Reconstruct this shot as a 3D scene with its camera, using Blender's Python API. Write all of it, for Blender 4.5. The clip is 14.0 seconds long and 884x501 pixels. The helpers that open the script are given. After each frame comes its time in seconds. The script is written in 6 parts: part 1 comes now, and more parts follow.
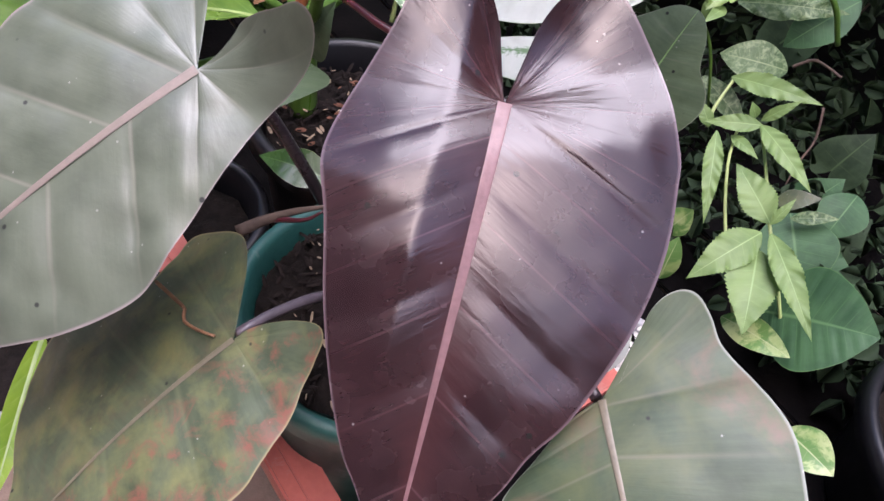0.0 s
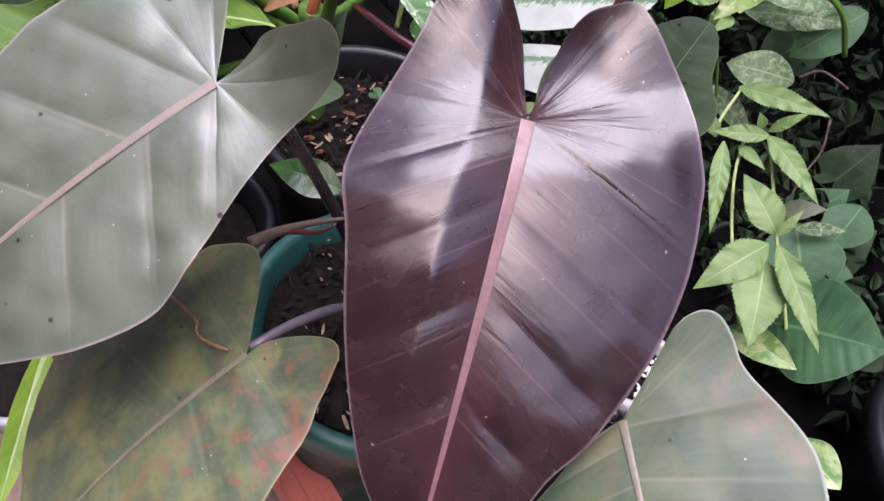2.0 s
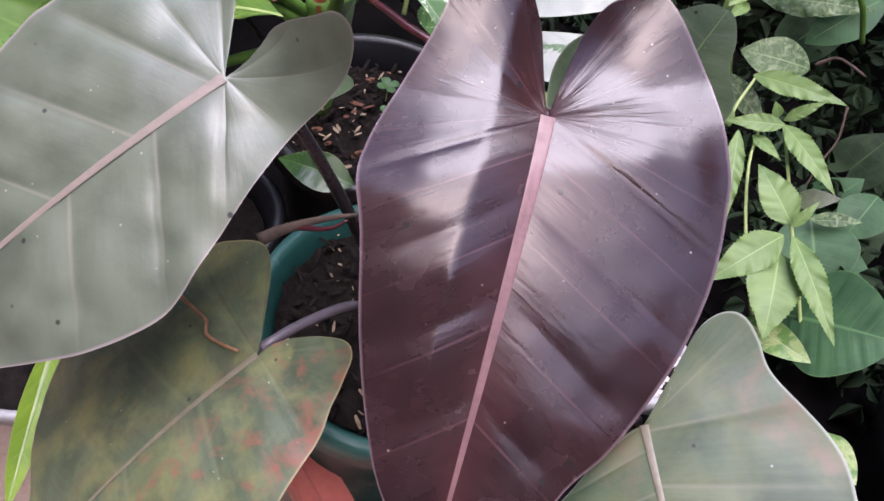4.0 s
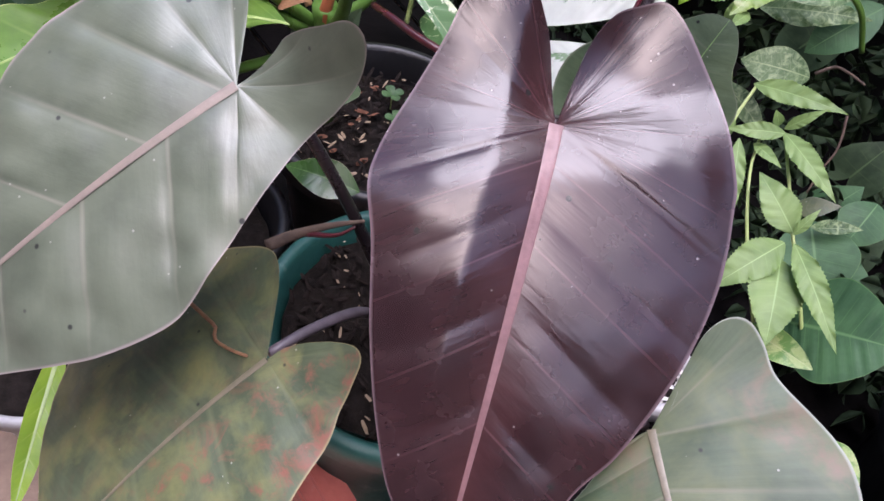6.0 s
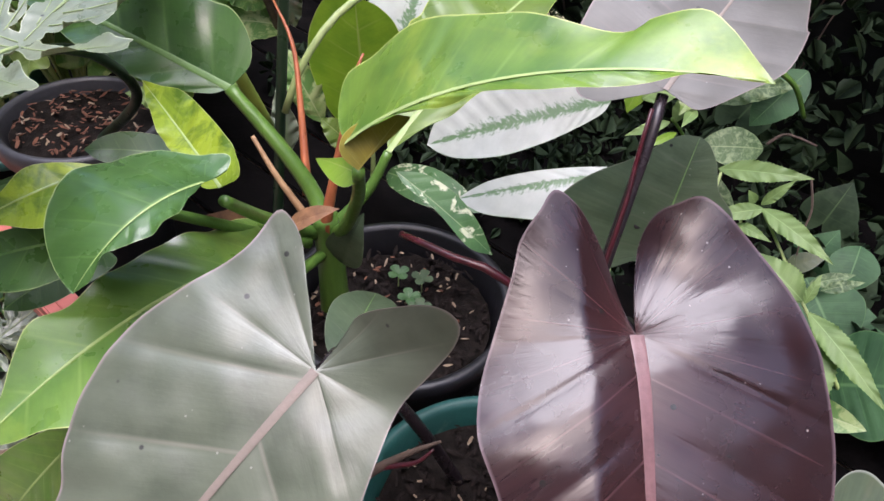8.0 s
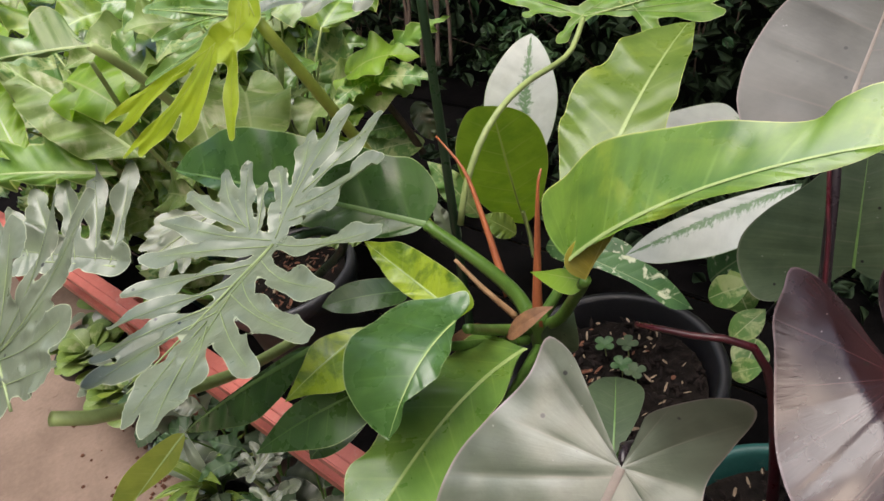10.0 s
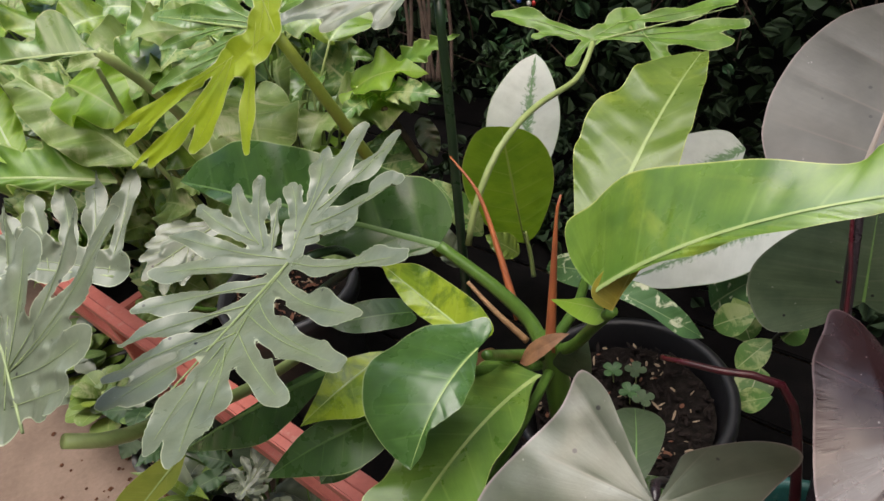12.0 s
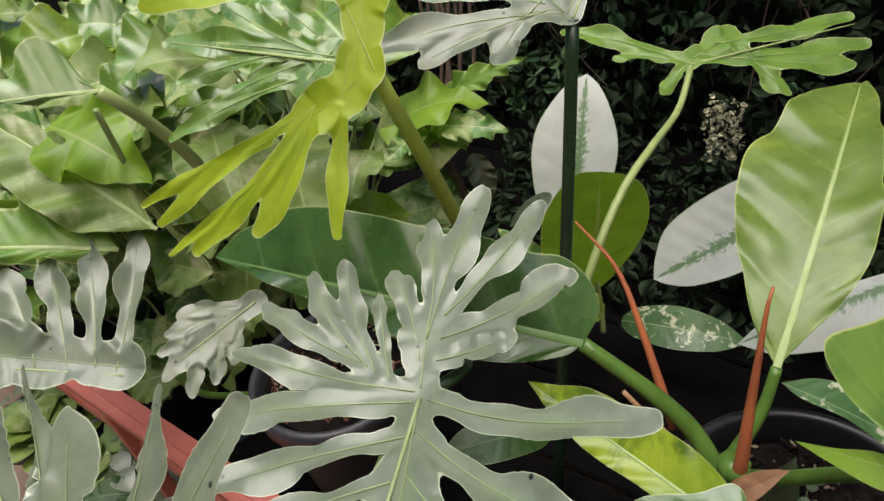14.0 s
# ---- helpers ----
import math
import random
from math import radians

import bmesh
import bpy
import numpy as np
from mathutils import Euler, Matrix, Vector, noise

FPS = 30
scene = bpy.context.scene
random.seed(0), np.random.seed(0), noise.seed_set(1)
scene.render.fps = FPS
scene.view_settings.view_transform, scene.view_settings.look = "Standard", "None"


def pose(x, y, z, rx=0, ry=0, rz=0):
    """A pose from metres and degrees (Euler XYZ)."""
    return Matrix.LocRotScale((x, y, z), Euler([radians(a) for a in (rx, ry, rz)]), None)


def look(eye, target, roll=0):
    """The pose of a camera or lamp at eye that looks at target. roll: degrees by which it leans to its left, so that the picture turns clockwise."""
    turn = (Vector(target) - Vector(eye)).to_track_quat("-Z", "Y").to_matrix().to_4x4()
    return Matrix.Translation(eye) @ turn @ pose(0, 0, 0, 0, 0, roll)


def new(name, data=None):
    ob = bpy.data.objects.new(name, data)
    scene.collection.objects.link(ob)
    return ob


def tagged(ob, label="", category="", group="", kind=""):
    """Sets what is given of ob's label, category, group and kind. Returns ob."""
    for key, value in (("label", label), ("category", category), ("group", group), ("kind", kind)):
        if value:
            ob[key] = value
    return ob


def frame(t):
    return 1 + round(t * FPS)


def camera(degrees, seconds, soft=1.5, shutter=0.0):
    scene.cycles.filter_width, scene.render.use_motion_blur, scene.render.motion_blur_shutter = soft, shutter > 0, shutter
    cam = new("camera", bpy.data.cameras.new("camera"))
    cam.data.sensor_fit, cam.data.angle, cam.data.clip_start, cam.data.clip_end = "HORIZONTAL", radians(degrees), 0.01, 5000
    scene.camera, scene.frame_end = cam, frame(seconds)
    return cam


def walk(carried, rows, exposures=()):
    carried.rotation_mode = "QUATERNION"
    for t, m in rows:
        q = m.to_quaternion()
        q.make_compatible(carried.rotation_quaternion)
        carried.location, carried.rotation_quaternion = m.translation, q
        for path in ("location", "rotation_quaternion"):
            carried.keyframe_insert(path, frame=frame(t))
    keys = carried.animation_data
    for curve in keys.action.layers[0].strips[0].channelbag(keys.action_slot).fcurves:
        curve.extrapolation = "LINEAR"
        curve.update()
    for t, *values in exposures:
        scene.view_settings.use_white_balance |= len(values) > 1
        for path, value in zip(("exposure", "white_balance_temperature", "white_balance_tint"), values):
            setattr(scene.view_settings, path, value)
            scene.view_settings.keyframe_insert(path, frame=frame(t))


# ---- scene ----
cam = camera(66.2, 14.0)
PATH = [
    (0, (0.015, 0.02, 0.946), (0.302, 1.266, -0.592), 17.3),
    (0.5, (0.009, 0.025, 0.942), (0.289, 1.238, -0.623), 18.0),
    (1, (0.007, 0.026, 0.942), (0.281, 1.245, -0.62), 17.8),
    (1.5, (0.004, 0.025, 0.946), (0.283, 1.278, -0.588), 17.7),
    (2, (0.003, 0.028, 0.946), (0.303, 1.277, -0.588), 18.2),
    (2.5, (0.002, 0.031, 0.944), (0.295, 1.278, -0.592), 17.9),
    (3, (0.001, 0.034, 0.94), (0.291, 1.262, -0.611), 17.9),
    (3.2, (0.0, 0.038, 0.942), (0.293, 1.259, -0.615), 18.1),
    (5.3, (-0.004, 0.039, 0.941), (0.286, 1.253, -0.621), 18.0),
    (5.5, (-0.005, 0.039, 0.942), (0.276, 1.259, -0.618), 17.8),
    (6, (-0.007, 0.036, 0.943), (0.287, 1.27, -0.604), 18.1),
    (6.5, (-0.009, 0.041, 0.954), (0.277, 1.427, -0.46), 13.8),
    (7, (-0.017, 0.043, 0.956), (0.253, 1.459, -0.43), 13.1),
    (7.5, (-0.034, 0.056, 0.964), (0.27, 1.482, -0.404), 11.2),
    (8, (-0.064, 0.09, 0.984), (0.331, 1.514, -0.363), 5.3),
    (8.2, (-0.077, 0.095, 0.987), (0.331, 1.527, -0.348), 4.2),
    (8.5, (-0.095, 0.096, 0.991), (0.251, 1.554, -0.334), 2.6),
    (9, (-0.127, 0.092, 1.02), (0.127, 1.623, -0.242), -4.5),
    (9.2, (-0.135, 0.084, 1.031), (0.007, 1.638, -0.22), -9.6),
    (11.3, (-0.125, 0.085, 1.082), (0.024, 1.728, -0.048), -22.0),
    (11.5, (-0.135, 0.083, 1.083), (-0.013, 1.737, -0.035), -20.6),
    (12, (-0.158, 0.102, 1.073), (-0.015, 1.697, -0.125), -14.2),
    (12.5, (-0.209, 0.187, 1.079), (-0.112, 1.804, -0.094), -14.7),
    (13, (-0.258, 0.264, 1.065), (-0.153, 1.81, -0.198), -14.3),
    (13.5, (-0.261, 0.304, 1.061), (-0.026, 1.85, -0.185), -15.8),
    (14, (-0.258, 0.303, 1.065), (0.027, 1.86, -0.157), -12.8),
]
walk(cam, [(t, look(eye, target, roll)) for t, eye, target, roll in PATH], [(0, 2.08, 6100, 27), (7.5, 1.98, 6000, 25), (9, 1.62, 6780, 13), (14, 1.23, 6900, 12)])

# ---- light ----
world = bpy.data.worlds.new("overcast_sky")
world.use_nodes = True
scene.world = world
wn = world.node_tree
sky = wn.nodes.new("ShaderNodeTexSky")
sky.sky_type = "NISHITA"
sky.sun_disc = False
sky.sun_elevation = radians(58)
sky.sun_rotation = radians(200)
sky.air_density, sky.dust_density = 1.0, 3.0
wn.links.new(sky.outputs[0], wn.nodes["Background"].inputs[0])
wn.nodes["Background"].inputs[1].default_value = 0.11
sun_data = bpy.data.lights.new("sun", "SUN")
sun_data.energy, sun_data.angle, sun_data.color = 1.5, radians(46), (1.0, 0.97, 0.94)
sun = new("sun", sun_data)
sun.matrix_world = look((0.08, 0.70, 3.0), (0.1, 0.4, 0.6))


# ---- node helpers ----
def math_node(nt, op, a, b=None, clamp=False):
    n = nt.nodes.new("ShaderNodeMath")
    n.operation, n.use_clamp = op, clamp
    for i, v in enumerate((a, b)):
        if v is None:
            continue
        if isinstance(v, (int, float)):
            n.inputs[i].default_value = v
        else:
            nt.links.new(v, n.inputs[i])
    return n.outputs[0]


def ramp(nt, v, lo, hi, out_lo=0.0, out_hi=1.0):
    n = nt.nodes.new("ShaderNodeMapRange")
    nt.links.new(v, n.inputs[0])
    for i, x in enumerate((lo, hi, out_lo, out_hi)):
        n.inputs[i + 1].default_value = x
    return n.outputs[0]


def mix_color(nt, fac, a, b, mode="MIX"):
    n = nt.nodes.new("ShaderNodeMix")
    n.data_type, n.blend_type = "RGBA", mode
    for i, v in ((0, fac), (6, a), (7, b)):
        if isinstance(v, (int, float)):
            n.inputs[i].default_value = v
        elif isinstance(v, tuple):
            n.inputs[i].default_value = (*v[:3], 1.0)
        else:
            nt.links.new(v, n.inputs[i])
    return n.outputs[2]


def noise_tex(nt, vec, scale, detail=3.0, rough=0.55, distort=0.0):
    n = nt.nodes.new("ShaderNodeTexNoise")
    nt.links.new(vec, n.inputs["Vector"])
    n.inputs["Scale"].default_value, n.inputs["Detail"].default_value = scale, detail
    n.inputs["Roughness"].default_value, n.inputs["Distortion"].default_value = rough, distort
    return n.outputs[0]


def voronoi(nt, vec, scale, output=0):
    n = nt.nodes.new("ShaderNodeTexVoronoi")
    nt.links.new(vec, n.inputs["Vector"])
    n.inputs["Scale"].default_value = scale
    return n.outputs[output]


def vec3(nt, x, y, z=0.0):
    n = nt.nodes.new("ShaderNodeCombineXYZ")
    for i, v in enumerate((x, y, z)):
        if isinstance(v, (int, float)):
            n.inputs[i].default_value = v
        else:
            nt.links.new(v, n.inputs[i])
    return n.outputs[0]


def start(name):
    m = bpy.data.materials.new(name)
    m.use_nodes = True
    nt = m.node_tree
    return m, nt, nt.nodes["Principled BSDF"], nt.nodes.new("ShaderNodeTexCoord")


def bump(nt, bsdf, height, strength, distance):
    n = nt.nodes.new("ShaderNodeBump")
    n.inputs["Strength"].default_value, n.inputs["Distance"].default_value = strength, distance
    nt.links.new(height, n.inputs["Height"])
    nt.links.new(n.outputs[0], bsdf.inputs["Normal"])


def leaf_material(name, light, dark, vein, edge, rough=0.38, veins=8, vein_width=0.05, vein_amount=0.5, streak=0.25,
                  through_light=0.2, patch=None, speck=0.0, feather=None, spec=0.5, rib=True, blotch=(30, 0.42, 0.66), flush=None, one_side=False, margin=(0.978, 0.994), grainy=0.22, pores=0.35, mottle=None):
    """A leaf's skin: two tones, side veins, fine fibres along them, pale margin, wear and some light passing through."""
    m, nt, bsdf, tc = start(name)
    sep = nt.nodes.new("ShaderNodeSeparateXYZ")
    nt.links.new(tc.outputs["UV"], sep.inputs[0])
    u, v = sep.outputs[0], math_node(nt, "ABSOLUTE", math_node(nt, "SUBTRACT", math_node(nt, "MULTIPLY", sep.outputs[1], 2.0), 1.0))
    info = nt.nodes.new("ShaderNodeObjectInfo")
    shift = nt.nodes.new("ShaderNodeVectorMath")
    shift.operation = "ADD"
    nt.links.new(tc.outputs["Object"], shift.inputs[0])
    nt.links.new(vec3(nt, math_node(nt, "MULTIPLY", info.outputs["Random"], 7.0), math_node(nt, "MULTIPLY", info.outputs["Random"], 3.0)), shift.inputs[1])
    at = shift.outputs[0]
    broad = noise_tex(nt, at, blotch[0], 4)
    color = mix_color(nt, ramp(nt, broad, blotch[1], blotch[2]), light, dark)
    fibre = noise_tex(nt, vec3(nt, math_node(nt, "MULTIPLY", u, 90.0), math_node(nt, "MULTIPLY", v, 2.5), math_node(nt, "SIGN", math_node(nt, "SUBTRACT", sep.outputs[1], 0.5))), 1.0, 3, 0.6)
    color = mix_color(nt, math_node(nt, "MULTIPLY", ramp(nt, fibre, 0.35, 0.7), streak), color, tuple(c * 0.55 for c in dark))
    if flush:
        near_rib = math_node(nt, "MULTIPLY", ramp(nt, v, 0.0, 0.45, 1.0, 0.0), ramp(nt, noise_tex(nt, at, 14, 2), 0.3, 0.7))
        color = mix_color(nt, math_node(nt, "MULTIPLY", near_rib, flush[1]), color, flush[0])
    if mottle:
        tone, scale, low, high = mottle
        color = mix_color(nt, ramp(nt, noise_tex(nt, at, scale, 5, 0.6, 0.3), low, high), color, tone)
    if patch:
        tone, scale, low, high = patch
        mask = ramp(nt, noise_tex(nt, at, scale, 6, 0.65, 0.6), low, high)
        if one_side:
            mask = math_node(nt, "MULTIPLY", mask, ramp(nt, sep.outputs[1], 0.34, 0.54, 1.0, 0.15))
        color = mix_color(nt, mask, color, tone)
    if feather:
        tone, reach, soft = feather
        edge_noise = noise_tex(nt, vec3(nt, math_node(nt, "MULTIPLY", u, 46.0), math_node(nt, "MULTIPLY", v, 5.0)), 1.0, 4, 0.7)
        mask = math_node(nt, "SUBTRACT", math_node(nt, "ADD", v, math_node(nt, "MULTIPLY", edge_noise, 0.9)), reach)
        color = mix_color(nt, ramp(nt, mask, 0.0, soft, 1.0, 0.0), color, tone)
    if vein_amount > 0:
        line = math_node(nt, "ABSOLUTE", math_node(nt, "SUBTRACT", math_node(nt, "FRACT", math_node(nt, "ADD", math_node(nt, "MULTIPLY", u, float(veins)), 0.5)), 0.5))
        mask = math_node(nt, "MULTIPLY", ramp(nt, line, 0.0, vein_width, 1.0, 0.0), ramp(nt, v, 0.3, 0.95, 1.0, 0.15))
        color = mix_color(nt, math_node(nt, "MULTIPLY", mask, vein_amount), color, vein)
        if rib:
            color = mix_color(nt, ramp(nt, v, 0.012, 0.05, 0.85, 0.0), color, vein)
    color = mix_color(nt, ramp(nt, v, margin[0], margin[1]), color, edge)
    if speck > 0:
        near = voronoi(nt, at, 95.0)
        pick = voronoi(nt, at, 95.0, 1)
        sp = nt.nodes.new("ShaderNodeSeparateXYZ")
        nt.links.new(pick, sp.inputs[0])
        dots = math_node(nt, "MULTIPLY", ramp(nt, near, 0.10, 0.16, 1.0, 0.0), ramp(nt, sp.outputs[0], 1.0 - speck, 1.0 - speck + 0.01))
        color = mix_color(nt, dots, color, (0.01, 0.012, 0.01))
        pale = math_node(nt, "MULTIPLY", ramp(nt, voronoi(nt, at, 170.0), 0.08, 0.12, 1.0, 0.0), ramp(nt, sp.outputs[1], 0.86, 0.87))
        color = mix_color(nt, math_node(nt, "MULTIPLY", pale, 0.3), color, (0.6, 0.58, 0.55))
    nt.links.new(color, bsdf.inputs["Base Color"])
    grain = noise_tex(nt, at, 260, 3)
    nt.links.new(ramp(nt, noise_tex(nt, at, 38, 4), 0.3, 0.7, max(rough - 0.07, 0.05), rough + 0.09), bsdf.inputs["Roughness"])
    bsdf.inputs["Specular IOR Level"].default_value = spec
    bump(nt, bsdf, math_node(nt, "ADD", math_node(nt, "MULTIPLY", fibre, 0.35), math_node(nt, "MULTIPLY", grain, pores)), grainy, 0.0012)
    if through_light > 0:
        tr = nt.nodes.new("ShaderNodeBsdfTranslucent")
        nt.links.new(mix_color(nt, 0.6, color, (1.0, 1.0, 0.35), "MULTIPLY"), tr.inputs[0])
        mx = nt.nodes.new("ShaderNodeMixShader")
        mx.inputs[0].default_value = through_light
        nt.links.new(bsdf.outputs[0], mx.inputs[1])
        nt.links.new(tr.outputs[0], mx.inputs[2])
        nt.links.new(mx.outputs[0], nt.nodes["Material Output"].inputs[0])
    return m


def plain_material(name, light, dark, rough=0.5, scale=40.0, bump_scale=200.0, bump_size=0.001, wear=None, spec=0.5, stretch=(1, 1, 1), metal=0.0):
    """A solid surface: two tones at a broad and a fine scale, grain, and scuffs of a third tone."""
    m, nt, bsdf, tc = start(name)
    mp = nt.nodes.new("ShaderNodeMapping")
    mp.inputs["Scale"].default_value = stretch
    nt.links.new(tc.outputs["Object"], mp.inputs[0])
    at = mp.outputs[0]
    broad, fine = noise_tex(nt, at, scale, 5, 0.6), noise_tex(nt, at, bump_scale, 4, 0.65)
    color = mix_color(nt, ramp(nt, math_node(nt, "ADD", math_node(nt, "MULTIPLY", broad, 0.7), math_node(nt, "MULTIPLY", fine, 0.3)), 0.38, 0.62), light, dark)
    if wear:
        color = mix_color(nt, ramp(nt, noise_tex(nt, at, scale * 2.3, 6, 0.7, 0.5), wear[1], wear[1] + 0.08), color, wear[0])
    nt.links.new(color, bsdf.inputs["Base Color"])
    nt.links.new(ramp(nt, broad, 0.3, 0.7, max(0.05, rough - 0.1), min(1.0, rough + 0.1)), bsdf.inputs["Roughness"])
    bsdf.inputs["Specular IOR Level"].default_value, bsdf.inputs["Metallic"].default_value = spec, metal
    bump(nt, bsdf, fine, 0.5, bump_size)
    return m


# ---- materials ----
M_BLACK_LEAF = leaf_material("black_maroon_leaf", (0.032, 0.0145, 0.0155), (0.020, 0.009, 0.010), (0.12, 0.06, 0.065), (0.11, 0.075, 0.08), rough=0.23, veins=11,
                             vein_amount=0.5, vein_width=0.022, streak=0.35, through_light=0.0, speck=0.10, spec=0.62, rib=False, grainy=0.5, pores=0.06, flush=((0.075, 0.026, 0.025), 0.5))
M_OLIVE_LEAF = leaf_material("olive_grey_leaf", (0.118, 0.138, 0.095), (0.080, 0.096, 0.065), (0.27, 0.25, 0.20), (0.24, 0.20, 0.19), rough=0.36, veins=9,
                             vein_amount=0.45, vein_width=0.035, streak=0.14, through_light=0.03, speck=0.16, spec=0.8, rib=False, patch=((0.16, 0.075, 0.05), 26, 0.66, 0.76))
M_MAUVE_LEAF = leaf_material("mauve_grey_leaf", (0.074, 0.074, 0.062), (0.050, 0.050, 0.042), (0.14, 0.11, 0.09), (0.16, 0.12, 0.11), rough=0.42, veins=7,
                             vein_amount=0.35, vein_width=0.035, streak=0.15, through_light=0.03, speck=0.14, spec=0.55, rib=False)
M_DUSK_LEAF = leaf_material("dull_grey_green_leaf", (0.075, 0.110, 0.058), (0.05, 0.080, 0.042), (0.12, 0.13, 0.09), (0.14, 0.16, 0.11), rough=0.56, veins=7,
                            vein_amount=0.35, streak=0.3, through_light=0.03, speck=0.1, rib=False, spec=0.2)
M_OLD_LEAF = leaf_material("blotched_old_leaf", (0.078, 0.10, 0.056), (0.046, 0.064, 0.035), (0.15, 0.16, 0.08), (0.24, 0.20, 0.10), rough=0.45, veins=6,
                           vein_amount=0.3, streak=0.3, through_light=0.03, speck=0.12, rib=False, patch=((0.19, 0.075, 0.05), 64, 0.49, 0.66), mottle=((0.15, 0.155, 0.06), 34, 0.46, 0.70), one_side=True)
M_TEAL_LEAF = leaf_material("bluish_green_leaf", (0.058, 0.086, 0.046), (0.038, 0.058, 0.032), (0.15, 0.14, 0.10), (0.22, 0.24, 0.20), spec=0.35, rough=0.46, veins=7,
                            vein_amount=0.5, streak=0.35, through_light=0.03, speck=0.14, rib=False, mottle=((0.088, 0.105, 0.045), 26, 0.45, 0.7), patch=((0.12, 0.085, 0.055), 20, 0.52, 0.72))
M_MID_GREEN = leaf_material("glossy_mid_green_leaf", (0.135, 0.255, 0.045), (0.085, 0.180, 0.030), (0.30, 0.42, 0.12), (0.46, 0.54, 0.20), spec=0.8, rough=0.30, flush=((0.060, 0.16, 0.03), 0.6), veins=9,
                            vein_amount=0.32, streak=0.2, through_light=0.1, patch=((0.24, 0.35, 0.05), 11, 0.58, 0.84))
M_GREEN_LEAF = leaf_material("glossy_green_leaf", (0.16, 0.285, 0.036), (0.085, 0.18, 0.022), (0.30, 0.45, 0.11), (0.50, 0.56, 0.18), rough=0.3, spec=0.7, flush=((0.060, 0.165, 0.022), 0.9), veins=9,
                             vein_amount=0.32, streak=0.2, through_light=0.12, patch=((0.34, 0.43, 0.055), 11, 0.50, 0.78))
M_DARK_GREEN = leaf_material("dark_glossy_green_leaf", (0.060, 0.140, 0.032), (0.035, 0.092, 0.021), (0.17, 0.30, 0.09), (0.32, 0.42, 0.18), spec=0.7, rough=0.28, flush=((0.030, 0.085, 0.022), 0.5), veins=8,
                             vein_amount=0.3, streak=0.2, through_light=0.08)
M_LIME_LEAF = leaf_material("lime_green_leaf", (0.28, 0.47, 0.045), (0.20, 0.37, 0.035), (0.42, 0.52, 0.16), (0.48, 0.55, 0.20), rough=0.36, veins=8,
                            vein_amount=0.4, streak=0.15, through_light=0.42)
M_YOUNG_LEAF = leaf_material("mottled_young_leaf", (0.33, 0.44, 0.035), (0.22, 0.34, 0.03), (0.42, 0.50, 0.14), (0.45, 0.52, 0.18), rough=0.26, veins=7,
                             vein_amount=0.25, streak=0.2, through_light=0.25, patch=((0.09, 0.17, 0.02), 34, 0.50, 0.64))
M_PALE_GREEN = leaf_material("pale_green_leaf", (0.165, 0.255, 0.050), (0.115, 0.195, 0.036), (0.36, 0.44, 0.17), (0.46, 0.54, 0.14), rough=0.30, veins=6, patch=((0.33, 0.42, 0.055), 9, 0.50, 0.78),
                             vein_amount=0.22, streak=0.2, through_light=0.18)
M_YELLOW_LEAF = leaf_material("yellow_green_leaf", (0.40, 0.53, 0.025), (0.30, 0.43, 0.018), (0.58, 0.60, 0.16), (0.58, 0.64, 0.28), margin=(0.93, 0.97), rough=0.42, veins=1,
                              vein_amount=0.0, streak=0.15, through_light=0.4)
M_GREY_CUT = leaf_material("grey_green_leaf", (0.192, 0.230, 0.158), (0.138, 0.172, 0.115), (0.30, 0.36, 0.2), (0.40, 0.45, 0.31), margin=(0.945, 0.975), rough=0.33, veins=1, vein_amount=0.0,
                           streak=0.2, through_light=0.1, speck=0.06, spec=0.7, flush=((0.20, 0.30, 0.085), 0.3))
M_GREEN_CUT = leaf_material("fresh_green_lobed_leaf", (0.20, 0.36, 0.06), (0.12, 0.26, 0.04), (0.36, 0.5, 0.14), (0.45, 0.57, 0.22), margin=(0.92, 0.96), rough=0.36, veins=1, vein_amount=0.0,
                            streak=0.2, through_light=0.26)
M_WHITE_LEAF = leaf_material("white_variegated_leaf", (0.56, 0.61, 0.555), (0.48, 0.53, 0.475), (0.5, 0.55, 0.42), (0.30, 0.40, 0.22), rough=0.36, veins=14, vein_amount=0.12,
                             streak=0.06, through_light=0.12, feather=((0.13, 0.24, 0.11), 0.52, 0.14), rib=False)
M_SPECKLED = leaf_material("green_leaf_speckled_white", (0.09, 0.20, 0.07), (0.05, 0.13, 0.045), (0.3, 0.4, 0.2), (0.2, 0.3, 0.12), rough=0.34, veins=10, vein_amount=0.15,
                           streak=0.15, through_light=0.08, patch=((0.62, 0.66, 0.46), 55, 0.54, 0.60))
M_FAINT = leaf_material("green_leaf_with_faint_pale_netting", (0.085, 0.15, 0.06), (0.045, 0.09, 0.035), (0.24, 0.32, 0.16), (0.2, 0.3, 0.12), spec=0.3, rough=0.45, veins=9, vein_amount=0.5,
                        streak=0.3, through_light=0.1, patch=((0.22, 0.30, 0.15), 120, 0.46, 0.66))
M_CREAM_VAR = leaf_material("cream_and_green_leaf", (0.42, 0.50, 0.22), (0.27, 0.39, 0.12), (0.5, 0.56, 0.3), (0.4, 0.5, 0.2), rough=0.4, veins=8, vein_amount=0.2,
                            streak=0.12, through_light=0.2, patch=((0.12, 0.25, 0.06), 42, 0.44, 0.53))
M_QUILT = leaf_material("pale_mottled_leaf", (0.25, 0.36, 0.10), (0.16, 0.26, 0.055), (0.40, 0.48, 0.22), (0.42, 0.5, 0.2), rough=0.4, veins=8, vein_amount=0.35,
                        streak=0.15, through_light=0.28, patch=((0.52, 0.54, 0.32), 20, 0.53, 0.70))
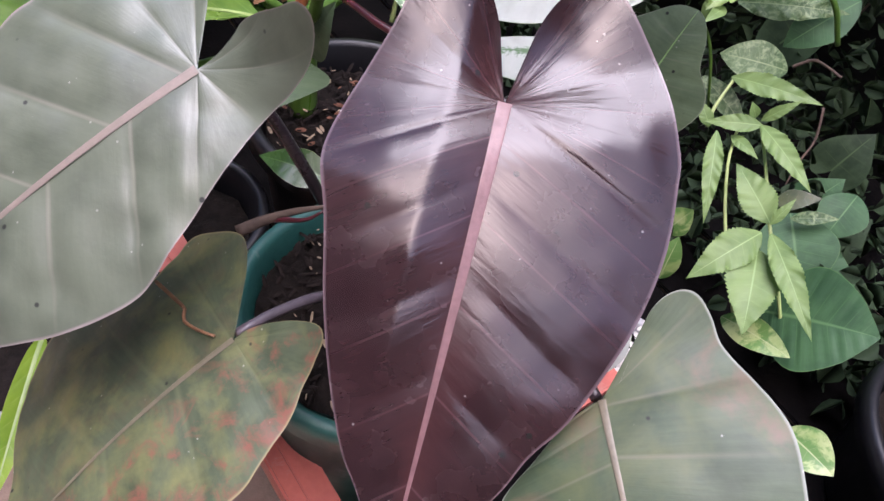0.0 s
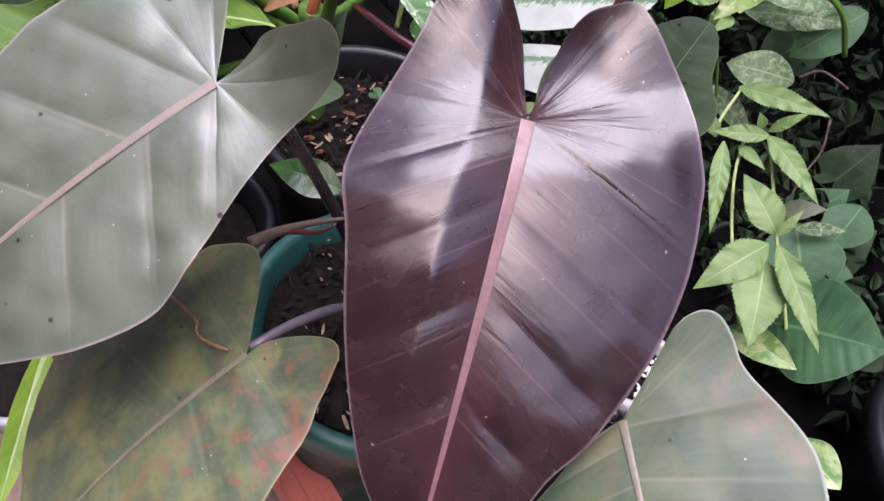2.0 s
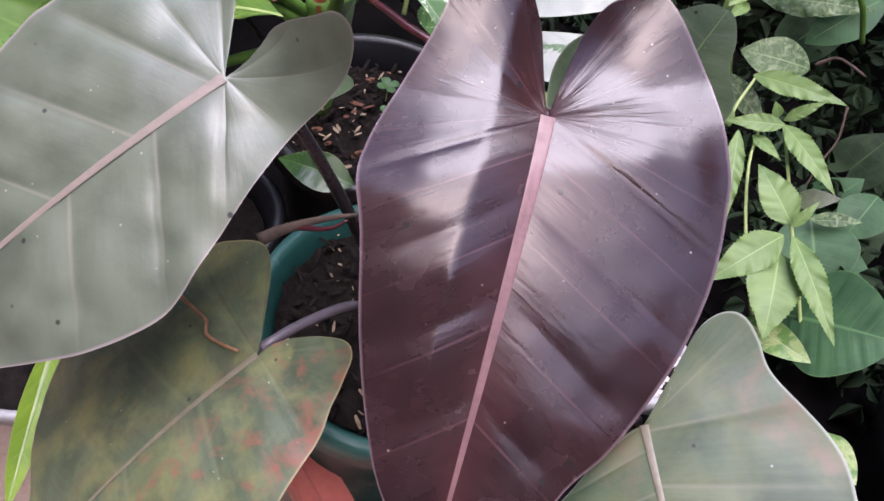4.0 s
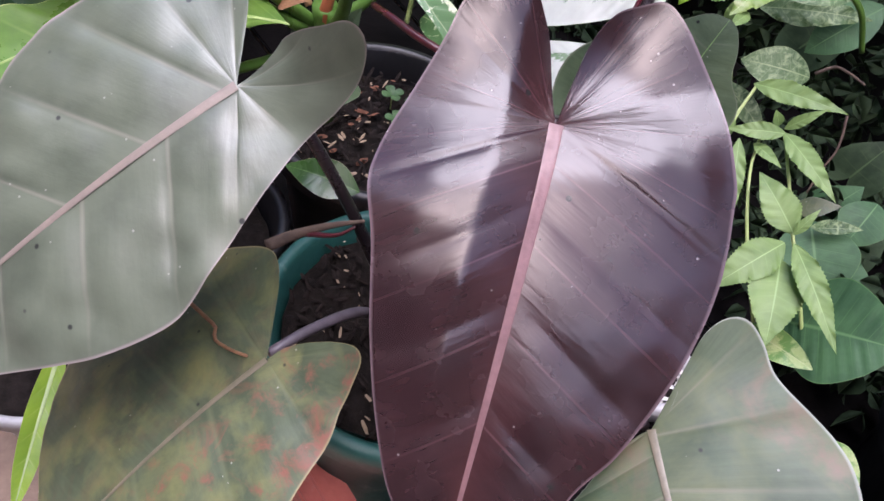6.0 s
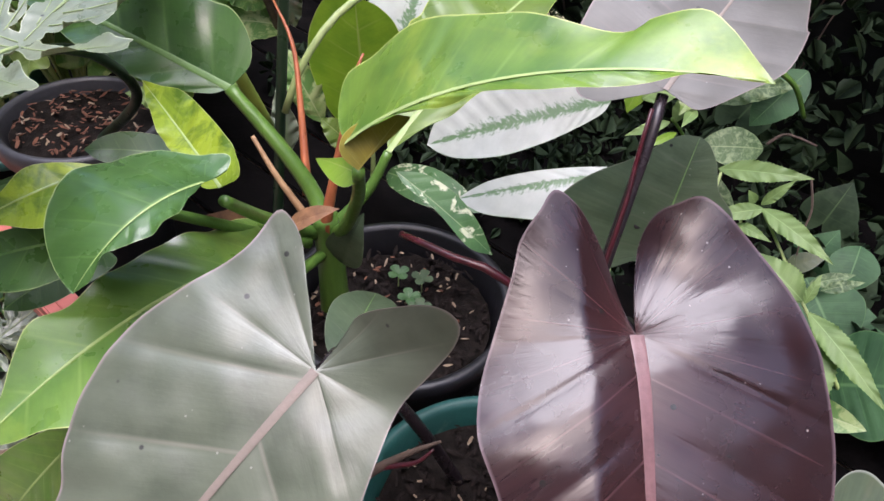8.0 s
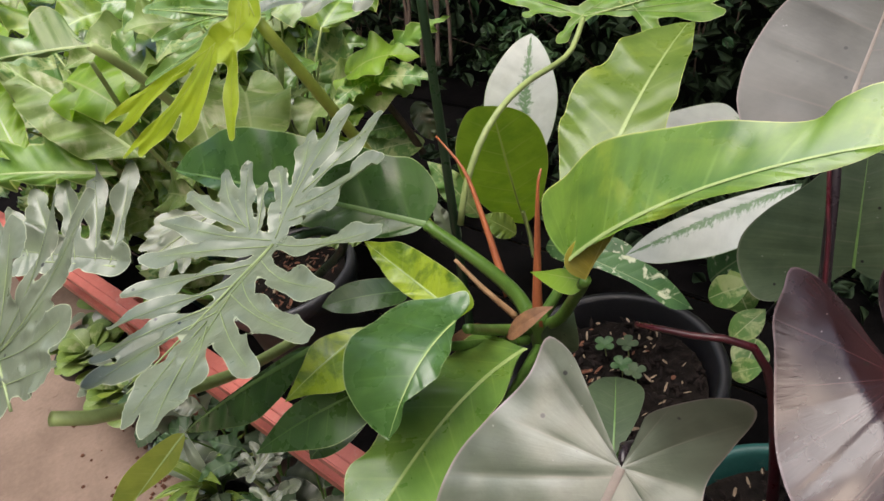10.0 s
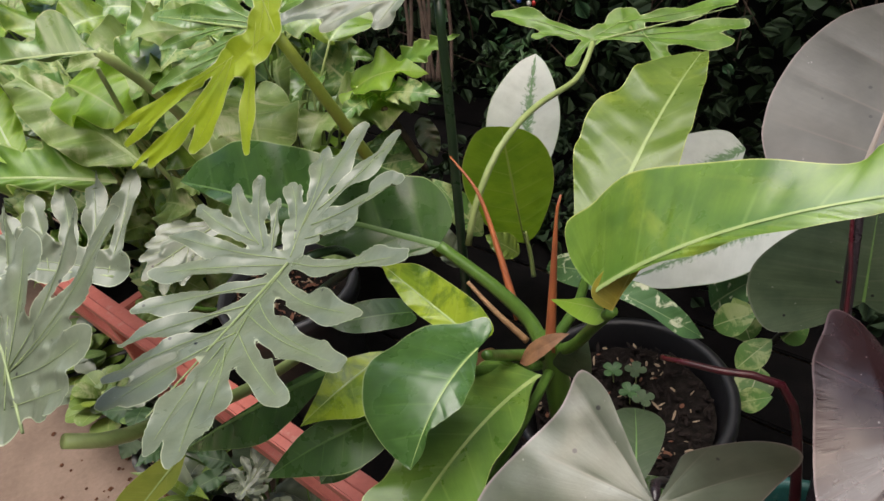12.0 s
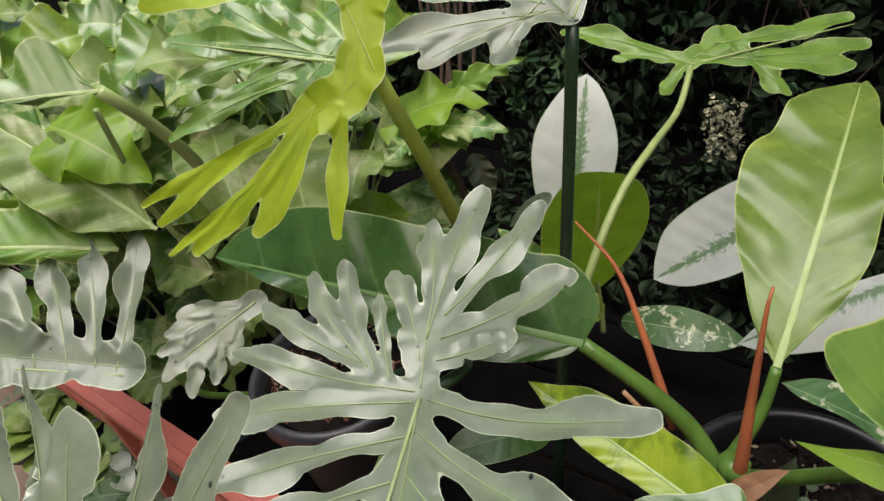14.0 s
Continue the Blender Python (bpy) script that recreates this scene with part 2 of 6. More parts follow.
M_HERB = leaf_material("light_green_herb_leaf", (0.21, 0.325, 0.105), (0.15, 0.25, 0.075), (0.30, 0.45, 0.17), (0.24, 0.4, 0.1), rough=0.5, veins=7, vein_amount=0.2,
                       vein_width=0.07, streak=0.12, through_light=0.25)
M_DEEP_GREEN = leaf_material("deep_green_leaf", (0.05, 0.12, 0.05), (0.03, 0.08, 0.035), (0.10, 0.20, 0.08), (0.08, 0.16, 0.06), spec=0.22, rough=0.52, veins=10, vein_amount=0.35,
                             streak=0.25, through_light=0.06)
M_HERB_DIM = leaf_material("small_dull_green_leaf", (0.06, 0.13, 0.045), (0.035, 0.085, 0.03), (0.12, 0.2, 0.08), (0.07, 0.13, 0.05), rough=0.5, veins=6, vein_amount=0.3, streak=0.2, through_light=0.1)
# leaf green with the shade of the background put into its colour
M_HEDGE_SHADED = leaf_material("shade_darkened_hedge_leaf", (0.032, 0.058, 0.026), (0.013, 0.028, 0.012), (0.06, 0.1, 0.04), (0.03, 0.06, 0.025), spec=0.25, rough=0.68, veins=6, vein_amount=0.3,
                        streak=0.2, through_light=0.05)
M_PINK_RIB = plain_material("pinkish_midrib", (0.20, 0.105, 0.105), (0.13, 0.065, 0.066), 0.4, 60, 400, 0.0003)
M_ROSE_RIB = plain_material("pale_rose_midrib", (0.225, 0.18, 0.15), (0.185, 0.155, 0.125), 0.42, 60, 400, 0.0003)
M_TAN_RIB = plain_material("tan_midrib", (0.17, 0.145, 0.10), (0.12, 0.105, 0.07), 0.42, 60, 400, 0.0003)
M_PALE_RIB = plain_material("pale_green_midrib", (0.36, 0.46, 0.18), (0.27, 0.38, 0.12), 0.4, 60, 400, 0.0003)
M_DULL_RIB = plain_material("dull_green_midrib", (0.14, 0.26, 0.07), (0.10, 0.20, 0.05), 0.4, 60, 400, 0.0003)
M_GREY_RIB = plain_material("grey_green_midrib", (0.33, 0.41, 0.20), (0.26, 0.34, 0.15), 0.4, 60, 400, 0.0003)
M_STALK = plain_material("green_stalk", (0.105, 0.21, 0.036), (0.065, 0.14, 0.022), 0.35, 50, 300, 0.0004, stretch=(1, 1, 0.2))
M_PALE_STALK = plain_material("pale_green_stalk", (0.38, 0.47, 0.18), (0.29, 0.38, 0.13), 0.4, 50, 300, 0.0004, stretch=(1, 1, 0.2))
M_YELLOW_STALK = plain_material("yellow_green_stalk", (0.40, 0.48, 0.08), (0.30, 0.39, 0.06), 0.4, 50, 300, 0.0004)
M_DARK_STALK = plain_material("dark_green_stalk", (0.022, 0.05, 0.022), (0.014, 0.034, 0.016), 0.35, 50, 300, 0.0004)
M_BLACK_STALK = plain_material("blackish_purple_stalk", (0.030, 0.022, 0.026), (0.016, 0.012, 0.015), 0.3, 60, 300, 0.0004)
M_MAROON_STALK = plain_material("maroon_stalk", (0.085, 0.014, 0.020), (0.045, 0.010, 0.014), 0.33, 60, 300, 0.0004)
M_GREY_STALK = plain_material("lavender_grey_stalk", (0.10, 0.085, 0.10), (0.065, 0.055, 0.068), 0.38, 60, 300, 0.0004)
M_ORANGE = plain_material("orange_sheath", (0.42, 0.13, 0.045), (0.30, 0.085, 0.035), 0.45, 60, 300, 0.0006, stretch=(1, 1, 0.15))
M_TAN_SHEATH = plain_material("tan_dry_sheath", (0.40, 0.25, 0.13), (0.28, 0.15, 0.07), 0.6, 60, 300, 0.0006, stretch=(1, 1, 0.15))
M_DRY = plain_material("dry_brown_leaf", (0.26, 0.13, 0.06), (0.13, 0.06, 0.03), 0.65, 60, 300, 0.001)
M_BARK = plain_material("dark_bark_chips", (0.015, 0.009, 0.007), (0.006, 0.004, 0.003), 0.8, 120, 400, 0.001, spec=0.2)
M_PALE_CHIP = plain_material("pale_husk_chips", (0.32, 0.24, 0.16), (0.20, 0.14, 0.09), 0.8, 120, 400, 0.001)
M_SOIL = plain_material("dark_potting_soil", (0.014, 0.010, 0.008), (0.006, 0.005, 0.004), 0.9, 90, 300, 0.004, spec=0.15, wear=((0.045, 0.028, 0.02), 0.64))
M_BLACK_POT = plain_material("black_plastic", (0.014, 0.014, 0.016), (0.008, 0.008, 0.010), 0.42, 12, 200, 0.0006, wear=((0.045, 0.042, 0.04), 0.68))
M_GREY_POT = plain_material("dark_grey_plastic", (0.055, 0.055, 0.062), (0.035, 0.035, 0.04), 0.42, 12, 200, 0.0006, wear=((0.12, 0.11, 0.10), 0.66))
M_TEAL_POT = plain_material("teal_green_plastic", (0.024, 0.115, 0.098), (0.017, 0.082, 0.071), 0.45, 14, 200, 0.0006, wear=((0.10, 0.17, 0.15), 0.6))
M_SMALL_POT = plain_material("dusty_grey_plastic", (0.14, 0.14, 0.13), (0.08, 0.08, 0.075), 0.55, 14, 200, 0.0006)
M_RED = plain_material("faded_red_paint", (0.55, 0.155, 0.115), (0.44, 0.115, 0.085), 0.5, 14, 160, 0.0006, wear=((0.50, 0.20, 0.16), 0.58))
M_CONCRETE = plain_material("brown_concrete", (0.27, 0.19, 0.14), (0.18, 0.125, 0.09), 0.85, 5, 90, 0.003, wear=((0.12, 0.07, 0.045), 0.62))
M_CRUMB = plain_material("red_brown_soil_crumbs", (0.18, 0.075, 0.04), (0.09, 0.035, 0.02), 0.9, 80, 300, 0.002)
M_NET = plain_material("black_shade_net", (0.012, 0.013, 0.013), (0.006, 0.007, 0.007), 0.8, 30, 500, 0.0015, stretch=(0.1, 0.1, 1), spec=0.1)
M_WHITE_PEBBLE = plain_material("white_pebbles", (0.66, 0.64, 0.60), (0.5, 0.48, 0.44), 0.6, 60, 200, 0.001)
M_WITHERED = plain_material("withered_cream_petals", (0.55, 0.54, 0.36), (0.40, 0.39, 0.24), 0.7, 60, 300, 0.001)
M_TWIG = plain_material("grey_brown_twigs", (0.11, 0.075, 0.055), (0.06, 0.04, 0.03), 0.8, 60, 300, 0.001)
# grey and green of the unseen light-blocking walls, dark for dim reflections
M_BLOCKER_GREY = plain_material("unseen_blocker_grey", (0.11, 0.105, 0.10), (0.075, 0.07, 0.068), 0.85, 3, 60, 0.004)
M_BLOCKER_GREEN = plain_material("unseen_blocker_green", (0.035, 0.06, 0.025), (0.015, 0.03, 0.012), 0.8, 25, 80, 0.03)
M_OCHRE_LEAF = leaf_material("ochre_leaf_underside", (0.40, 0.33, 0.035), (0.24, 0.22, 0.03), (0.5, 0.42, 0.10), (0.5, 0.5, 0.15), rough=0.4, veins=9, vein_amount=0.4, streak=0.3, through_light=0.35)
M_OCHRE_TIP = leaf_material("yellowing_leaf_tip", (0.27, 0.32, 0.05), (0.20, 0.26, 0.04), (0.36, 0.38, 0.12), (0.40, 0.44, 0.14), rough=0.4, veins=6, vein_amount=0.25, streak=0.2, through_light=0.25)
# near-black colour carries the deep shade under the plants
M_SHADE_SLAT = plain_material("shade_black_slats", (0.007, 0.006, 0.006), (0.004, 0.004, 0.004), 0.95, 20, 120, 0.003, spec=0.03)
M_PALE_POT = plain_material("pale_grey_plastic", (0.42, 0.42, 0.42), (0.30, 0.30, 0.30), 0.5, 14, 200, 0.0006)
M_BLUE = plain_material("blue_plastic", (0.03, 0.10, 0.45), (0.02, 0.07, 0.34), 0.4, 40, 200, 0.0005)
M_RED_BEAD = plain_material("red_plastic", (0.45, 0.03, 0.02), (0.3, 0.02, 0.02), 0.4, 40, 200, 0.0005)


# ---- builders ----
def part(name, bm, material, parent=None, label="", smooth=True):
    """Links a bmesh, given in world places, as one mesh object under a thing or a part."""
    root = parent
    while root is not None and root.parent is not None:
        root = root.parent
    if root is not None:
        bmesh.ops.translate(bm, vec=-Vector(root.location), verts=bm.verts)
    me = bpy.data.meshes.new(name)
    bm.to_mesh(me)
    bm.free()
    if smooth:
        me.polygons.foreach_set("use_smooth", [True] * len(me.polygons))
    me.materials.append(material)
    ob = new(name, me)
    if parent is not None:
        ob.parent = parent
    if label:
        ob["label"] = label
    return ob


def thing(name, base, label, category, group="", kind=""):
    ob = new(name)
    ob.location = base
    ob.empty_display_size = 0.05
    return tagged(ob, label, category, group, kind)


def spline(points, n):
    """n + 1 places along a smooth curve through 2D or 3D points, by even length."""
    p = [np.array(q, float) for q in points]
    p = [2 * p[0] - p[1], *p, 2 * p[-1] - p[-2]]
    out = []
    for i in range(1, len(p) - 2):
        for k in range(12):
            t = k / 12
            out.append(0.5 * (2 * p[i] + (p[i + 1] - p[i - 1]) * t + (2 * p[i - 1] - 5 * p[i] + 4 * p[i + 1] - p[i + 2]) * t * t + (3 * p[i] - p[i - 1] - 3 * p[i + 1] + p[i + 2]) * t ** 3))
    out.append(p[-2])
    out = np.array(out)
    far = np.r_[0, np.cumsum(np.linalg.norm(np.diff(out, axis=0), axis=1))]
    at = np.linspace(0, far[-1], n + 1)
    return np.stack([np.interp(at, far, out[:, c]) for c in range(out.shape[1])], 1)


def tube(bm, points, r0, r1, sides=8, steps=14, flat=1.0, cap=True):
    """A tapering stalk along a smooth curve."""
    line = [Vector(p) for p in spline(points, steps)]
    side = None
    rings = []
    for i, p in enumerate(line):
        ahead = (line[min(i + 1, steps)] - line[max(i - 1, 0)]).normalized()
        if side is None:
            side = ahead.orthogonal().normalized()
        side = (side - ahead * side.dot(ahead)).normalized()
        up = ahead.cross(side)
        r = r0 + (r1 - r0) * i / steps
        rings.append([bm.verts.new(p + (side * math.cos(a) + up * (flat * math.sin(a))) * r) for a in (2 * math.pi * k / sides for k in range(sides))])
    for a, b in zip(rings, rings[1:]):
        for k in range(sides):
            bm.faces.new((a[k], a[(k + 1) % sides], b[(k + 1) % sides], b[k]))
    if cap:
        bm.faces.new(rings[0][::-1])
        bm.faces.new(rings[-1])


# One side of a leaf's outline from the stalk's notch to the tip: (along, across), tip at along 1, widest about 1.
SHAPES = {
    "heart": ((0, 0), (-0.10, 0.08), (-0.24, 0.30), (-0.22, 0.62), (-0.04, 0.90), (0.20, 1.0), (0.50, 0.80), (0.80, 0.35), (1, 0)),
    "oval": ((0, 0), (0.02, 0.18), (0.14, 0.62), (0.36, 0.97), (0.55, 0.98), (0.78, 0.66), (0.93, 0.25), (1, 0)),
    "oblong": ((0, 0), (-0.03, 0.16), (-0.02, 0.55), (0.12, 0.86), (0.40, 0.98), (0.66, 0.94), (0.86, 0.60), (0.96, 0.2), (1, 0)),
    "spoon": ((0, 0), (0.03, 0.16), (0.2, 0.55), (0.5, 0.95), (0.75, 1.0), (0.92, 0.7), (1.0, 0.3), (1.0, 0.0)),
    "lance": ((0, 0), (0.03, 0.2), (0.18, 0.75), (0.36, 1.0), (0.6, 0.8), (0.85, 0.32), (1, 0)),
    "cordate": ((0, 0), (-0.12, 0.05), (-0.30, 0.28), (-0.30, 0.62), (-0.12, 0.90), (0.15, 1.0), (0.50, 0.80), (0.80, 0.35), (1, 0)),
    "arrow": ((0, 0), (-0.10, 0.06), (-0.28, 0.35), (-0.22, 0.75), (0.0, 1.0), (0.25, 0.92), (0.5, 0.74), (0.78, 0.48), (0.95, 0.2), (1, 0)),
    "strap": ((0, 0), (0.02, 0.3), (0.15, 0.75), (0.45, 1.0), (0.75, 0.75), (0.92, 0.3), (1, 0)),
}


def leaf(parent, base, tip, half, normal, shape="oval", material=None, rib=None, arch=0.08, fold=0.12, lobe=0.0, wave=0.0, waves=5.0, relief=0.004, veins=8,
         twist=0.0, droop=0.0, rib_size=0.0, teeth=0.0, left=None, right=None, label="", fine=1.0, name="leaf", side_arch=0.0, slant=0.14, rumple=0.0, crease=None, shoulder=None, sinus=0.0):
    """A leaf blade: half is its half width in parts of its length; left and right give outlines of their own."""
    base, tip, normal = Vector(base), Vector(tip), Vector(normal)
    long = (tip - base).length
    ahead = (tip - base).normalized()
    normal = (normal - ahead * normal.dot(ahead)).normalized()
    if twist:
        normal = Matrix.Rotation(radians(twist), 3, ahead) @ normal
    side = ahead.cross(normal)
    half = half if isinstance(half, tuple) else (half, half)
    seed = (base.x * 91.7 + tip.y * 57.3 + tip.z * 31.1) % 6.28

    def height(a, b):
        rise = (lobe[0] if b > 0 else lobe[1]) if isinstance(lobe, tuple) else lobe
        h = arch * 4 * a * (1 - a) if a > 0 else 4 * arch * a * math.exp(a / 0.25) + 3.2 * rise * a * a
        h += fold * abs(b) - side_arch * b * b - droop * max(0.0, a - 0.45) ** 2
        if crease and b > 0:
            h += crease[1] * min(b, crease[0]) * max(0.0, min(1.0, (0.75 - a) / 0.4))
        if shoulder:  # a soft bend across the blade
            where, lean, step, soft = shoulder
            h += 0.5 * step * (math.tanh((a - where - lean * b) / soft) + math.tanh(where / soft))
        if sinus and a < 0:
            h += sinus * a * math.exp(-abs(b) / 0.07)
        return h

    def place(a, b, lift=0.0):
        return base + (ahead * a + side * b + normal * (height(a, b) + lift)) * long

    m, n = max(12, round(56 * fine)), max(3, round(9 * fine))
    bm = bmesh.new()
    uv = bm.loops.layers.uv.new("UVMap")
    for sign, outline, w in ((1, left, half[0]), (-1, right, half[1])):
        pts = outline if outline else [(a, b * w) for a, b in SHAPES[shape]]
        edge = spline(pts, m)
        lows = [i for i in range(m + 1) if edge[i][0] < slant]
        first = max(lows) if lows and max(lows) < 0.85 * m else 0
        grid = []
        for i, (a, b) in enumerate(edge):
            f = i / m
            root = max(0.0, (i - first * 0.8) / (m - first * 0.8)) ** 1.15
            root = min(root, 0.985)
            jag = 1.0 + teeth * (((i * 0.5) % 1.0) - 0.5) * 2
            row = []
            for j in range(n + 1):
                k = j / n
                pa, pb = root + (a - root) * k, abs(b) * k * (jag if j == n else 1.0)
                phase = (f * veins) % 1.0
                calm = 0.35 if root == 0 else 1.0
                lift = calm * relief * (math.sin(math.pi * phase) ** 0.45 - 0.75) * (k * (1 - k) * 3.2 + 0.3 * k)
                lift += wave * (math.sin(f * waves * 6.28 + seed + sign * 1.1) + 0.6 * math.sin(f * waves * 10.1 + 2 * seed)) * k * k * min(1.0, 3 * f, 4 * (1 - f) + 0.15)
                if rumple:
                    lift += rumple * k ** 0.5 * (noise.noise(Vector((pa * 6 + seed, sign * pb * 6, seed))) + 0.5 * noise.noise(Vector((pa * 15, sign * pb * 15, seed))))
                row.append((bm.verts.new(place(pa, sign * pb, lift)), (f, 0.5 + sign * 0.5 * k)))
            grid.append(row)
        for i in range(m):
            for j in range(n):
                quad = [grid[i][j], grid[i + 1][j], grid[i + 1][j + 1], grid[i][j + 1]]
                if sign < 0:
                    quad.reverse()
                face = bm.faces.new([q[0] for q in quad])
                for loop, q in zip(face.loops, quad):
                    loop[uv].uv = q[1]
    bmesh.ops.remove_doubles(bm, verts=bm.verts, dist=long * 0.0006)
    ob = part(name, bm, material, parent, label)
    if rib and rib_size > 0:
        rm = bmesh.new()
        rings = []
        for i in range(25):
            a = 0.985 * i / 24
            w = rib_size * (1 - 0.86 * (i / 24) ** 0.9)
            c = [place(a, math.cos(q) * w, math.sin(q) * w * 0.13 + 0.0006 / long - fold * abs(math.cos(q) * w)) for q in (math.pi * k / 5 for k in range(6))]
            rings.append([rm.verts.new(v) for v in c])
        for p, q in zip(rings, rings[1:]):
            for k in range(5):
                rm.faces.new((p[k], p[k + 1], q[k + 1], q[k]))
        part("midrib", rm, rib, ob)
    return ob


def stalk(parent, points, r0, r1, material, label="", name="petiole", flat=1.0, steps=16):
    bm = bmesh.new()
    tube(bm, points, r0, r1, 10, steps, flat)
    return part(name, bm, material, parent, label)


def lobed_leaf(parent, base, tip, normal, lobes, material, rib, width=0.03, arch=0.0, droop=0.04, wave=0.01, rib_size=0.012, label="", lift=0.0, cells=110,
               melt=0.14, notch=0.14, cup=0.12, fall=0.06, bowl=0.0):
    """A deeply cut leaf: each lobe is (from along, from across, to along, to across, half width, bend), in parts of the midrib's length; side lobes may start from other lobes."""
    base, tip, normal = Vector(base), Vector(tip), Vector(normal)
    long = (tip - base).length
    ahead = (tip - base).normalized()
    normal = (normal - ahead * normal.dot(ahead)).normalized()
    side = ahead.cross(normal)

    def place(a, b, h=0.0):
        return base + (ahead * a + side * b + normal * (h + arch * 4 * a * (1 - a) * (1 if a > 0 else 0.25) - droop * (b * b) + lift * abs(b) + bowl * math.hypot(a, b))) * long

    # a field that is positive on the blade: the lobes' strips, melted together where they meet
    lines = []
    for a0, b0, a1, b1, w, bend in lobes:
        s, e = np.array((a0, b0)), np.array((a1, b1))
        across = np.array((-(e - s)[1], (e - s)[0]))
        p = np.linspace(0, 1, 34)
        c = s + np.outer(p, e - s) + np.outer(bend * np.sin(math.pi * p), across)
        body = 0.80 - 0.16 * np.exp(-((p - 0.24) / 0.16) ** 2) + 0.30 * np.exp(-((p - 0.70) / 0.22) ** 2)
        lines.append((c, w * body * np.sqrt(np.clip(1 - np.clip((p - 0.72) / 0.36, 0, 1) ** 2, 0, 1)), p, s, e - s, w))
    every = np.concatenate([q[0] for q in lines])
    pad = max(q[5] for q in lines) * 1.6
    lo, hi = every.min(0) - pad, every.max(0) + pad
    step = max(hi - lo) / cells
    xs, ys = np.arange(lo[0], hi[0], step), np.arange(lo[1], hi[1], step)
    gx, gy = np.meshgrid(xs, ys, indexing="ij")
    at = np.stack((gx.ravel(), gy.ravel()), 1)
    soft = melt * float(np.mean([q[5] for q in lines]))
    total, weight, high, wide, along = (np.zeros(len(at)) for _ in range(5))
    for number, (c, w, p, s, way, w0) in enumerate(lines):
        turn = np.where(way[0] * (at[:, 1] - s[1]) - way[1] * (at[:, 0] - s[0]) > 0, 1.0, 0.0)
        dist = np.linalg.norm(at[:, None, :] - c[None], axis=2)
        ripple = 1 + notch * np.sin(p[None] * 19 + number * 2.1 + 1.7 * turn[:, None]) * (p[None] > 0.15)
        inside = w[None] * ripple - dist
        best = inside.argmax(1)
        rows_ = np.arange(len(at))
        sd, q, pp = inside[rows_, best], np.minimum(dist[rows_, best] / w0, 1.3), p[best]
        h = wave * np.sin(pp * 9 + number * 1.9 + 1.3 * turn) * q ** 1.5 + cup * w0 * q ** 1.3 - fall * pp ** 2 * np.linalg.norm(way)
        k = np.exp(np.clip(sd / soft, -60, 60))
        total += k
        high += k * h
        wide += k * w0
        along += k * pp
    field = (soft * np.log(np.maximum(total, 1e-30))).reshape(gx.shape)
    high, wide, along = ((v / np.maximum(total, 1e-30)).reshape(gx.shape) for v in (high, wide, along))
    bm = bmesh.new()
    uv = bm.loops.layers.uv.new("UVMap")
    made = {}

    def corner(i, j, i2=None, j2=None):
        key = (i, j) if i2 is None else tuple(sorted(((i, j), (i2, j2))))
        if key not in made:
            t = 0.0 if i2 is None else field[i, j] / (field[i, j] - field[i2, j2])
            i2, j2 = (i, j) if i2 is None else (i2, j2)
            mixed = [v[i, j] * (1 - t) + v[i2, j2] * t for v in (gx, gy, high, wide, along, field)]
            inner = min(1.0, max(0.0, mixed[5]) / mixed[3])
            made[key] = (bm.verts.new(place(mixed[0], mixed[1], mixed[2])), (0.5 + 0.4 * mixed[4], 0.5 + 0.5 * (1 - inner)))
        return made[key]

    for i in range(len(xs) - 1):
        for j in range(len(ys) - 1):
            ring = ((i, j), (i + 1, j), (i + 1, j + 1), (i, j + 1))
            if max(field[c] for c in ring) <= 0:
                continue
            poly = []
            for c, d in zip(ring, ring[1:] + ring[:1]):
                if field[c] > 0:
                    poly.append(corner(*c))
                if (field[c] > 0) != (field[d] > 0):
                    poly.append(corner(*(c + d if field[c] > field[d] else d + c)))
            if len(poly) >= 3:
                face = bm.faces.new([v[0] for v in poly])
                for loop, v in zip(face.loops, poly):
                    loop[uv].uv = v[1]
    bm.normal_update()
    ob = part("leaf", bm, material, parent, label)
    rm = bmesh.new()
    tube(rm, [place(0, 0, 0.004), place(0.35, 0, 0.004), place(0.7, 0, 0.004), place(0.98, 0, 0.003)], rib_size * long, rib_size * long * 0.3, 7, 16)
    part("midrib", rm, rib, ob)
    for a0, b0, a1, b1, w, bend in lobes:
        vm = bmesh.new()
        s, e = Vector((a0, b0)), Vector((a1, b1))
        way = e - s
        across = Vector((-way.y, way.x))
        pts = []
        for p in (0.0, 0.3, 0.6, 0.93):
            c = s + way * p + across * (bend * math.sin(math.pi * p))
            pts.append(place(c.x, c.y, 0.003 - fall * p * p * way.length))
        tube(vm, pts, rib_size * long * 0.36, rib_size * long * 0.09, 5, 12)
        part("side_vein", vm, rib, ob)
    return ob


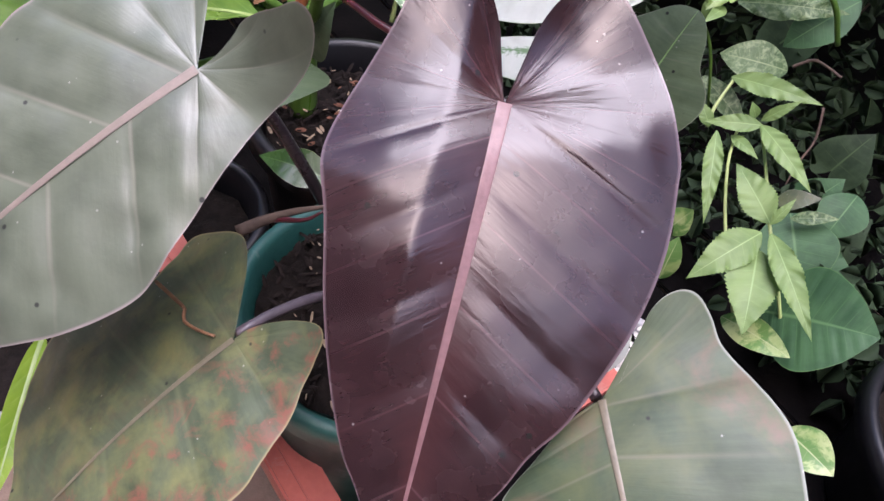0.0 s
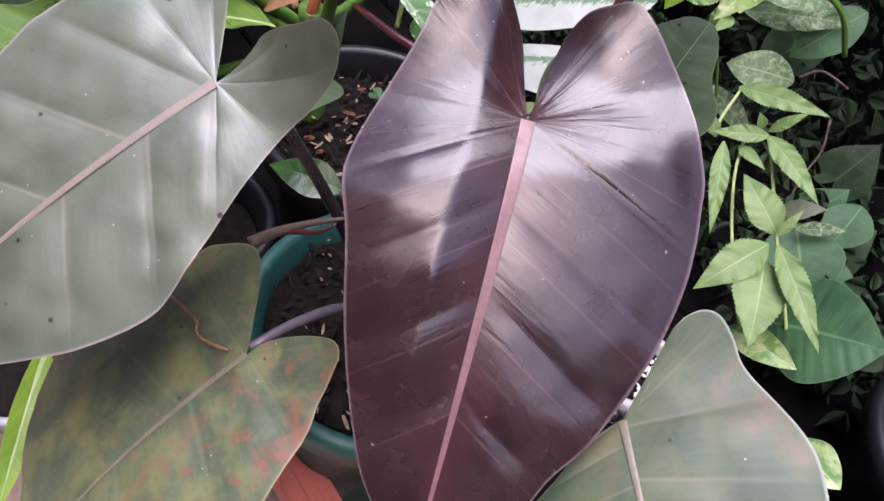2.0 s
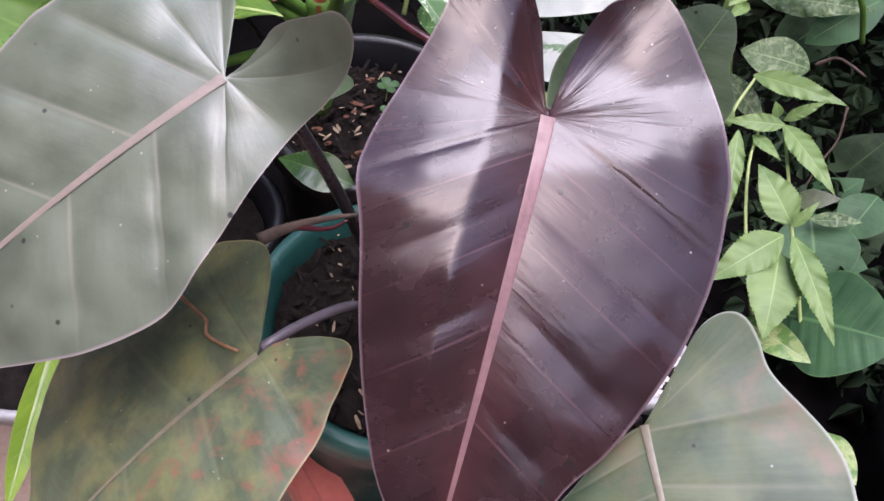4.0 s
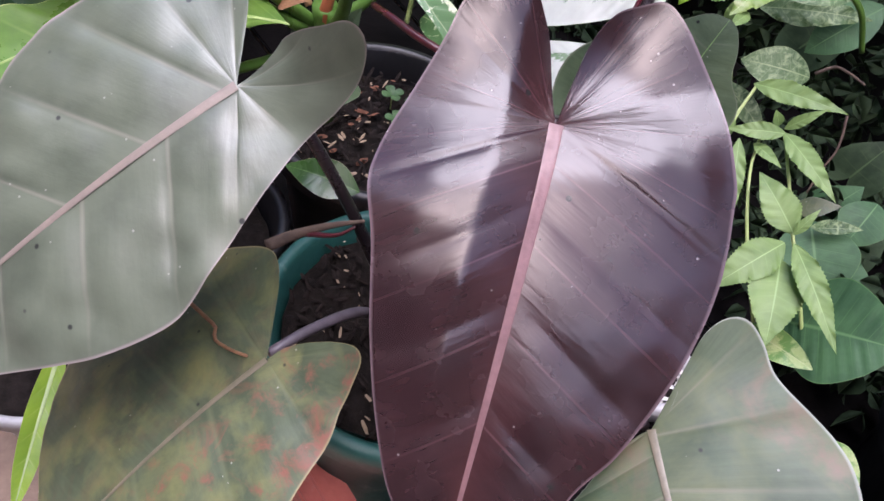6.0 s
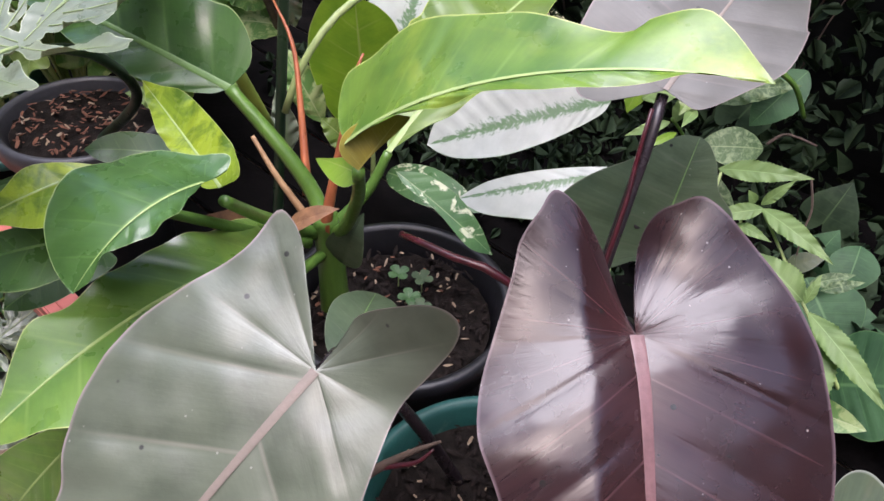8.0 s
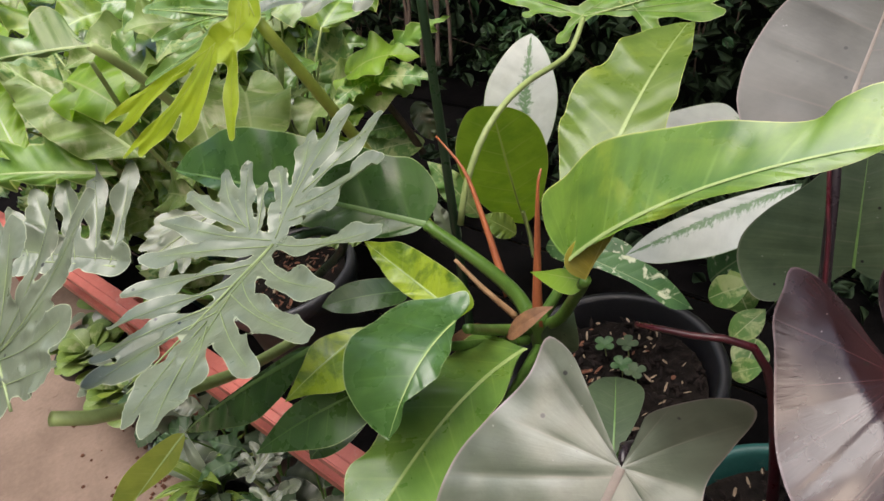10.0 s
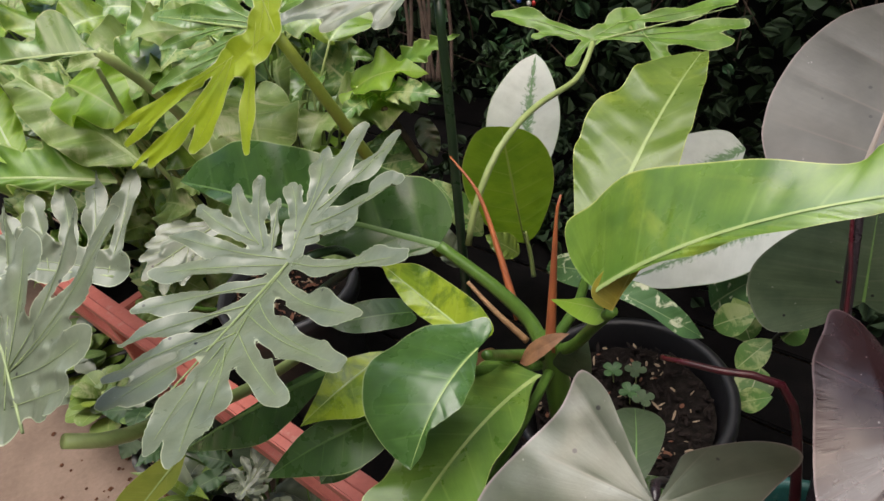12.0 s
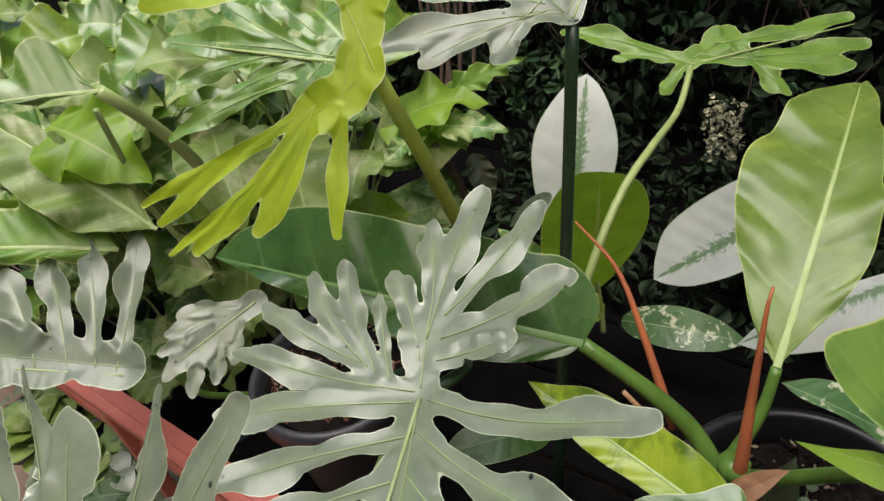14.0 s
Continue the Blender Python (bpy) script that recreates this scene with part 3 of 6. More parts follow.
def pot(parent, centre, rim_z, height, r_top, r_base, material, soil=True, lip=0.006, soil_drop=0.03, body="pot"):
    """A round plastic pot with a rolled lip, an inside and a bed of soil."""
    x, y = centre
    z0 = rim_z - height
    prof = [(0.0, z0), (r_base * 0.96, z0), (r_base, z0 + 0.004), (r_top - 0.006, rim_z - 0.030), (r_top - 0.004, rim_z - 0.028), (r_top + lip, rim_z - 0.026), (r_top + lip + 0.001, rim_z - 0.004),
            (r_top + lip - 0.002, rim_z), (r_top - 0.001, rim_z), (r_top - 0.004, rim_z - 0.004), (r_top - 0.009, rim_z - 0.03), (r_base - 0.004, z0 + 0.02), (0.0, z0 + 0.018)]
    bm = bmesh.new()
    sides = 56
    rings = [[bm.verts.new((x + r * math.cos(2 * math.pi * k / sides), y + r * math.sin(2 * math.pi * k / sides), z)) for k in range(sides)] if r > 0 else [bm.verts.new((x, y, z))] for r, z in prof]
    for a, b in zip(rings, rings[1:]):
        for k in range(sides):
            if len(a) == 1:
                bm.faces.new((a[0], b[(k + 1) % sides], b[k]))
            elif len(b) == 1:
                bm.faces.new((a[k], a[(k + 1) % sides], b[0]))
            else:
                bm.faces.new((a[k], a[(k + 1) % sides], b[(k + 1) % sides], b[k]))
    bmesh.ops.recalc_face_normals(bm, faces=bm.faces)
    part(body, bm, material, parent)
    if soil:
        sm = bmesh.new()
        top = rim_z - soil_drop
        r_in = r_base + (r_top - r_base) * (height - soil_drop) / height - 0.008
        rows = []
        for i in range(13):
            r = r_in * i / 12
            rows.append([sm.verts.new((x + r * math.cos(2 * math.pi * k / 40), y + r * math.sin(2 * math.pi * k / 40),
                         top + 0.007 * noise.noise(Vector((x * 9 + r * 60 * math.cos(2 * math.pi * k / 40), r * 60 * math.sin(2 * math.pi * k / 40), 3.0))))) for k in range(40)] if i else [sm.verts.new((x, y, top))])
        for a, b in zip(rows, rows[1:]):
            for k in range(40):
                if len(a) == 1:
                    sm.faces.new((a[0], b[k], b[(k + 1) % 40]))
                else:
                    sm.faces.new((a[k], b[k], b[(k + 1) % 40], a[(k + 1) % 40]))
        part("soil", sm, M_SOIL, parent)


def litter(parent, centre, z, radius, count, size, material, name, seed, stretch=3.0, hole=0.0):
    """Loose chips lying on soil."""
    rng = random.Random(seed)
    bm = bmesh.new()
    for _ in range(count):
        r, a = radius * math.sqrt(rng.uniform(hole, 1.0)), rng.uniform(0, 6.283)
        s = size * rng.uniform(0.5, 1.6)
        m = Matrix.Translation((centre[0] + r * math.cos(a), centre[1] + r * math.sin(a), z + rng.uniform(0.0, 0.008))) @ Euler((rng.uniform(-0.5, 0.5), rng.uniform(-0.5, 0.5), rng.uniform(0, 6.28))).to_matrix().to_4x4() @ Matrix.Diagonal((s * stretch * rng.uniform(0.5, 1.3), s, s * 0.35, 1))
        v = [bm.verts.new(m @ Vector(c)) for c in ((-1, -0.4, 0), (-0.3, -0.9, 0.4), (0.8, -0.6, 0), (1, 0.3, 0.5), (0.1, 0.9, 0), (-0.9, 0.5, 0.3), (0, 0, 1.0), (0, 0, -0.8))]
        for k in range(6):
            bm.faces.new((v[k], v[(k + 1) % 6], v[6]))
            bm.faces.new((v[(k + 1) % 6], v[k], v[7]))
    ob = part(name, bm, material, parent, smooth=False)
    ob["kind"] = "stuff"
    return ob


def bar(parent, a, b, w, h, material, name, label="", bevel=0.002):
    """A square steel tube from a to b."""
    a, b = Vector(a), Vector(b)
    way = (b - a).normalized()
    up = Vector((0, 0, 1)) if abs(way.z) < 0.9 else Vector((-0.592, 0.806, 0))
    side = way.cross(up).normalized()
    up = side.cross(way)
    bm = bmesh.new()
    for p in (a, b):
        for s, t in ((-1, -1), (1, -1), (1, 1), (-1, 1)):
            bm.verts.new(p + side * (s * w / 2) + up * (t * h / 2))
    bm.verts.ensure_lookup_table()
    v = bm.verts
    for k in range(4):
        bm.faces.new((v[k], v[(k + 1) % 4], v[4 + (k + 1) % 4], v[4 + k]))
    bm.faces.new((v[3], v[2], v[1], v[0]))
    bm.faces.new((v[4], v[5], v[6], v[7]))
    bmesh.ops.bevel(bm, geom=bm.edges[:], offset=bevel, segments=2, affect="EDGES")
    bmesh.ops.recalc_face_normals(bm, faces=bm.faces)
    return part(name, bm, material, parent, label, smooth=False)


# ---- the setting ----
ALONG, ACROSS = Vector((-0.592, 0.806, 0)), Vector((0.806, 0.592, 0))


def spot(s, off, z):
    """A place by its distance along the bench, across it and its height."""
    return ALONG * s + ACROSS * off + Vector((0, 0, z))


def leaf_mass(name, count, low, high, size, material, label, seed, category="hedge"):
    """Many small leaves that nobody could count, in a box along the bench."""
    rng = random.Random(seed)
    bm = bmesh.new()
    uv = bm.loops.layers.uv.new("UVMap")
    for _ in range(count):
        c = spot(*(rng.uniform(a, b) for a, b in zip(low, high)))
        m = Matrix.Translation(c) @ Euler((rng.uniform(-1.2, 1.2), rng.uniform(-1.2, 1.2), rng.uniform(0, 6.28))).to_matrix().to_4x4()
        s = size * rng.uniform(0.5, 1.5)
        w = s * rng.uniform(0.3, 0.5)
        outline = [(0, 0), (0.12, 0.45), (0.32, 0.95), (0.55, 0.9), (0.78, 0.5), (1, 0), (0.78, -0.5), (0.55, -0.9), (0.32, -0.95), (0.12, -0.45)]
        v = [bm.verts.new(m @ Vector((a * s, b * w, 0.18 * w * abs(b) - 0.12 * s * a * a))) for a, b in outline]
        us = [(a, 0.5 + 0.5 * b) for a, b in outline]
        rib = [v[0], bm.verts.new(m @ Vector((0.35 * s, 0, -0.015 * s))), bm.verts.new(m @ Vector((0.68 * s, 0, -0.055 * s))), v[5]]
        ru = [(0, 0.5), (0.35, 0.5), (0.68, 0.5), (1, 0.5)]
        for side in (1, -1):
            k = [0, 1, 2, 3, 4, 5] if side > 0 else [0, 9, 8, 7, 6, 5]
            for idx, ribs in (((k[0], k[1], k[2]), (1,)), ((k[2], k[3]), (2, 1)), ((k[3], k[4], k[5]), (2,))):
                vs = [v[q] for q in idx] + [rib[q] for q in ribs]
                uu = [us[q] for q in idx] + [ru[q] for q in ribs]
                f = bm.faces.new(vs)
                for loop, q in zip(f.loops, uu):
                    loop[uv].uv = q
    return tagged(part(name, bm, material), label, category, kind="stuff")


bm = bmesh.new()
bmesh.ops.create_grid(bm, x_segments=60, y_segments=60, size=150)
for v in bm.verts:
    v.co.z = 0.0
ground = part("ground", bm, M_CONCRETE)
tagged(ground, "worn brown concrete ground with scattered soil", "ground", kind="structure")

bm = bmesh.new()
rows = []
for i in range(41):
    s = -2.5 + 6.5 * i / 40
    rows.append([bm.verts.new(spot(s, 1.38 + 0.012 * math.sin(i * 1.7) + 0.02 * math.sin(j * 0.9 + i * 0.4), 2.4 * j / 16)) for j in range(17)])
for a, b in zip(rows, rows[1:]):
    for j in range(16):
        bm.faces.new((a[j], b[j], b[j + 1], a[j + 1]))
ext = bmesh.ops.extrude_face_region(bm, geom=bm.faces[:])
bmesh.ops.translate(bm, vec=ACROSS * 0.004, verts=[g for g in ext["geom"] if isinstance(g, bmesh.types.BMVert)])
bmesh.ops.recalc_face_normals(bm, faces=bm.faces)
net = part("wall_net", bm, M_NET)
tagged(net, "black woven shade net hung behind the plants", "net", kind="structure")

# unseen walls added to close off low sky behind the camera and at the ends
def wall(name, a, b, z0, z1, thick, material, label):
    a, b = Vector(a), Vector(b)
    across = (b - a).cross(Vector((0, 0, 1))).normalized() * thick
    bm = bmesh.new()
    low = [bm.verts.new((p.x, p.y, z0)) for p in (a, b, b + across, a + across)]
    top = [bm.verts.new((p.x, p.y, z1)) for p in (a, b, b + across, a + across)]
    for k in range(4):
        bm.faces.new((low[k], low[(k + 1) % 4], top[(k + 1) % 4], top[k]))
    bm.faces.new(top)
    bm.faces.new(low[::-1])
    bmesh.ops.recalc_face_normals(bm, faces=bm.faces)
    return tagged(part(name, bm, material, smooth=False), label, "wall", kind="structure")


wall("wall_unseen_back", spot(-3.5, -1.9, 0), spot(4.5, -1.9, 0), 0, 2.95, 0.15, M_BLOCKER_GREY, "unseen plain wall added to block low sky and darken reflections")
wall("wall_unseen_end", spot(-2.6, -1.8, 0), spot(-2.6, 1.3, 0), 0, 2.7, 0.12, M_BLOCKER_GREEN, "unseen dark green wall added to block low sky at the end")
wall("wall_unseen_far", spot(4.2, -1.8, 0), spot(4.2, 1.3, 0), 0, 1.9, 0.12, M_BLOCKER_GREEN, "unseen dark green wall added to block low sky at the end")

# unseen overhead sheet, added to keep part of the sky off the plants
bm = bmesh.new()
for s_, o_, z_ in ((-2.5, 0.95, 2.45), (1.25, 0.95, 2.45), (1.25, 1.40, 2.40), (-2.5, 1.40, 2.40)):
    bm.verts.new(spot(s_, o_, z_))
bm.faces.new(bm.verts)
ext = bmesh.ops.extrude_face_region(bm, geom=bm.faces[:])
bmesh.ops.translate(bm, vec=(0, 0, 0.01), verts=[g for g in ext["geom"] if isinstance(g, bmesh.types.BMVert)])
bmesh.ops.recalc_face_normals(bm, faces=bm.faces)
tagged(part("ceiling", bm, M_NET, smooth=False), "unseen black sheet added above the bench to block overhead sky", "ceiling", kind="structure")


# unseen overhang, added to darken what the lower glossy leaves reflect
wall("unseen_overhang", spot(-3.5, -1.95, 0), spot(4.5, -1.95, 0), 2.95, 3.07, 0.5, M_BLOCKER_GREY, "unseen overhang added to cut off sky above the back wall")

# ---- the bench ----
bench = thing("plant_bench", spot(0.6, 0.5, 0.0), "faded red steel plant bench with slats blackened for shade and a side rail", "bench")
bar(bench, spot(-0.5, 0.121, 0.44), spot(2.6, 0.121, 0.44), 0.033, 0.018, M_RED, "rail")
bar(bench, spot(-0.5, 0.121, 0.4505), spot(2.6, 0.121, 0.4505), 0.008, 0.004, M_RED, "ridge", bevel=0.001)
bar(bench, spot(-0.5, 0.138, 0.30), spot(2.6, 0.138, 0.30), 0.025, 0.025, M_RED, "rail")
for s in (0.10, 1.24, 2.3):
    bar(bench, spot(s, 0.124, 0.0), spot(s, 0.124, 0.428), 0.022, 0.022, M_RED, "leg")
    bar(bench, spot(s, 0.90, 0.0), spot(s, 0.90, 0.285), 0.022, 0.022, M_RED, "leg")
    bar(bench, spot(s, 0.138, 0.415), spot(s, 0.42, 0.415), 0.022, 0.016, M_RED, "crossbar")
# slats coloured black so the gaps between pots read as shade
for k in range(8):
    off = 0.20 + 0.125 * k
    bar(bench, spot(-0.5, off, 0.3155), spot(2.6, off, 0.3155), 0.120, 0.006, M_SHADE_SLAT, "slat")

# ---- black-leaved philodendron in the teal pot ----
TEAL, TEAL_RIM, RIM = (0.043, 0.280), 0.56, 0.53
black = thing("potted_philodendron", (*TEAL, 0.32), "black-leaved philodendron in a teal plastic pot on the bench", "potted plant")
pot(black, TEAL, TEAL_RIM, 0.24, 0.092, 0.066, M_TEAL_POT, soil_drop=0.017)
litter(black, TEAL, TEAL_RIM - 0.015, 0.080, 420, 0.0014, M_BARK, "bark_mulch", 3)
litter(black, TEAL, TEAL_RIM - 0.013, 0.080, 60, 0.0011, M_PALE_CHIP, "husk_litter", 4)
leaf(black, (0.079, 0.265, 0.755), (0.054, 0.102, 0.606), 0.4, (-0.170, -0.830, 0.530), material=M_BLACK_LEAF, rib=M_PINK_RIB, rib_size=0.015, relief=0.008, veins=10, fine=3.0, rumple=0.004, slant=0.40, label="glossy blackish-maroon heart-shaped leaf", arch=0.03, fold=0.03, lobe=0.1, side_arch=0.3, crease=(0.11, 0.36), shoulder=(0.02, 0.4, 0.055, 0.07), sinus=0.5,
     left=((0.000, 0.000), (-0.083, 0.026), (-0.154, 0.045), (-0.215, 0.079), (-0.269, 0.123), (-0.294, 0.168), (-0.251, 0.199), (-0.192, 0.237), (-0.112, 0.256), (0.002, 0.291), (0.079, 0.315), (0.144, 0.328), (0.207, 0.327), (0.308, 0.292), (0.473, 0.253), (0.621, 0.208), (0.759, 0.152), (0.836, 0.102), (0.923, 0.052), (1.000, 0.000)),
     right=((0.000, 0.000), (-0.088, 0.018), (-0.189, 0.035), (-0.255, 0.066), (-0.279, 0.111), (-0.288, 0.166), (-0.211, 0.249), (-0.121, 0.317), (0.011, 0.373), (0.088, 0.385), (0.222, 0.393), (0.364, 0.371), (0.481, 0.332), (0.602, 0.278), (0.682, 0.223), (0.777, 0.177), (0.904, 0.091), (1.000, 0.000)))
leaf(black, (-0.064, 0.288, 0.728), (-0.237, 0.192, 0.565), 0.4, (-0.360, -0.600, 0.710), material=M_OLIVE_LEAF, rib=M_ROSE_RIB, rib_size=0.0095, relief=0.012, veins=9, fine=2.5, rumple=0.014, slant=0.34, label="olive grey-green heart-shaped leaf with a pink midrib", arch=0.06, fold=0.06, lobe=(0.0, 0.9), side_arch=0.4,
     left=((0.000, 0.000), (-0.039, 0.060), (-0.101, 0.123), (-0.156, 0.180), (-0.178, 0.233), (-0.168, 0.266), (-0.074, 0.265), (0.041, 0.301), (0.159, 0.333), (0.276, 0.325), (0.375, 0.287), (0.477, 0.213), (0.638, 0.222), (1.000, 0.000)),
     right=((0.000, 0.000), (-0.066, 0.004), (-0.130, 0.004), (-0.208, 0.074), (-0.245, 0.126), (-0.247, 0.165), (-0.212, 0.177), (-0.136, 0.169), (-0.042, 0.161), (0.073, 0.199), (0.175, 0.238), (0.272, 0.274), (0.351, 0.285), (0.475, 0.257), (0.575, 0.213), (0.712, 0.144), (1.000, 0.000)))
leaf(black, (-0.038, 0.214, 0.606), (-0.162, 0.102, 0.485), 0.4, (-0.300, 0.000, 0.950), material=M_OLD_LEAF, rib=M_TAN_RIB, rib_size=0.009, relief=0.010, veins=6, fine=2.2, rumple=0.010, slant=0.18, label="old blotched green leaf with red-brown patches", arch=0.06, fold=0.0, lobe=0.2, side_arch=0.25,
     left=((0.000, 0.000), (-0.060, 0.076), (-0.123, 0.150), (-0.170, 0.224), (-0.168, 0.305), (-0.107, 0.399), (-0.027, 0.473), (0.073, 0.430), (0.230, 0.416), (0.484, 0.549), (0.602, 0.514), (0.677, 0.393), (0.749, 0.203), (0.848, 0.059), (1.000, 0.000)),
     right=((0.000, 0.000), (-0.041, 0.006), (-0.094, 0.032), (-0.160, 0.093), (-0.206, 0.156), (-0.200, 0.196), (-0.140, 0.225), (-0.078, 0.252), (-0.017, 0.292), (0.091, 0.329), (0.191, 0.359), (0.382, 0.329), (0.675, 0.219), (1.000, 0.000)))
leaf(black, (0.143, 0.164, 0.673), (0.169, 0.060, 0.640), 0.4, (-0.400, -0.570, 0.700), material=M_TEAL_LEAF, rib=M_TAN_RIB, rib_size=0.017, relief=0.010, veins=7, fine=2.2, rumple=0.006, slant=0.18, label="bluish-green heart-shaped leaf with a tan midrib", arch=0.1, fold=0.0, lobe=0.15, side_arch=0.2,
     left=((0.000, 0.000), (0.019, 0.065), (0.078, 0.180), (0.188, 0.317), (0.325, 0.492), (0.476, 0.546), (0.695, 0.472), (1.000, 0.000)),
     right=((0.000, 0.000), (-0.041, 0.073), (-0.179, 0.175), (-0.299, 0.263), (-0.362, 0.346), (-0.379, 0.432), (-0.342, 0.490), (-0.248, 0.516), (-0.125, 0.526), (0.036, 0.602), (0.152, 0.653), (0.262, 0.677), (0.409, 0.664), (0.613, 0.613), (0.768, 0.498), (1.000, 0.000)))
# stalks
stalk(black, [(0.080, 0.270, 0.749), (0.086, 0.286, 0.735), (0.081, 0.311, 0.650), (0.056, 0.317, 0.508)], 0.0035, 0.0055, M_BLACK_STALK)
stalk(black, [(-0.061, 0.295, 0.719), (-0.046, 0.314, 0.703), (-0.002, 0.319, 0.613), (0.040, 0.319, 0.508)], 0.003, 0.005, M_BLACK_STALK)
stalk(black, [(-0.038, 0.220, 0.602), (-0.017, 0.241, 0.598), (0.012, 0.268, 0.580), (0.037, 0.302, 0.508)], 0.003, 0.004, M_GREY_STALK)
stalk(black, [(0.143, 0.168, 0.667), (0.134, 0.211, 0.644), (0.094, 0.287, 0.575), (0.056, 0.312, 0.508)], 0.003, 0.004, M_BLACK_STALK)

# ---- green philodendron in the black pot ----
DARK = (0.017, 0.515)
imperial = thing("potted_philodendron", (*DARK, 0.32), "green philodendron with long glossy leaves in a black plastic pot", "potted plant")
pot(imperial, DARK, RIM, 0.21, 0.100, 0.072, M_BLACK_POT, lip=0.007)
litter(imperial, DARK, RIM - 0.027, 0.085, 500, 0.0016, M_BARK, "bark_mulch", 5)
litter(imperial, DARK, RIM - 0.025, 0.085, 70, 0.0013, M_PALE_CHIP, "husk_litter", 6)
litter(imperial, DARK, RIM - 0.024, 0.082, 26, 0.0022, M_CRUMB, "bark_mulch", 61, 2.2)
stalk(imperial, [(-0.040, 0.532, 0.501), (-0.042, 0.532, 0.568), (-0.045, 0.531, 0.619)], 0.014, 0.011, M_STALK, name="stem")
leaf(imperial, (-0.035, 0.425, 0.760), (0.130, 0.305, 0.857), 0.4, (-0.420, -0.120, 0.880), material=M_GREEN_LEAF, rib=M_PALE_RIB, rib_size=0.008, arch=0.12, fold=0.05, relief=0.006, veins=10, fine=1.5, wave=0.008, waves=3, label="long glossy green leaf with a pale midrib",
     left=((0.000, 0.000), (0.046, 0.008), (0.108, 0.006), (0.214, 0.022), (0.590, 0.045), (0.794, 0.033), (0.885, 0.004), (0.948, 0.004), (1.000, 0.000)),
     right=((0.000, 0.000), (-0.071, 0.080), (-0.133, 0.198), (-0.136, 0.307), (-0.014, 0.313), (0.121, 0.336), (0.261, 0.287), (0.683, 0.116), (0.786, 0.148), (0.875, 0.166), (0.922, 0.125), (0.971, 0.045), (1.000, 0.000)))
leaf(imperial, (0.013, 0.566, 0.654), (0.225, 0.739, 0.746), 0.4, (-0.470, -0.500, 0.730), material=M_PALE_GREEN, rib=M_PALE_RIB, rib_size=0.01, arch=0.08, fold=0.06, relief=0.006, veins=7, fine=1.6, rumple=0.012, wave=0.010, label="broad light green leaf with pale veins",
     left=((0.000, 0.000), (0.074, 0.035), (0.175, 0.086), (0.313, 0.129), (0.467, 0.131), (0.704, 0.097), (0.878, 0.063), (1.012, 0.019), (1.003, 0.004), (1.000, 0.000)),
     right=((0.000, 0.000), (0.089, 0.084), (0.211, 0.143), (0.329, 0.198), (0.452, 0.228), (0.587, 0.235), (0.691, 0.190), (0.843, 0.167), (0.912, 0.124), (1.000, 0.000)))
leaf(imperial, (-0.113, 0.621, 0.690), (-0.360, 0.817, 0.737), 0.4, (-0.120, -0.720, 0.680), material=M_DARK_GREEN, rib=M_DULL_RIB, rib_size=0.01, arch=0.06, fold=0.12, relief=0.006, fine=1.4, wave=0.008, label="long dark green glossy leaf",
     left=((0.000, 0.000), (-0.021, 0.080), (0.014, 0.146), (0.084, 0.185), (0.164, 0.179), (0.309, 0.194), (0.442, 0.185), (0.587, 0.189), (0.726, 0.178), (0.823, 0.146), (0.928, 0.075), (1.000, 0.000)),
     right=((0.000, 0.000), (0.039, 0.039), (0.163, 0.083), (0.303, 0.093), (0.444, 0.081), (0.568, 0.053), (0.734, 0.042), (0.874, 0.021), (1.000, 0.000)))
leaf(imperial, (-0.120, 0.438, 0.729), (-0.188, 0.375, 0.707), 0.4, (-0.450, -0.450, 0.780), material=M_DARK_GREEN, rib=M_PALE_RIB, rib_size=0.008, arch=0.14, fold=0.05, side_arch=0.2, relief=0.008, fine=1.8, wave=0.02, waves=3, rumple=0.012, label="glossy dark green leaf with a wavy margin",
     left=((0.000, 0.000), (0.062, 0.004), (-0.067, 0.004), (-0.196, 0.004), (-0.288, 0.096), (-0.165, 0.268), (-0.020, 0.548), (0.264, 0.649), (0.537, 0.674), (0.771, 0.544), (0.905, 0.334), (0.971, 0.157), (1.000, 0.000)),
     right=((0.000, 0.000), (0.157, 0.091), (0.409, 0.184), (0.576, 0.138), (0.728, 0.047), (0.833, 0.056), (1.000, 0.000)))
leaf(imperial, (-0.068, 0.486, 0.626), (-0.250, 0.332, 0.638), 0.4, (-0.380, -0.350, 0.860), material=M_MID_GREEN, rib=M_PALE_RIB, rib_size=0.009, arch=0.12, fold=0.14, relief=0.006, fine=1.4, wave=0.008, label="long glossy green leaf with a pale midrib",
     left=((0.000, 0.000), (0.035, 0.167), (0.225, 0.163), (0.385, 0.169), (0.529, 0.154), (0.677, 0.145), (0.762, 0.156), (0.832, 0.110), (0.913, 0.044), (1.000, 0.000)),
     right=((0.000, 0.000), (0.058, 0.004), (0.273, 0.106), (0.476, 0.128), (0.649, 0.163), (0.799, 0.186), (0.920, 0.085), (1.000, 0.000)))
leaf(imperial, (-0.115, 0.471, 0.700), (-0.171, 0.581, 0.722), 0.4, (-0.250, -0.600, 0.750), material=M_YOUNG_LEAF, rib=M_PALE_RIB, rib_size=0.01, arch=-0.03, fold=0.2, relief=0.006, wave=0.01, label="young yellow-green folded leaf",
     left=((0.000, 0.000), (-0.042, 0.125), (0.144, 0.188), (0.406, 0.187), (0.696, 0.157), (0.857, 0.075), (1.000, 0.000)),
     right=((0.000, 0.000), (0.075, 0.076), (0.320, 0.094), (0.574, 0.107), (0.827, 0.057), (1.000, 0.000)))
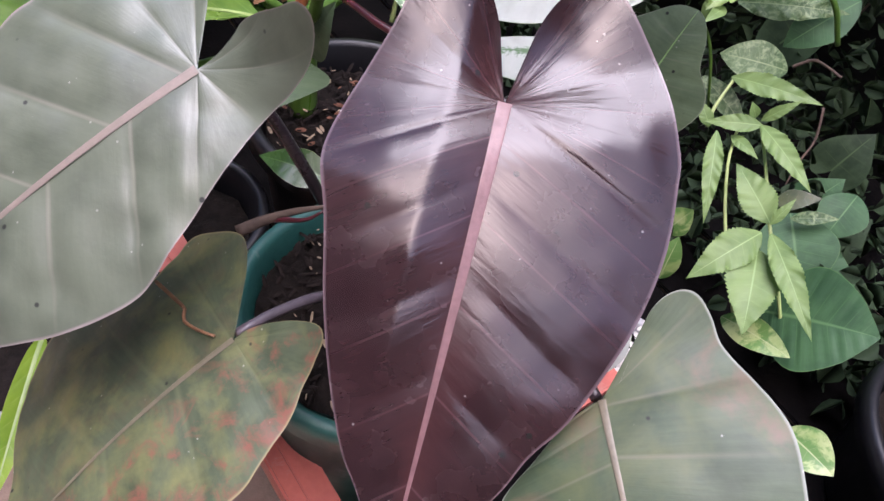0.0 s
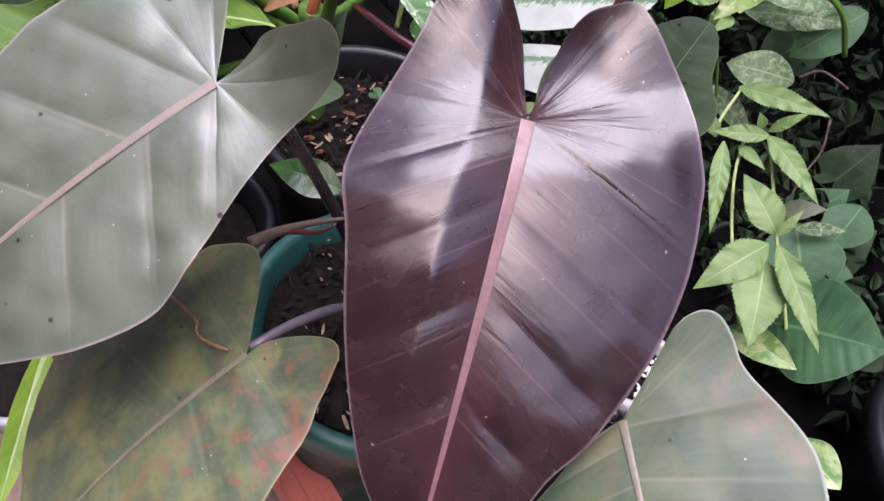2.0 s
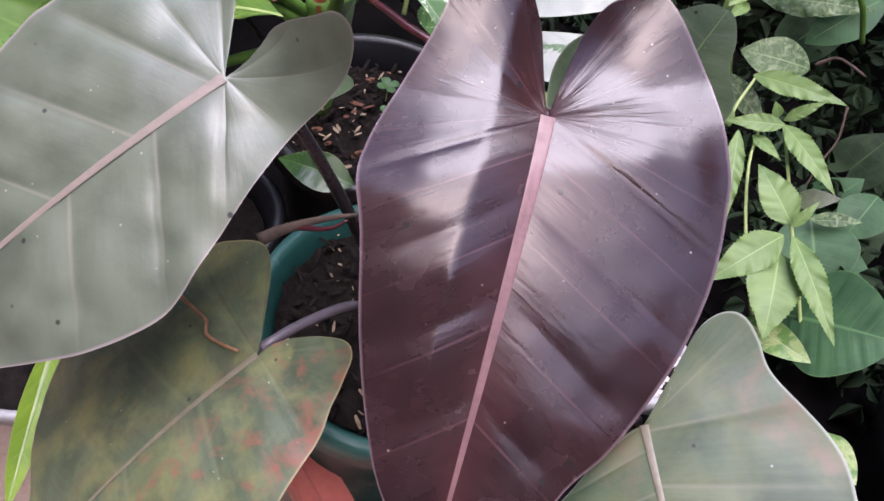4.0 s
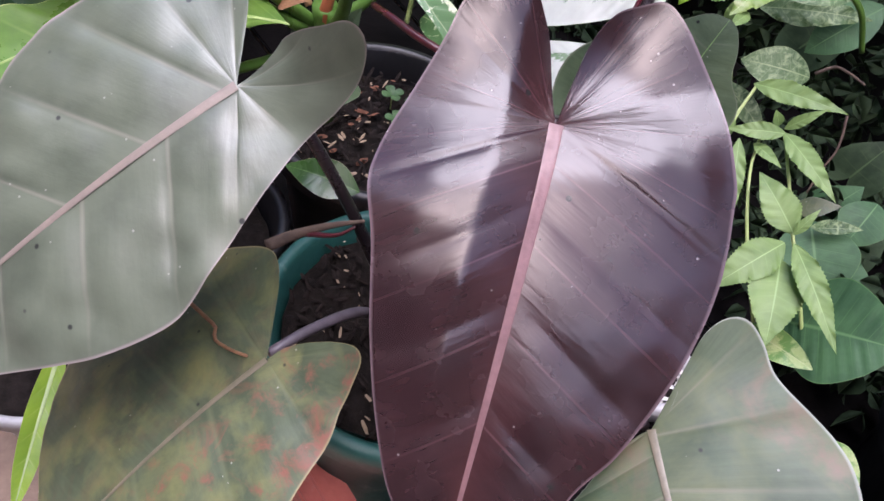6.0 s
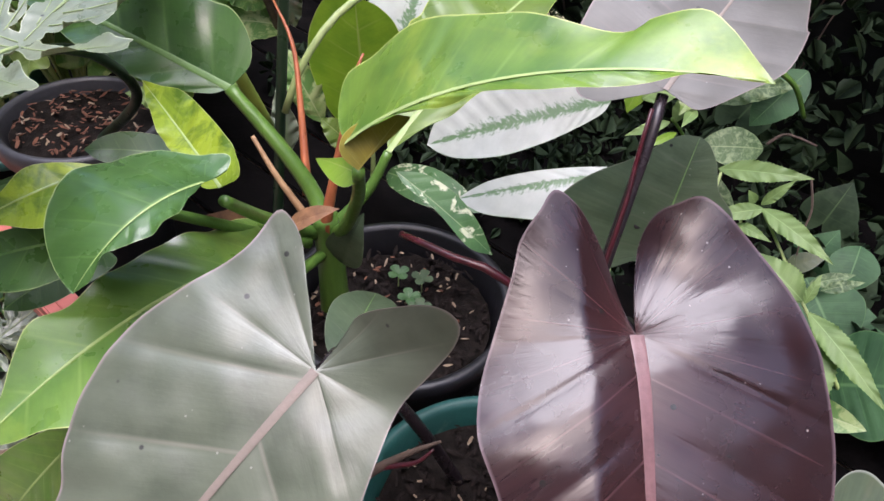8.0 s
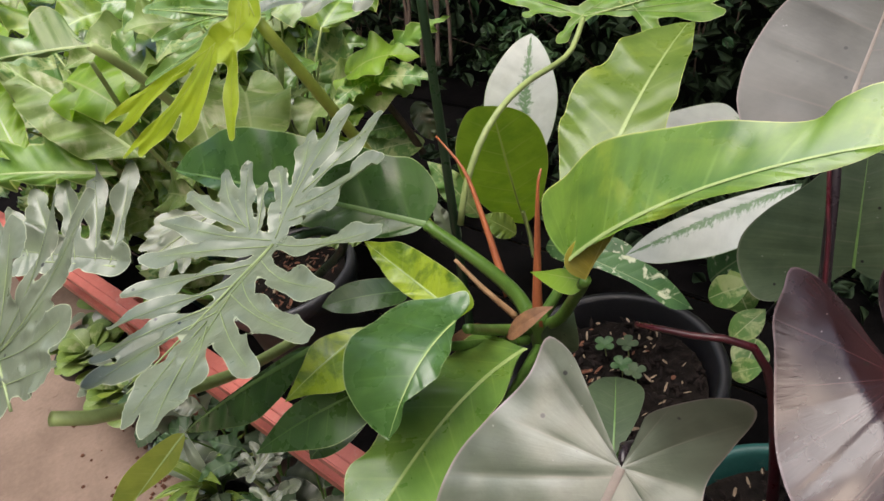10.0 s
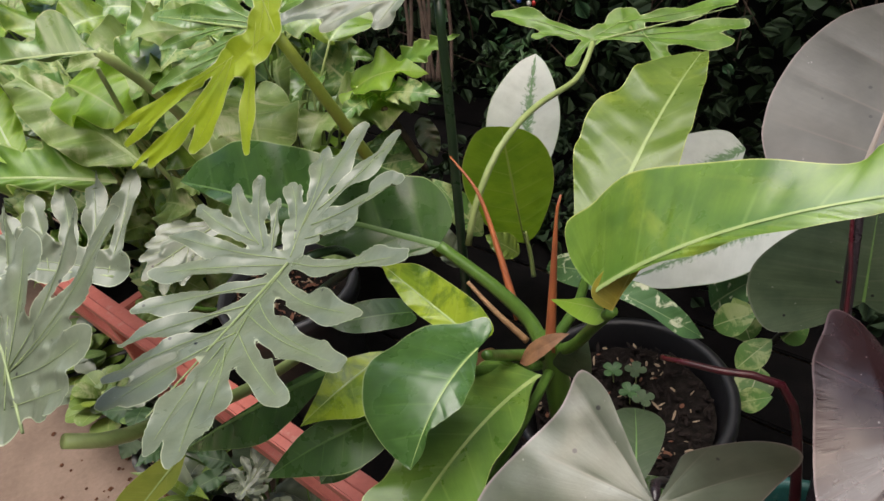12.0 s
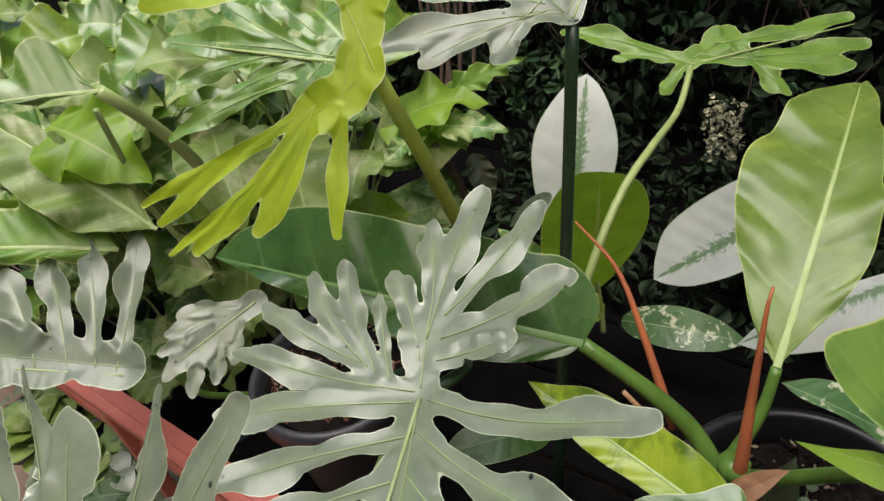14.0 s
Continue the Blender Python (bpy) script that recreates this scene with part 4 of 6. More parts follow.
leaf(imperial, (-0.028, 0.432, 0.733), (-0.051, 0.482, 0.711), 0.4, (-0.190, -0.610, 0.770), material=M_LIME_LEAF, arch=0.06, fold=0.06, fine=0.8, label="small lime green curled leaf lobe",
     left=((0.000, 0.000), (0.066, 0.071), (0.308, 0.095), (0.605, 0.034), (1.000, 0.000)),
     right=((0.000, 0.000), (-0.079, 0.090), (0.029, 0.199), (0.244, 0.199), (0.540, 0.129), (1.000, 0.000)))
leaf(imperial, (-0.179, 0.468, 0.724), (-0.257, 0.442, 0.705), 0.4, (-0.300, -0.400, 0.860), material=M_YOUNG_LEAF, rib=M_PALE_RIB, rib_size=0.012, arch=0.06, fold=0.2, fine=0.8, label="yellow-green mottled leaf",
     left=((0.000, 0.000), (0.210, 0.120), (0.486, 0.206), (0.715, 0.109), (1.000, 0.000)),
     right=((0.000, 0.000), (0.210, 0.298), (0.507, 0.373), (0.789, 0.145), (1.000, 0.000)))
leaf(imperial, (-0.195, 0.444, 0.688), (-0.296, 0.440, 0.665), 0.4, (-0.200, -0.350, 0.900), material=M_DARK_GREEN, rib=M_DULL_RIB, rib_size=0.01, arch=0.08, fold=0.1, fine=0.9, label="long dark green shaded leaf",
     left=((0.000, 0.000), (0.273, 0.135), (0.569, 0.145), (0.771, 0.090), (1.000, 0.000)),
     right=((0.000, 0.000), (0.079, 0.220), (0.363, 0.292), (0.680, 0.167), (1.000, 0.000)))
leaf(imperial, (-0.029, 0.415, 0.747), (-0.002, 0.428, 0.775), 0.4, (-0.160, -0.780, 0.600), material=M_OCHRE_LEAF, arch=0.0, fold=0.05, fine=1.0, label="ochre underside of a folded leaf lobe",
     left=((0.000, 0.000), (0.358, 0.025), (0.738, 0.096), (1.040, 0.121), (1.000, 0.000)),
     right=((0.000, 0.000), (0.001, 0.270), (0.130, 0.438), (0.395, 0.463), (0.808, 0.265), (1.000, 0.000)))
stalk(imperial, [(-0.029, 0.415, 0.747), (-0.025, 0.461, 0.690), (-0.031, 0.506, 0.626), (-0.045, 0.545, 0.585)], 0.004, 0.006, M_STALK)
stalk(imperial, [(0.013, 0.566, 0.654), (-0.005, 0.555, 0.625), (-0.030, 0.548, 0.600), (-0.045, 0.545, 0.585)], 0.004, 0.006, M_STALK)
stalk(imperial, [(-0.113, 0.621, 0.690), (-0.074, 0.588, 0.647), (-0.051, 0.568, 0.611), (-0.045, 0.545, 0.585)], 0.0055, 0.008, M_STALK)
stalk(imperial, [(-0.098, 0.590, 0.662), (-0.082, 0.569, 0.636), (-0.060, 0.552, 0.602)], 0.0018, 0.0035, M_TAN_SHEATH, name="leaf_sheath")
stalk(imperial, [(-0.113, 0.459, 0.698), (-0.093, 0.499, 0.649), (-0.054, 0.530, 0.601)], 0.004, 0.006, M_STALK)
stalk(imperial, [(-0.072, 0.708, 0.730), (-0.058, 0.669, 0.704), (-0.056, 0.633, 0.662), (-0.057, 0.585, 0.600)], 0.0009, 0.0045, M_ORANGE, name="leaf_sheath")
stalk(imperial, [(-0.008, 0.560, 0.748), (-0.015, 0.555, 0.734), (-0.030, 0.540, 0.677), (-0.045, 0.525, 0.613), (-0.040, 0.535, 0.585)], 0.001, 0.0062, M_ORANGE, name="leaf_sheath")
leaf(imperial, (-0.080, 0.507, 0.625), (-0.035, 0.494, 0.655), 0.4, (-0.280, -0.390, 0.880), material=M_DRY, arch=0.1, fold=0.2, fine=0.7, name="dry_leaf", label="dry orange-brown curled leaf",
     left=((0.000, 0.000), (0.175, 0.137), (0.550, 0.135), (1.000, 0.000)),
     right=((0.000, 0.000), (0.323, 0.130), (0.623, 0.140), (0.830, 0.086), (1.000, 0.000)))
leaf(imperial, (-0.051, 0.342, 0.654), (-0.019, 0.408, 0.649), 0.4, (-0.080, -0.440, 0.900), material=M_DUSK_LEAF, rib=M_DULL_RIB, rib_size=0.012, arch=0.1, fold=0.1, label="small dull green leaf",
     left=((0.000, 0.000), (0.174, 0.116), (0.440, 0.224), (0.735, 0.272), (0.919, 0.178), (1.000, 0.000)),
     right=((0.000, 0.000), (0.163, 0.180), (0.411, 0.279), (0.678, 0.281), (0.913, 0.148), (1.000, 0.000)))
leaf(imperial, (-0.033, 0.521, 0.572), (-0.015, 0.509, 0.637), 0.26, (-0.080, -0.560, 0.830), "lance", M_DUSK_LEAF, fold=0.3)
leaf(imperial, (-0.093, 0.527, 0.603), (-0.143, 0.492, 0.658), 0.20, (-0.000, -0.590, 0.810), "lance", M_DRY, name="dry_leaf", fold=0.15, arch=0.15, label="dry orange-brown leaf")
leaf(imperial, (-0.229, 0.488, 0.706), (-0.408, 0.579, 0.574), 0.4, (0.130, -0.610, 0.780), material=M_DARK_GREEN, rib=M_DULL_RIB, rib_size=0.01, arch=0.05, fold=0.05, relief=0.006, label="long narrow dark green leaf",
     left=((0.000, 0.000), (0.074, 0.023), (0.209, 0.022), (0.386, 0.014), (0.606, 0.009), (0.821, 0.005), (1.000, 0.000)),
     right=((0.000, 0.000), (0.018, 0.035), (0.097, 0.054), (0.247, 0.101), (0.412, 0.121), (0.684, 0.069), (1.000, 0.000)))
leaf(imperial, (-0.408, 0.579, 0.574), (-0.517, 0.548, 0.503), 0.4, (0.310, -0.560, 0.770), material=M_OCHRE_TIP, rib=M_PALE_RIB, rib_size=0.008, arch=0.04, fold=0.1, fine=0.8, label="yellow-green turned tip of a long leaf",
     left=((0.000, 0.000), (0.070, 0.070), (0.284, 0.138), (0.523, 0.173), (0.731, 0.144), (0.903, 0.100), (1.000, 0.000)),
     right=((0.000, 0.000), (0.040, 0.036), (0.215, 0.097), (0.396, 0.066), (0.607, 0.004), (0.759, 0.004), (1.000, 0.000)))
stalk(imperial, [(-0.229, 0.488, 0.706), (-0.160, 0.474, 0.683), (-0.060, 0.520, 0.600)], 0.003, 0.005, M_STALK)
leaf(imperial, (-0.178, 0.373, 0.621), (-0.289, 0.371, 0.494), 0.4, (0.210, -0.300, 0.930), material=M_MID_GREEN, rib=M_PALE_RIB, rib_size=0.008, arch=0.05, fold=0.06, relief=0.006, label="mid green leaf under the long one",
     left=((0.000, 0.000), (0.192, 0.044), (0.441, 0.117), (0.719, 0.191), (1.012, 0.222), (1.000, 0.000)),
     right=((0.000, 0.000), (0.125, 0.077), (0.267, 0.109), (0.415, 0.155), (0.688, 0.120), (1.000, 0.000)))
stalk(imperial, [(-0.178, 0.373, 0.621), (-0.119, 0.436, 0.605), (-0.045, 0.530, 0.580)], 0.003, 0.005, M_STALK)
for k, (x, y) in enumerate(((0.028, 0.522), (0.044, 0.541), (0.022, 0.547), (0.036, 0.508))):
    seedling = thing("seedling", (x, y, RIM - 0.03), "tiny pale green seedling growing in the black pot", "seedling", "seedlings in the pot")
    for q in range(4):
        a = 1.57 * q + k
        top = Vector((x, y, RIM - 0.012 + 0.004 * (k % 3)))
        leaf(seedling, top, top + Vector((math.cos(a), math.sin(a), 0.25)) * 0.011, 0.40, (0, 0, 1), "spoon", M_DUSK_LEAF if k % 2 else M_HERB_DIM, fine=0.35)
    stalk(seedling, [(x, y, RIM - 0.034), (x, y, RIM - 0.02), (x, y, RIM - 0.012 + 0.004 * (k % 3))], 0.0008, 0.0006, M_PALE_STALK, name="stem", steps=6)

# ---- other plants ----
herb = thing("herb", (0.44, 0.66, 0.34), "light green herb with toothed leaves in drooping whorls", "herb")
backplant = thing("foliage_plant", (0.55, 0.75, 0.34), "plain green heart-leaved plant behind the herb", "plant")
calathea = thing("foliage_plant", (0.50, 0.85, 0.34), "plant with pale-patterned green leaves", "plant")
ribbed = thing("foliage_plant", (0.55, 0.55, 0.34), "plant with broad deep green ribbed leaves", "plant")
varplant = thing("foliage_plant", (0.30, 0.60, 0.34), "low plant with cream and green mottled leaves", "plant")
climber = thing("climbing_plant", (0.42, 0.80, 0.34), "thin-stemmed climber with small light green leaves", "plant")
philo2 = thing("philodendron", (0.25, 0.62, 0.34), "philodendron with a grey-green heart-shaped leaf", "plant")
wavyplant = thing("philodendron", (-0.35, 1.05, 0.34), "philodendron with large wavy light green leaves", "plant")
aglaonema = thing("aglaonema", (0.15, 1.05, 0.34), "aglaonema with white leaves feathered green along the middle", "plant")
spoonplant = thing("foliage_plant", (0.06, 0.92, 0.34), "plant with one round lime green leaf", "plant")
star = thing("philodendron", (0.0, 0.85, 0.34), "lobed-leaf philodendron with one pale arching stalk", "plant")
lowstar = thing("philodendron", (-0.02, 0.85, 0.34), "cut-leaf philodendron on a tall dark green stalk", "plant")
yellowcut = thing("philodendron", (-0.12, 0.80, 0.34), "cut-leaf philodendron with yellow-green hanging leaves", "plant")
# leaves behind the herb
leaf(calathea, (0.472, 0.836, 0.543), (0.578, 0.790, 0.580), 0.15, (-0.37, -0.55, 0.75), "oval", M_FAINT)
leaf(calathea, (0.443, 0.785, 0.599), (0.521, 0.739, 0.607), 0.25, (-0.39, -0.54, 0.75), "oval", M_FAINT)
leaf(calathea, (0.451, 0.759, 0.465), (0.511, 0.705, 0.435), 0.18, (-0.33, -0.49, 0.80), "oval", M_FAINT)
# the leaves in hedge green have shade in their colour
leaf(backplant, (0.587, 0.853, 0.477), (0.645, 0.855, 0.564), 0.39, (-0.39, -0.53, 0.75), "heart", M_HEDGE_SHADED)
leaf(backplant, (0.630, 0.654, 0.355), (0.665, 0.666, 0.408), 0.49, (-0.47, -0.46, 0.75), "heart", M_DEEP_GREEN)
leaf(backplant, (0.565, 0.631, 0.380), (0.611, 0.617, 0.411), 0.24, (-0.40, -0.41, 0.82), "lance", M_TEAL_LEAF)
leaf(backplant, (0.666, 0.697, 0.393), (0.697, 0.713, 0.453), 0.55, (-0.49, -0.49, 0.72), "heart", M_HEDGE_SHADED)
leaf(backplant, (0.654, 0.608, 0.335), (0.698, 0.615, 0.390), 0.57, (-0.49, -0.43, 0.76), "heart", M_HEDGE_SHADED)
leaf(ribbed, (0.492, 0.450, 0.380), (0.557, 0.379, 0.452), 0.48, (-0.50, -0.38, 0.78), "oval", M_DEEP_GREEN, relief=0.014, veins=12, label='broad deep green ribbed leaf')
leaf(ribbed, (0.557, 0.587, 0.407), (0.564, 0.495, 0.362), 0.46, (-0.45, -0.42, 0.79), "oval", M_DEEP_GREEN)
leaf(varplant, (0.436, 0.434, 0.382), (0.478, 0.369, 0.413), 0.21, (-0.43, -0.35, 0.83), "oval", M_CREAM_VAR)
leaf(varplant, (0.458, 0.298, 0.396), (0.478, 0.246, 0.415), 0.37, (-0.46, -0.25, 0.85), "oval", M_CREAM_VAR)
leaf(varplant, (0.399, 0.557, 0.375), (0.416, 0.559, 0.416), 0.39, (-0.36, -0.47, 0.81), "oval", M_CREAM_VAR)
leaf(varplant, (0.400, 0.514, 0.336), (0.406, 0.538, 0.389), 0.25, (-0.35, -0.44, 0.83), "oval", M_CREAM_VAR)
leaf(varplant, (0.166, 0.597, 0.484), (0.201, 0.573, 0.511), 0.37, (-0.32, -0.47, 0.82), "oval", M_CREAM_VAR)
leaf(varplant, (0.156, 0.536, 0.480), (0.196, 0.538, 0.505), 0.32, (-0.32, -0.44, 0.84), "oval", M_CREAM_VAR)
leaf(varplant, (0.129, 0.493, 0.484), (0.152, 0.472, 0.507), 0.32, (-0.30, -0.41, 0.86), "oval", M_CREAM_VAR)
leaf(varplant, (0.229, 0.616, 0.415), (0.218, 0.640, 0.471), 0.34, (-0.34, -0.43, 0.84), "oval", M_CREAM_VAR)
leaf(varplant, (0.203, 0.559, 0.436), (0.166, 0.529, 0.420), 0.40, (-0.32, -0.38, 0.87), "oval", M_CREAM_VAR)
leaf(varplant, (0.233, 0.567, 0.460), (0.254, 0.556, 0.494), 0.40, (-0.38, -0.40, 0.84), "oval", M_CREAM_VAR)
leaf(varplant, (0.231, 0.705, 0.395), (0.273, 0.677, 0.449), 0.43, (-0.44, -0.32, 0.84), "oval", M_SPECKLED)
leaf(varplant, (0.245, 0.309, 0.443), (0.255, 0.341, 0.520), 0.20, (-0.34, -0.42, 0.84), "oval", M_WHITE_LEAF)
# young leaves of the climber
leaf(climber, (0.364, 0.768, 0.570), (0.424, 0.757, 0.614), 0.26, (-0.39, -0.63, 0.67), "lance", M_HERB, fold=0.1, arch=0.06, wave=0.015, teeth=0.07, fine=0.7, relief=0.012)
leaf(climber, (0.392, 0.736, 0.555), (0.341, 0.747, 0.531), 0.14, (-0.36, -0.61, 0.71), "lance", M_HERB, fold=0.1, arch=0.06, wave=0.015, teeth=0.07, fine=0.7, relief=0.012)
leaf(climber, (0.367, 0.787, 0.589), (0.352, 0.774, 0.547), 0.33, (-0.35, -0.63, 0.69), "lance", M_LIME_LEAF, fold=0.1, arch=0.06, wave=0.015, teeth=0.07, fine=0.7, relief=0.012)
leaf(climber, (0.397, 0.733, 0.556), (0.407, 0.746, 0.594), 0.22, (-0.39, -0.61, 0.69), "lance", M_HERB, fold=0.1, arch=0.06, wave=0.015, teeth=0.07, fine=0.7, relief=0.012)
stalk(climber, [(0.437, 0.722, 0.658), (0.468, 0.710, 0.646), (0.508, 0.696, 0.623), (0.550, 0.702, 0.573)], 0.0035, 0.003, M_STALK, name='stem')
stalk(climber, [(0.393, 0.737, 0.560), (0.426, 0.732, 0.520), (0.470, 0.731, 0.431)], 0.002, 0.002, M_STALK, name='stem')
# green philodendron
leaf(imperial, (-0.156, 0.607, 0.632), (-0.235, 0.607, 0.647), 0.21, (0.07, -0.46, 0.88), "oblong", M_DARK_GREEN)
leaf(imperial, (-0.206, 0.494, 0.632), (-0.266, 0.450, 0.626), 0.27, (0.04, -0.34, 0.94), "oblong", M_DARK_GREEN, M_DULL_RIB, rib_size=0.02)
stalk(black, [(-0.092, 0.256, 0.591), (-0.077, 0.242, 0.596), (-0.070, 0.235, 0.598), (-0.069, 0.228, 0.597), (-0.059, 0.221, 0.600), (-0.049, 0.216, 0.604)], 0.0013, 0.0009, M_DRY, name="split", label="brown-red dried split")
# far foliage
leaf(varplant, (-0.025, 0.887, 0.487), (-0.073, 0.922, 0.583), 0.19, (-0.06, -0.68, 0.73), "oval", M_CREAM_VAR, wave=0.03)
leaf(varplant, (0.010, 0.825, 0.484), (-0.030, 0.835, 0.525), 0.30, (-0.10, -0.64, 0.76), "oval", M_PALE_GREEN, wave=0.03)
leaf(varplant, (-0.078, 1.045, 0.587), (-0.145, 1.034, 0.601), 0.28, (-0.01, -0.74, 0.67), "oval", M_CREAM_VAR, wave=0.03)
leaf(varplant, (-0.192, 0.866, 0.533), (-0.252, 0.853, 0.561), 0.23, (0.09, -0.67, 0.74), "oval", M_QUILT, wave=0.03)
leaf(varplant, (-0.071, 0.887, 0.444), (-0.082, 0.915, 0.525), 0.21, (-0.04, -0.66, 0.75), "lance", M_GREY_CUT, wave=0.04)
# white variegated leaves
leaf(aglaonema, (0.062, 1.078, 0.490), (-0.011, 1.070, 0.463), 0.17, (-0.27, -0.65, 0.71), "strap", M_DUSK_LEAF)
leaf(aglaonema, (-0.059, 1.051, 0.547), (-0.175, 1.036, 0.565), 0.24, (-0.15, -0.63, 0.77), "oval", M_CREAM_VAR)
leaf(aglaonema, (0.063, 0.880, 0.401), (0.175, 0.772, 0.403), 0.18, (-0.33, -0.42, 0.85), "strap", M_SPECKLED)
leaf(aglaonema, (-0.119, 1.064, 0.644), (-0.180, 1.024, 0.650), 0.35, (-0.08, -0.71, 0.70), "oval", M_CREAM_VAR)
leaf(aglaonema, (-0.057, 1.039, 0.621), (-0.049, 1.008, 0.565), 0.27, (-0.16, -0.67, 0.73), "strap", M_TEAL_LEAF, wave=0.06)
leaf(aglaonema, (-0.105, 1.028, 0.681), (-0.031, 0.958, 0.683), 0.18, (-0.14, -0.62, 0.77), "strap", M_CREAM_VAR, wave=0.06)
leaf(aglaonema, (-0.112, 1.029, 0.682), (-0.173, 0.986, 0.678), 0.21, (-0.08, -0.63, 0.78), "strap", M_CREAM_VAR, wave=0.06)
leaf(aglaonema, (-0.079, 1.075, 0.687), (0.022, 1.015, 0.737), 0.14, (-0.16, -0.64, 0.75), "lance", M_GREEN_CUT, wave=0.06)
stalk(aglaonema, [(-0.107, 1.019, 0.661), (-0.085, 1.034, 0.598), (-0.067, 1.046, 0.530)], 0.005, 0.006, M_TWIG, name='stem')
# spoon leaf
stalk(spoonplant, [(0.043, 0.905, 0.458), (0.045, 0.902, 0.415), (0.043, 0.893, 0.377)], 0.003, 0.004, M_PALE_STALK)
stalk(philo2, [(0.230, 0.503, 0.602), (0.237, 0.522, 0.565), (0.234, 0.591, 0.423), (0.232, 0.611, 0.353)], 0.003, 0.004, M_BLACK_STALK)
# dry stems, small round leaves and a withered flower head in the hedge
dry = thing("dry_shrub", (-0.25, 1.32, 0.3), "leafless shrub of reddish-brown dry stems", "shrub")
stalk(dry, [(0.020, 1.486, 0.699), (0.009, 1.469, 0.610), (-0.016, 1.444, 0.513)], 0.0035, 0.004, M_TWIG, name='stem')
stalk(dry, [(0.035, 1.481, 0.696), (0.015, 1.466, 0.609), (-0.018, 1.445, 0.513)], 0.0035, 0.004, M_TWIG, name='stem')
stalk(dry, [(0.048, 1.476, 0.694), (0.036, 1.458, 0.606), (0.010, 1.435, 0.509)], 0.0035, 0.004, M_TWIG, name='stem')
stalk(dry, [(0.054, 1.474, 0.693), (0.045, 1.454, 0.604), (0.023, 1.430, 0.506)], 0.0035, 0.004, M_TWIG, name='stem')
stalk(dry, [(0.067, 1.469, 0.691), (0.049, 1.453, 0.605), (0.017, 1.432, 0.507)], 0.0035, 0.004, M_TWIG, name='stem')
stalk(dry, [(0.076, 1.465, 0.690), (0.066, 1.446, 0.602), (0.042, 1.421, 0.503)], 0.0035, 0.004, M_TWIG, name='stem')
stalk(dry, [(0.088, 1.460, 0.688), (0.069, 1.445, 0.602), (0.037, 1.423, 0.504)], 0.0035, 0.004, M_TWIG, name='stem')
stalk(dry, [(0.099, 1.455, 0.686), (0.089, 1.436, 0.599), (0.065, 1.411, 0.500)], 0.0035, 0.004, M_TWIG, name='stem')
stalk(dry, [(0.041, 1.478, 0.695), (0.042, 1.455, 0.605), (0.032, 1.426, 0.505)], 0.0035, 0.004, M_TWIG, name='stem')
leaf_mass("climber", 90, (0.887, 0.914, 0.471), (1.057, 0.975, 0.571), 0.02, M_HERB_DIM, "small round green leaves of a climber", 51, "climber")
leaf_mass("withered_flower", 320, (0.631, 0.890, 0.453), (0.681, 0.930, 0.553), 0.007, M_WITHERED, "withered cream flower head", 52, "flower")


fern_pot = thing("potted_philodendron", (-0.48, 0.80, 0.0), "small cut-leaf plant in a dusty pot on the ground", "potted plant")
pot(fern_pot, (-0.48, 0.80), 0.10, 0.10, 0.062, 0.046, M_SMALL_POT)
# ---- cut-leaf philodendrons ----
GREYPOT = (-0.304, 0.845)
cutleaf = thing("potted_philodendron", (*GREYPOT, 0.32), "cut-leaf philodendron with matt grey-green leaves in a dark grey pot", "potted plant")
pot(cutleaf, GREYPOT, 0.54, 0.22, 0.089, 0.066, M_GREY_POT, soil_drop=0.014)
litter(cutleaf, GREYPOT, 0.529, 0.074, 160, 0.0018, M_CRUMB, "bark_mulch", 62, 2.2)
litter(cutleaf, GREYPOT, 0.529, 0.074, 40, 0.0014, M_PALE_CHIP, "husk_litter", 63)
lobed_leaf(star, (0.178, 0.922, 0.712), (0.359, 0.879, 0.722), (-0.24, -0.43, 0.87),
           ((0.00, -0.01, -0.63, -0.52, 0.063, 0.03), (-0.02, -0.04, -0.39, -0.21, 0.041, 0.03), (0.01, -0.03, -0.21, 0.13, 0.040, 0.03), (0.02, -0.03, 1.01, 0.11, 0.062, 0.03), (0.08, -0.06, 0.87, 0.23, 0.070, 0.03), (0.32, -0.05, 0.46, 0.33, 0.053, 0.03), (0.19, -0.11, 0.99, -0.09, 0.059, 0.03), (0.04, -0.05, 0.31, -0.17, 0.083, 0.03)), M_GREEN_CUT, M_PALE_RIB, wave=0.03, rib_size=0.01, label='light green star-like lobed leaf')
stalk(cutleaf, [(-0.382, 0.420, 0.781), (-0.365, 0.436, 0.755), (-0.352, 0.486, 0.710), (-0.321, 0.566, 0.639), (-0.281, 0.703, 0.541)], 0.005, 0.006, M_PALE_STALK)
stalk(cutleaf, [(-0.473, 0.902, 0.557), (-0.453, 0.898, 0.514), (-0.411, 0.911, 0.476)], 0.004, 0.004, M_STALK)


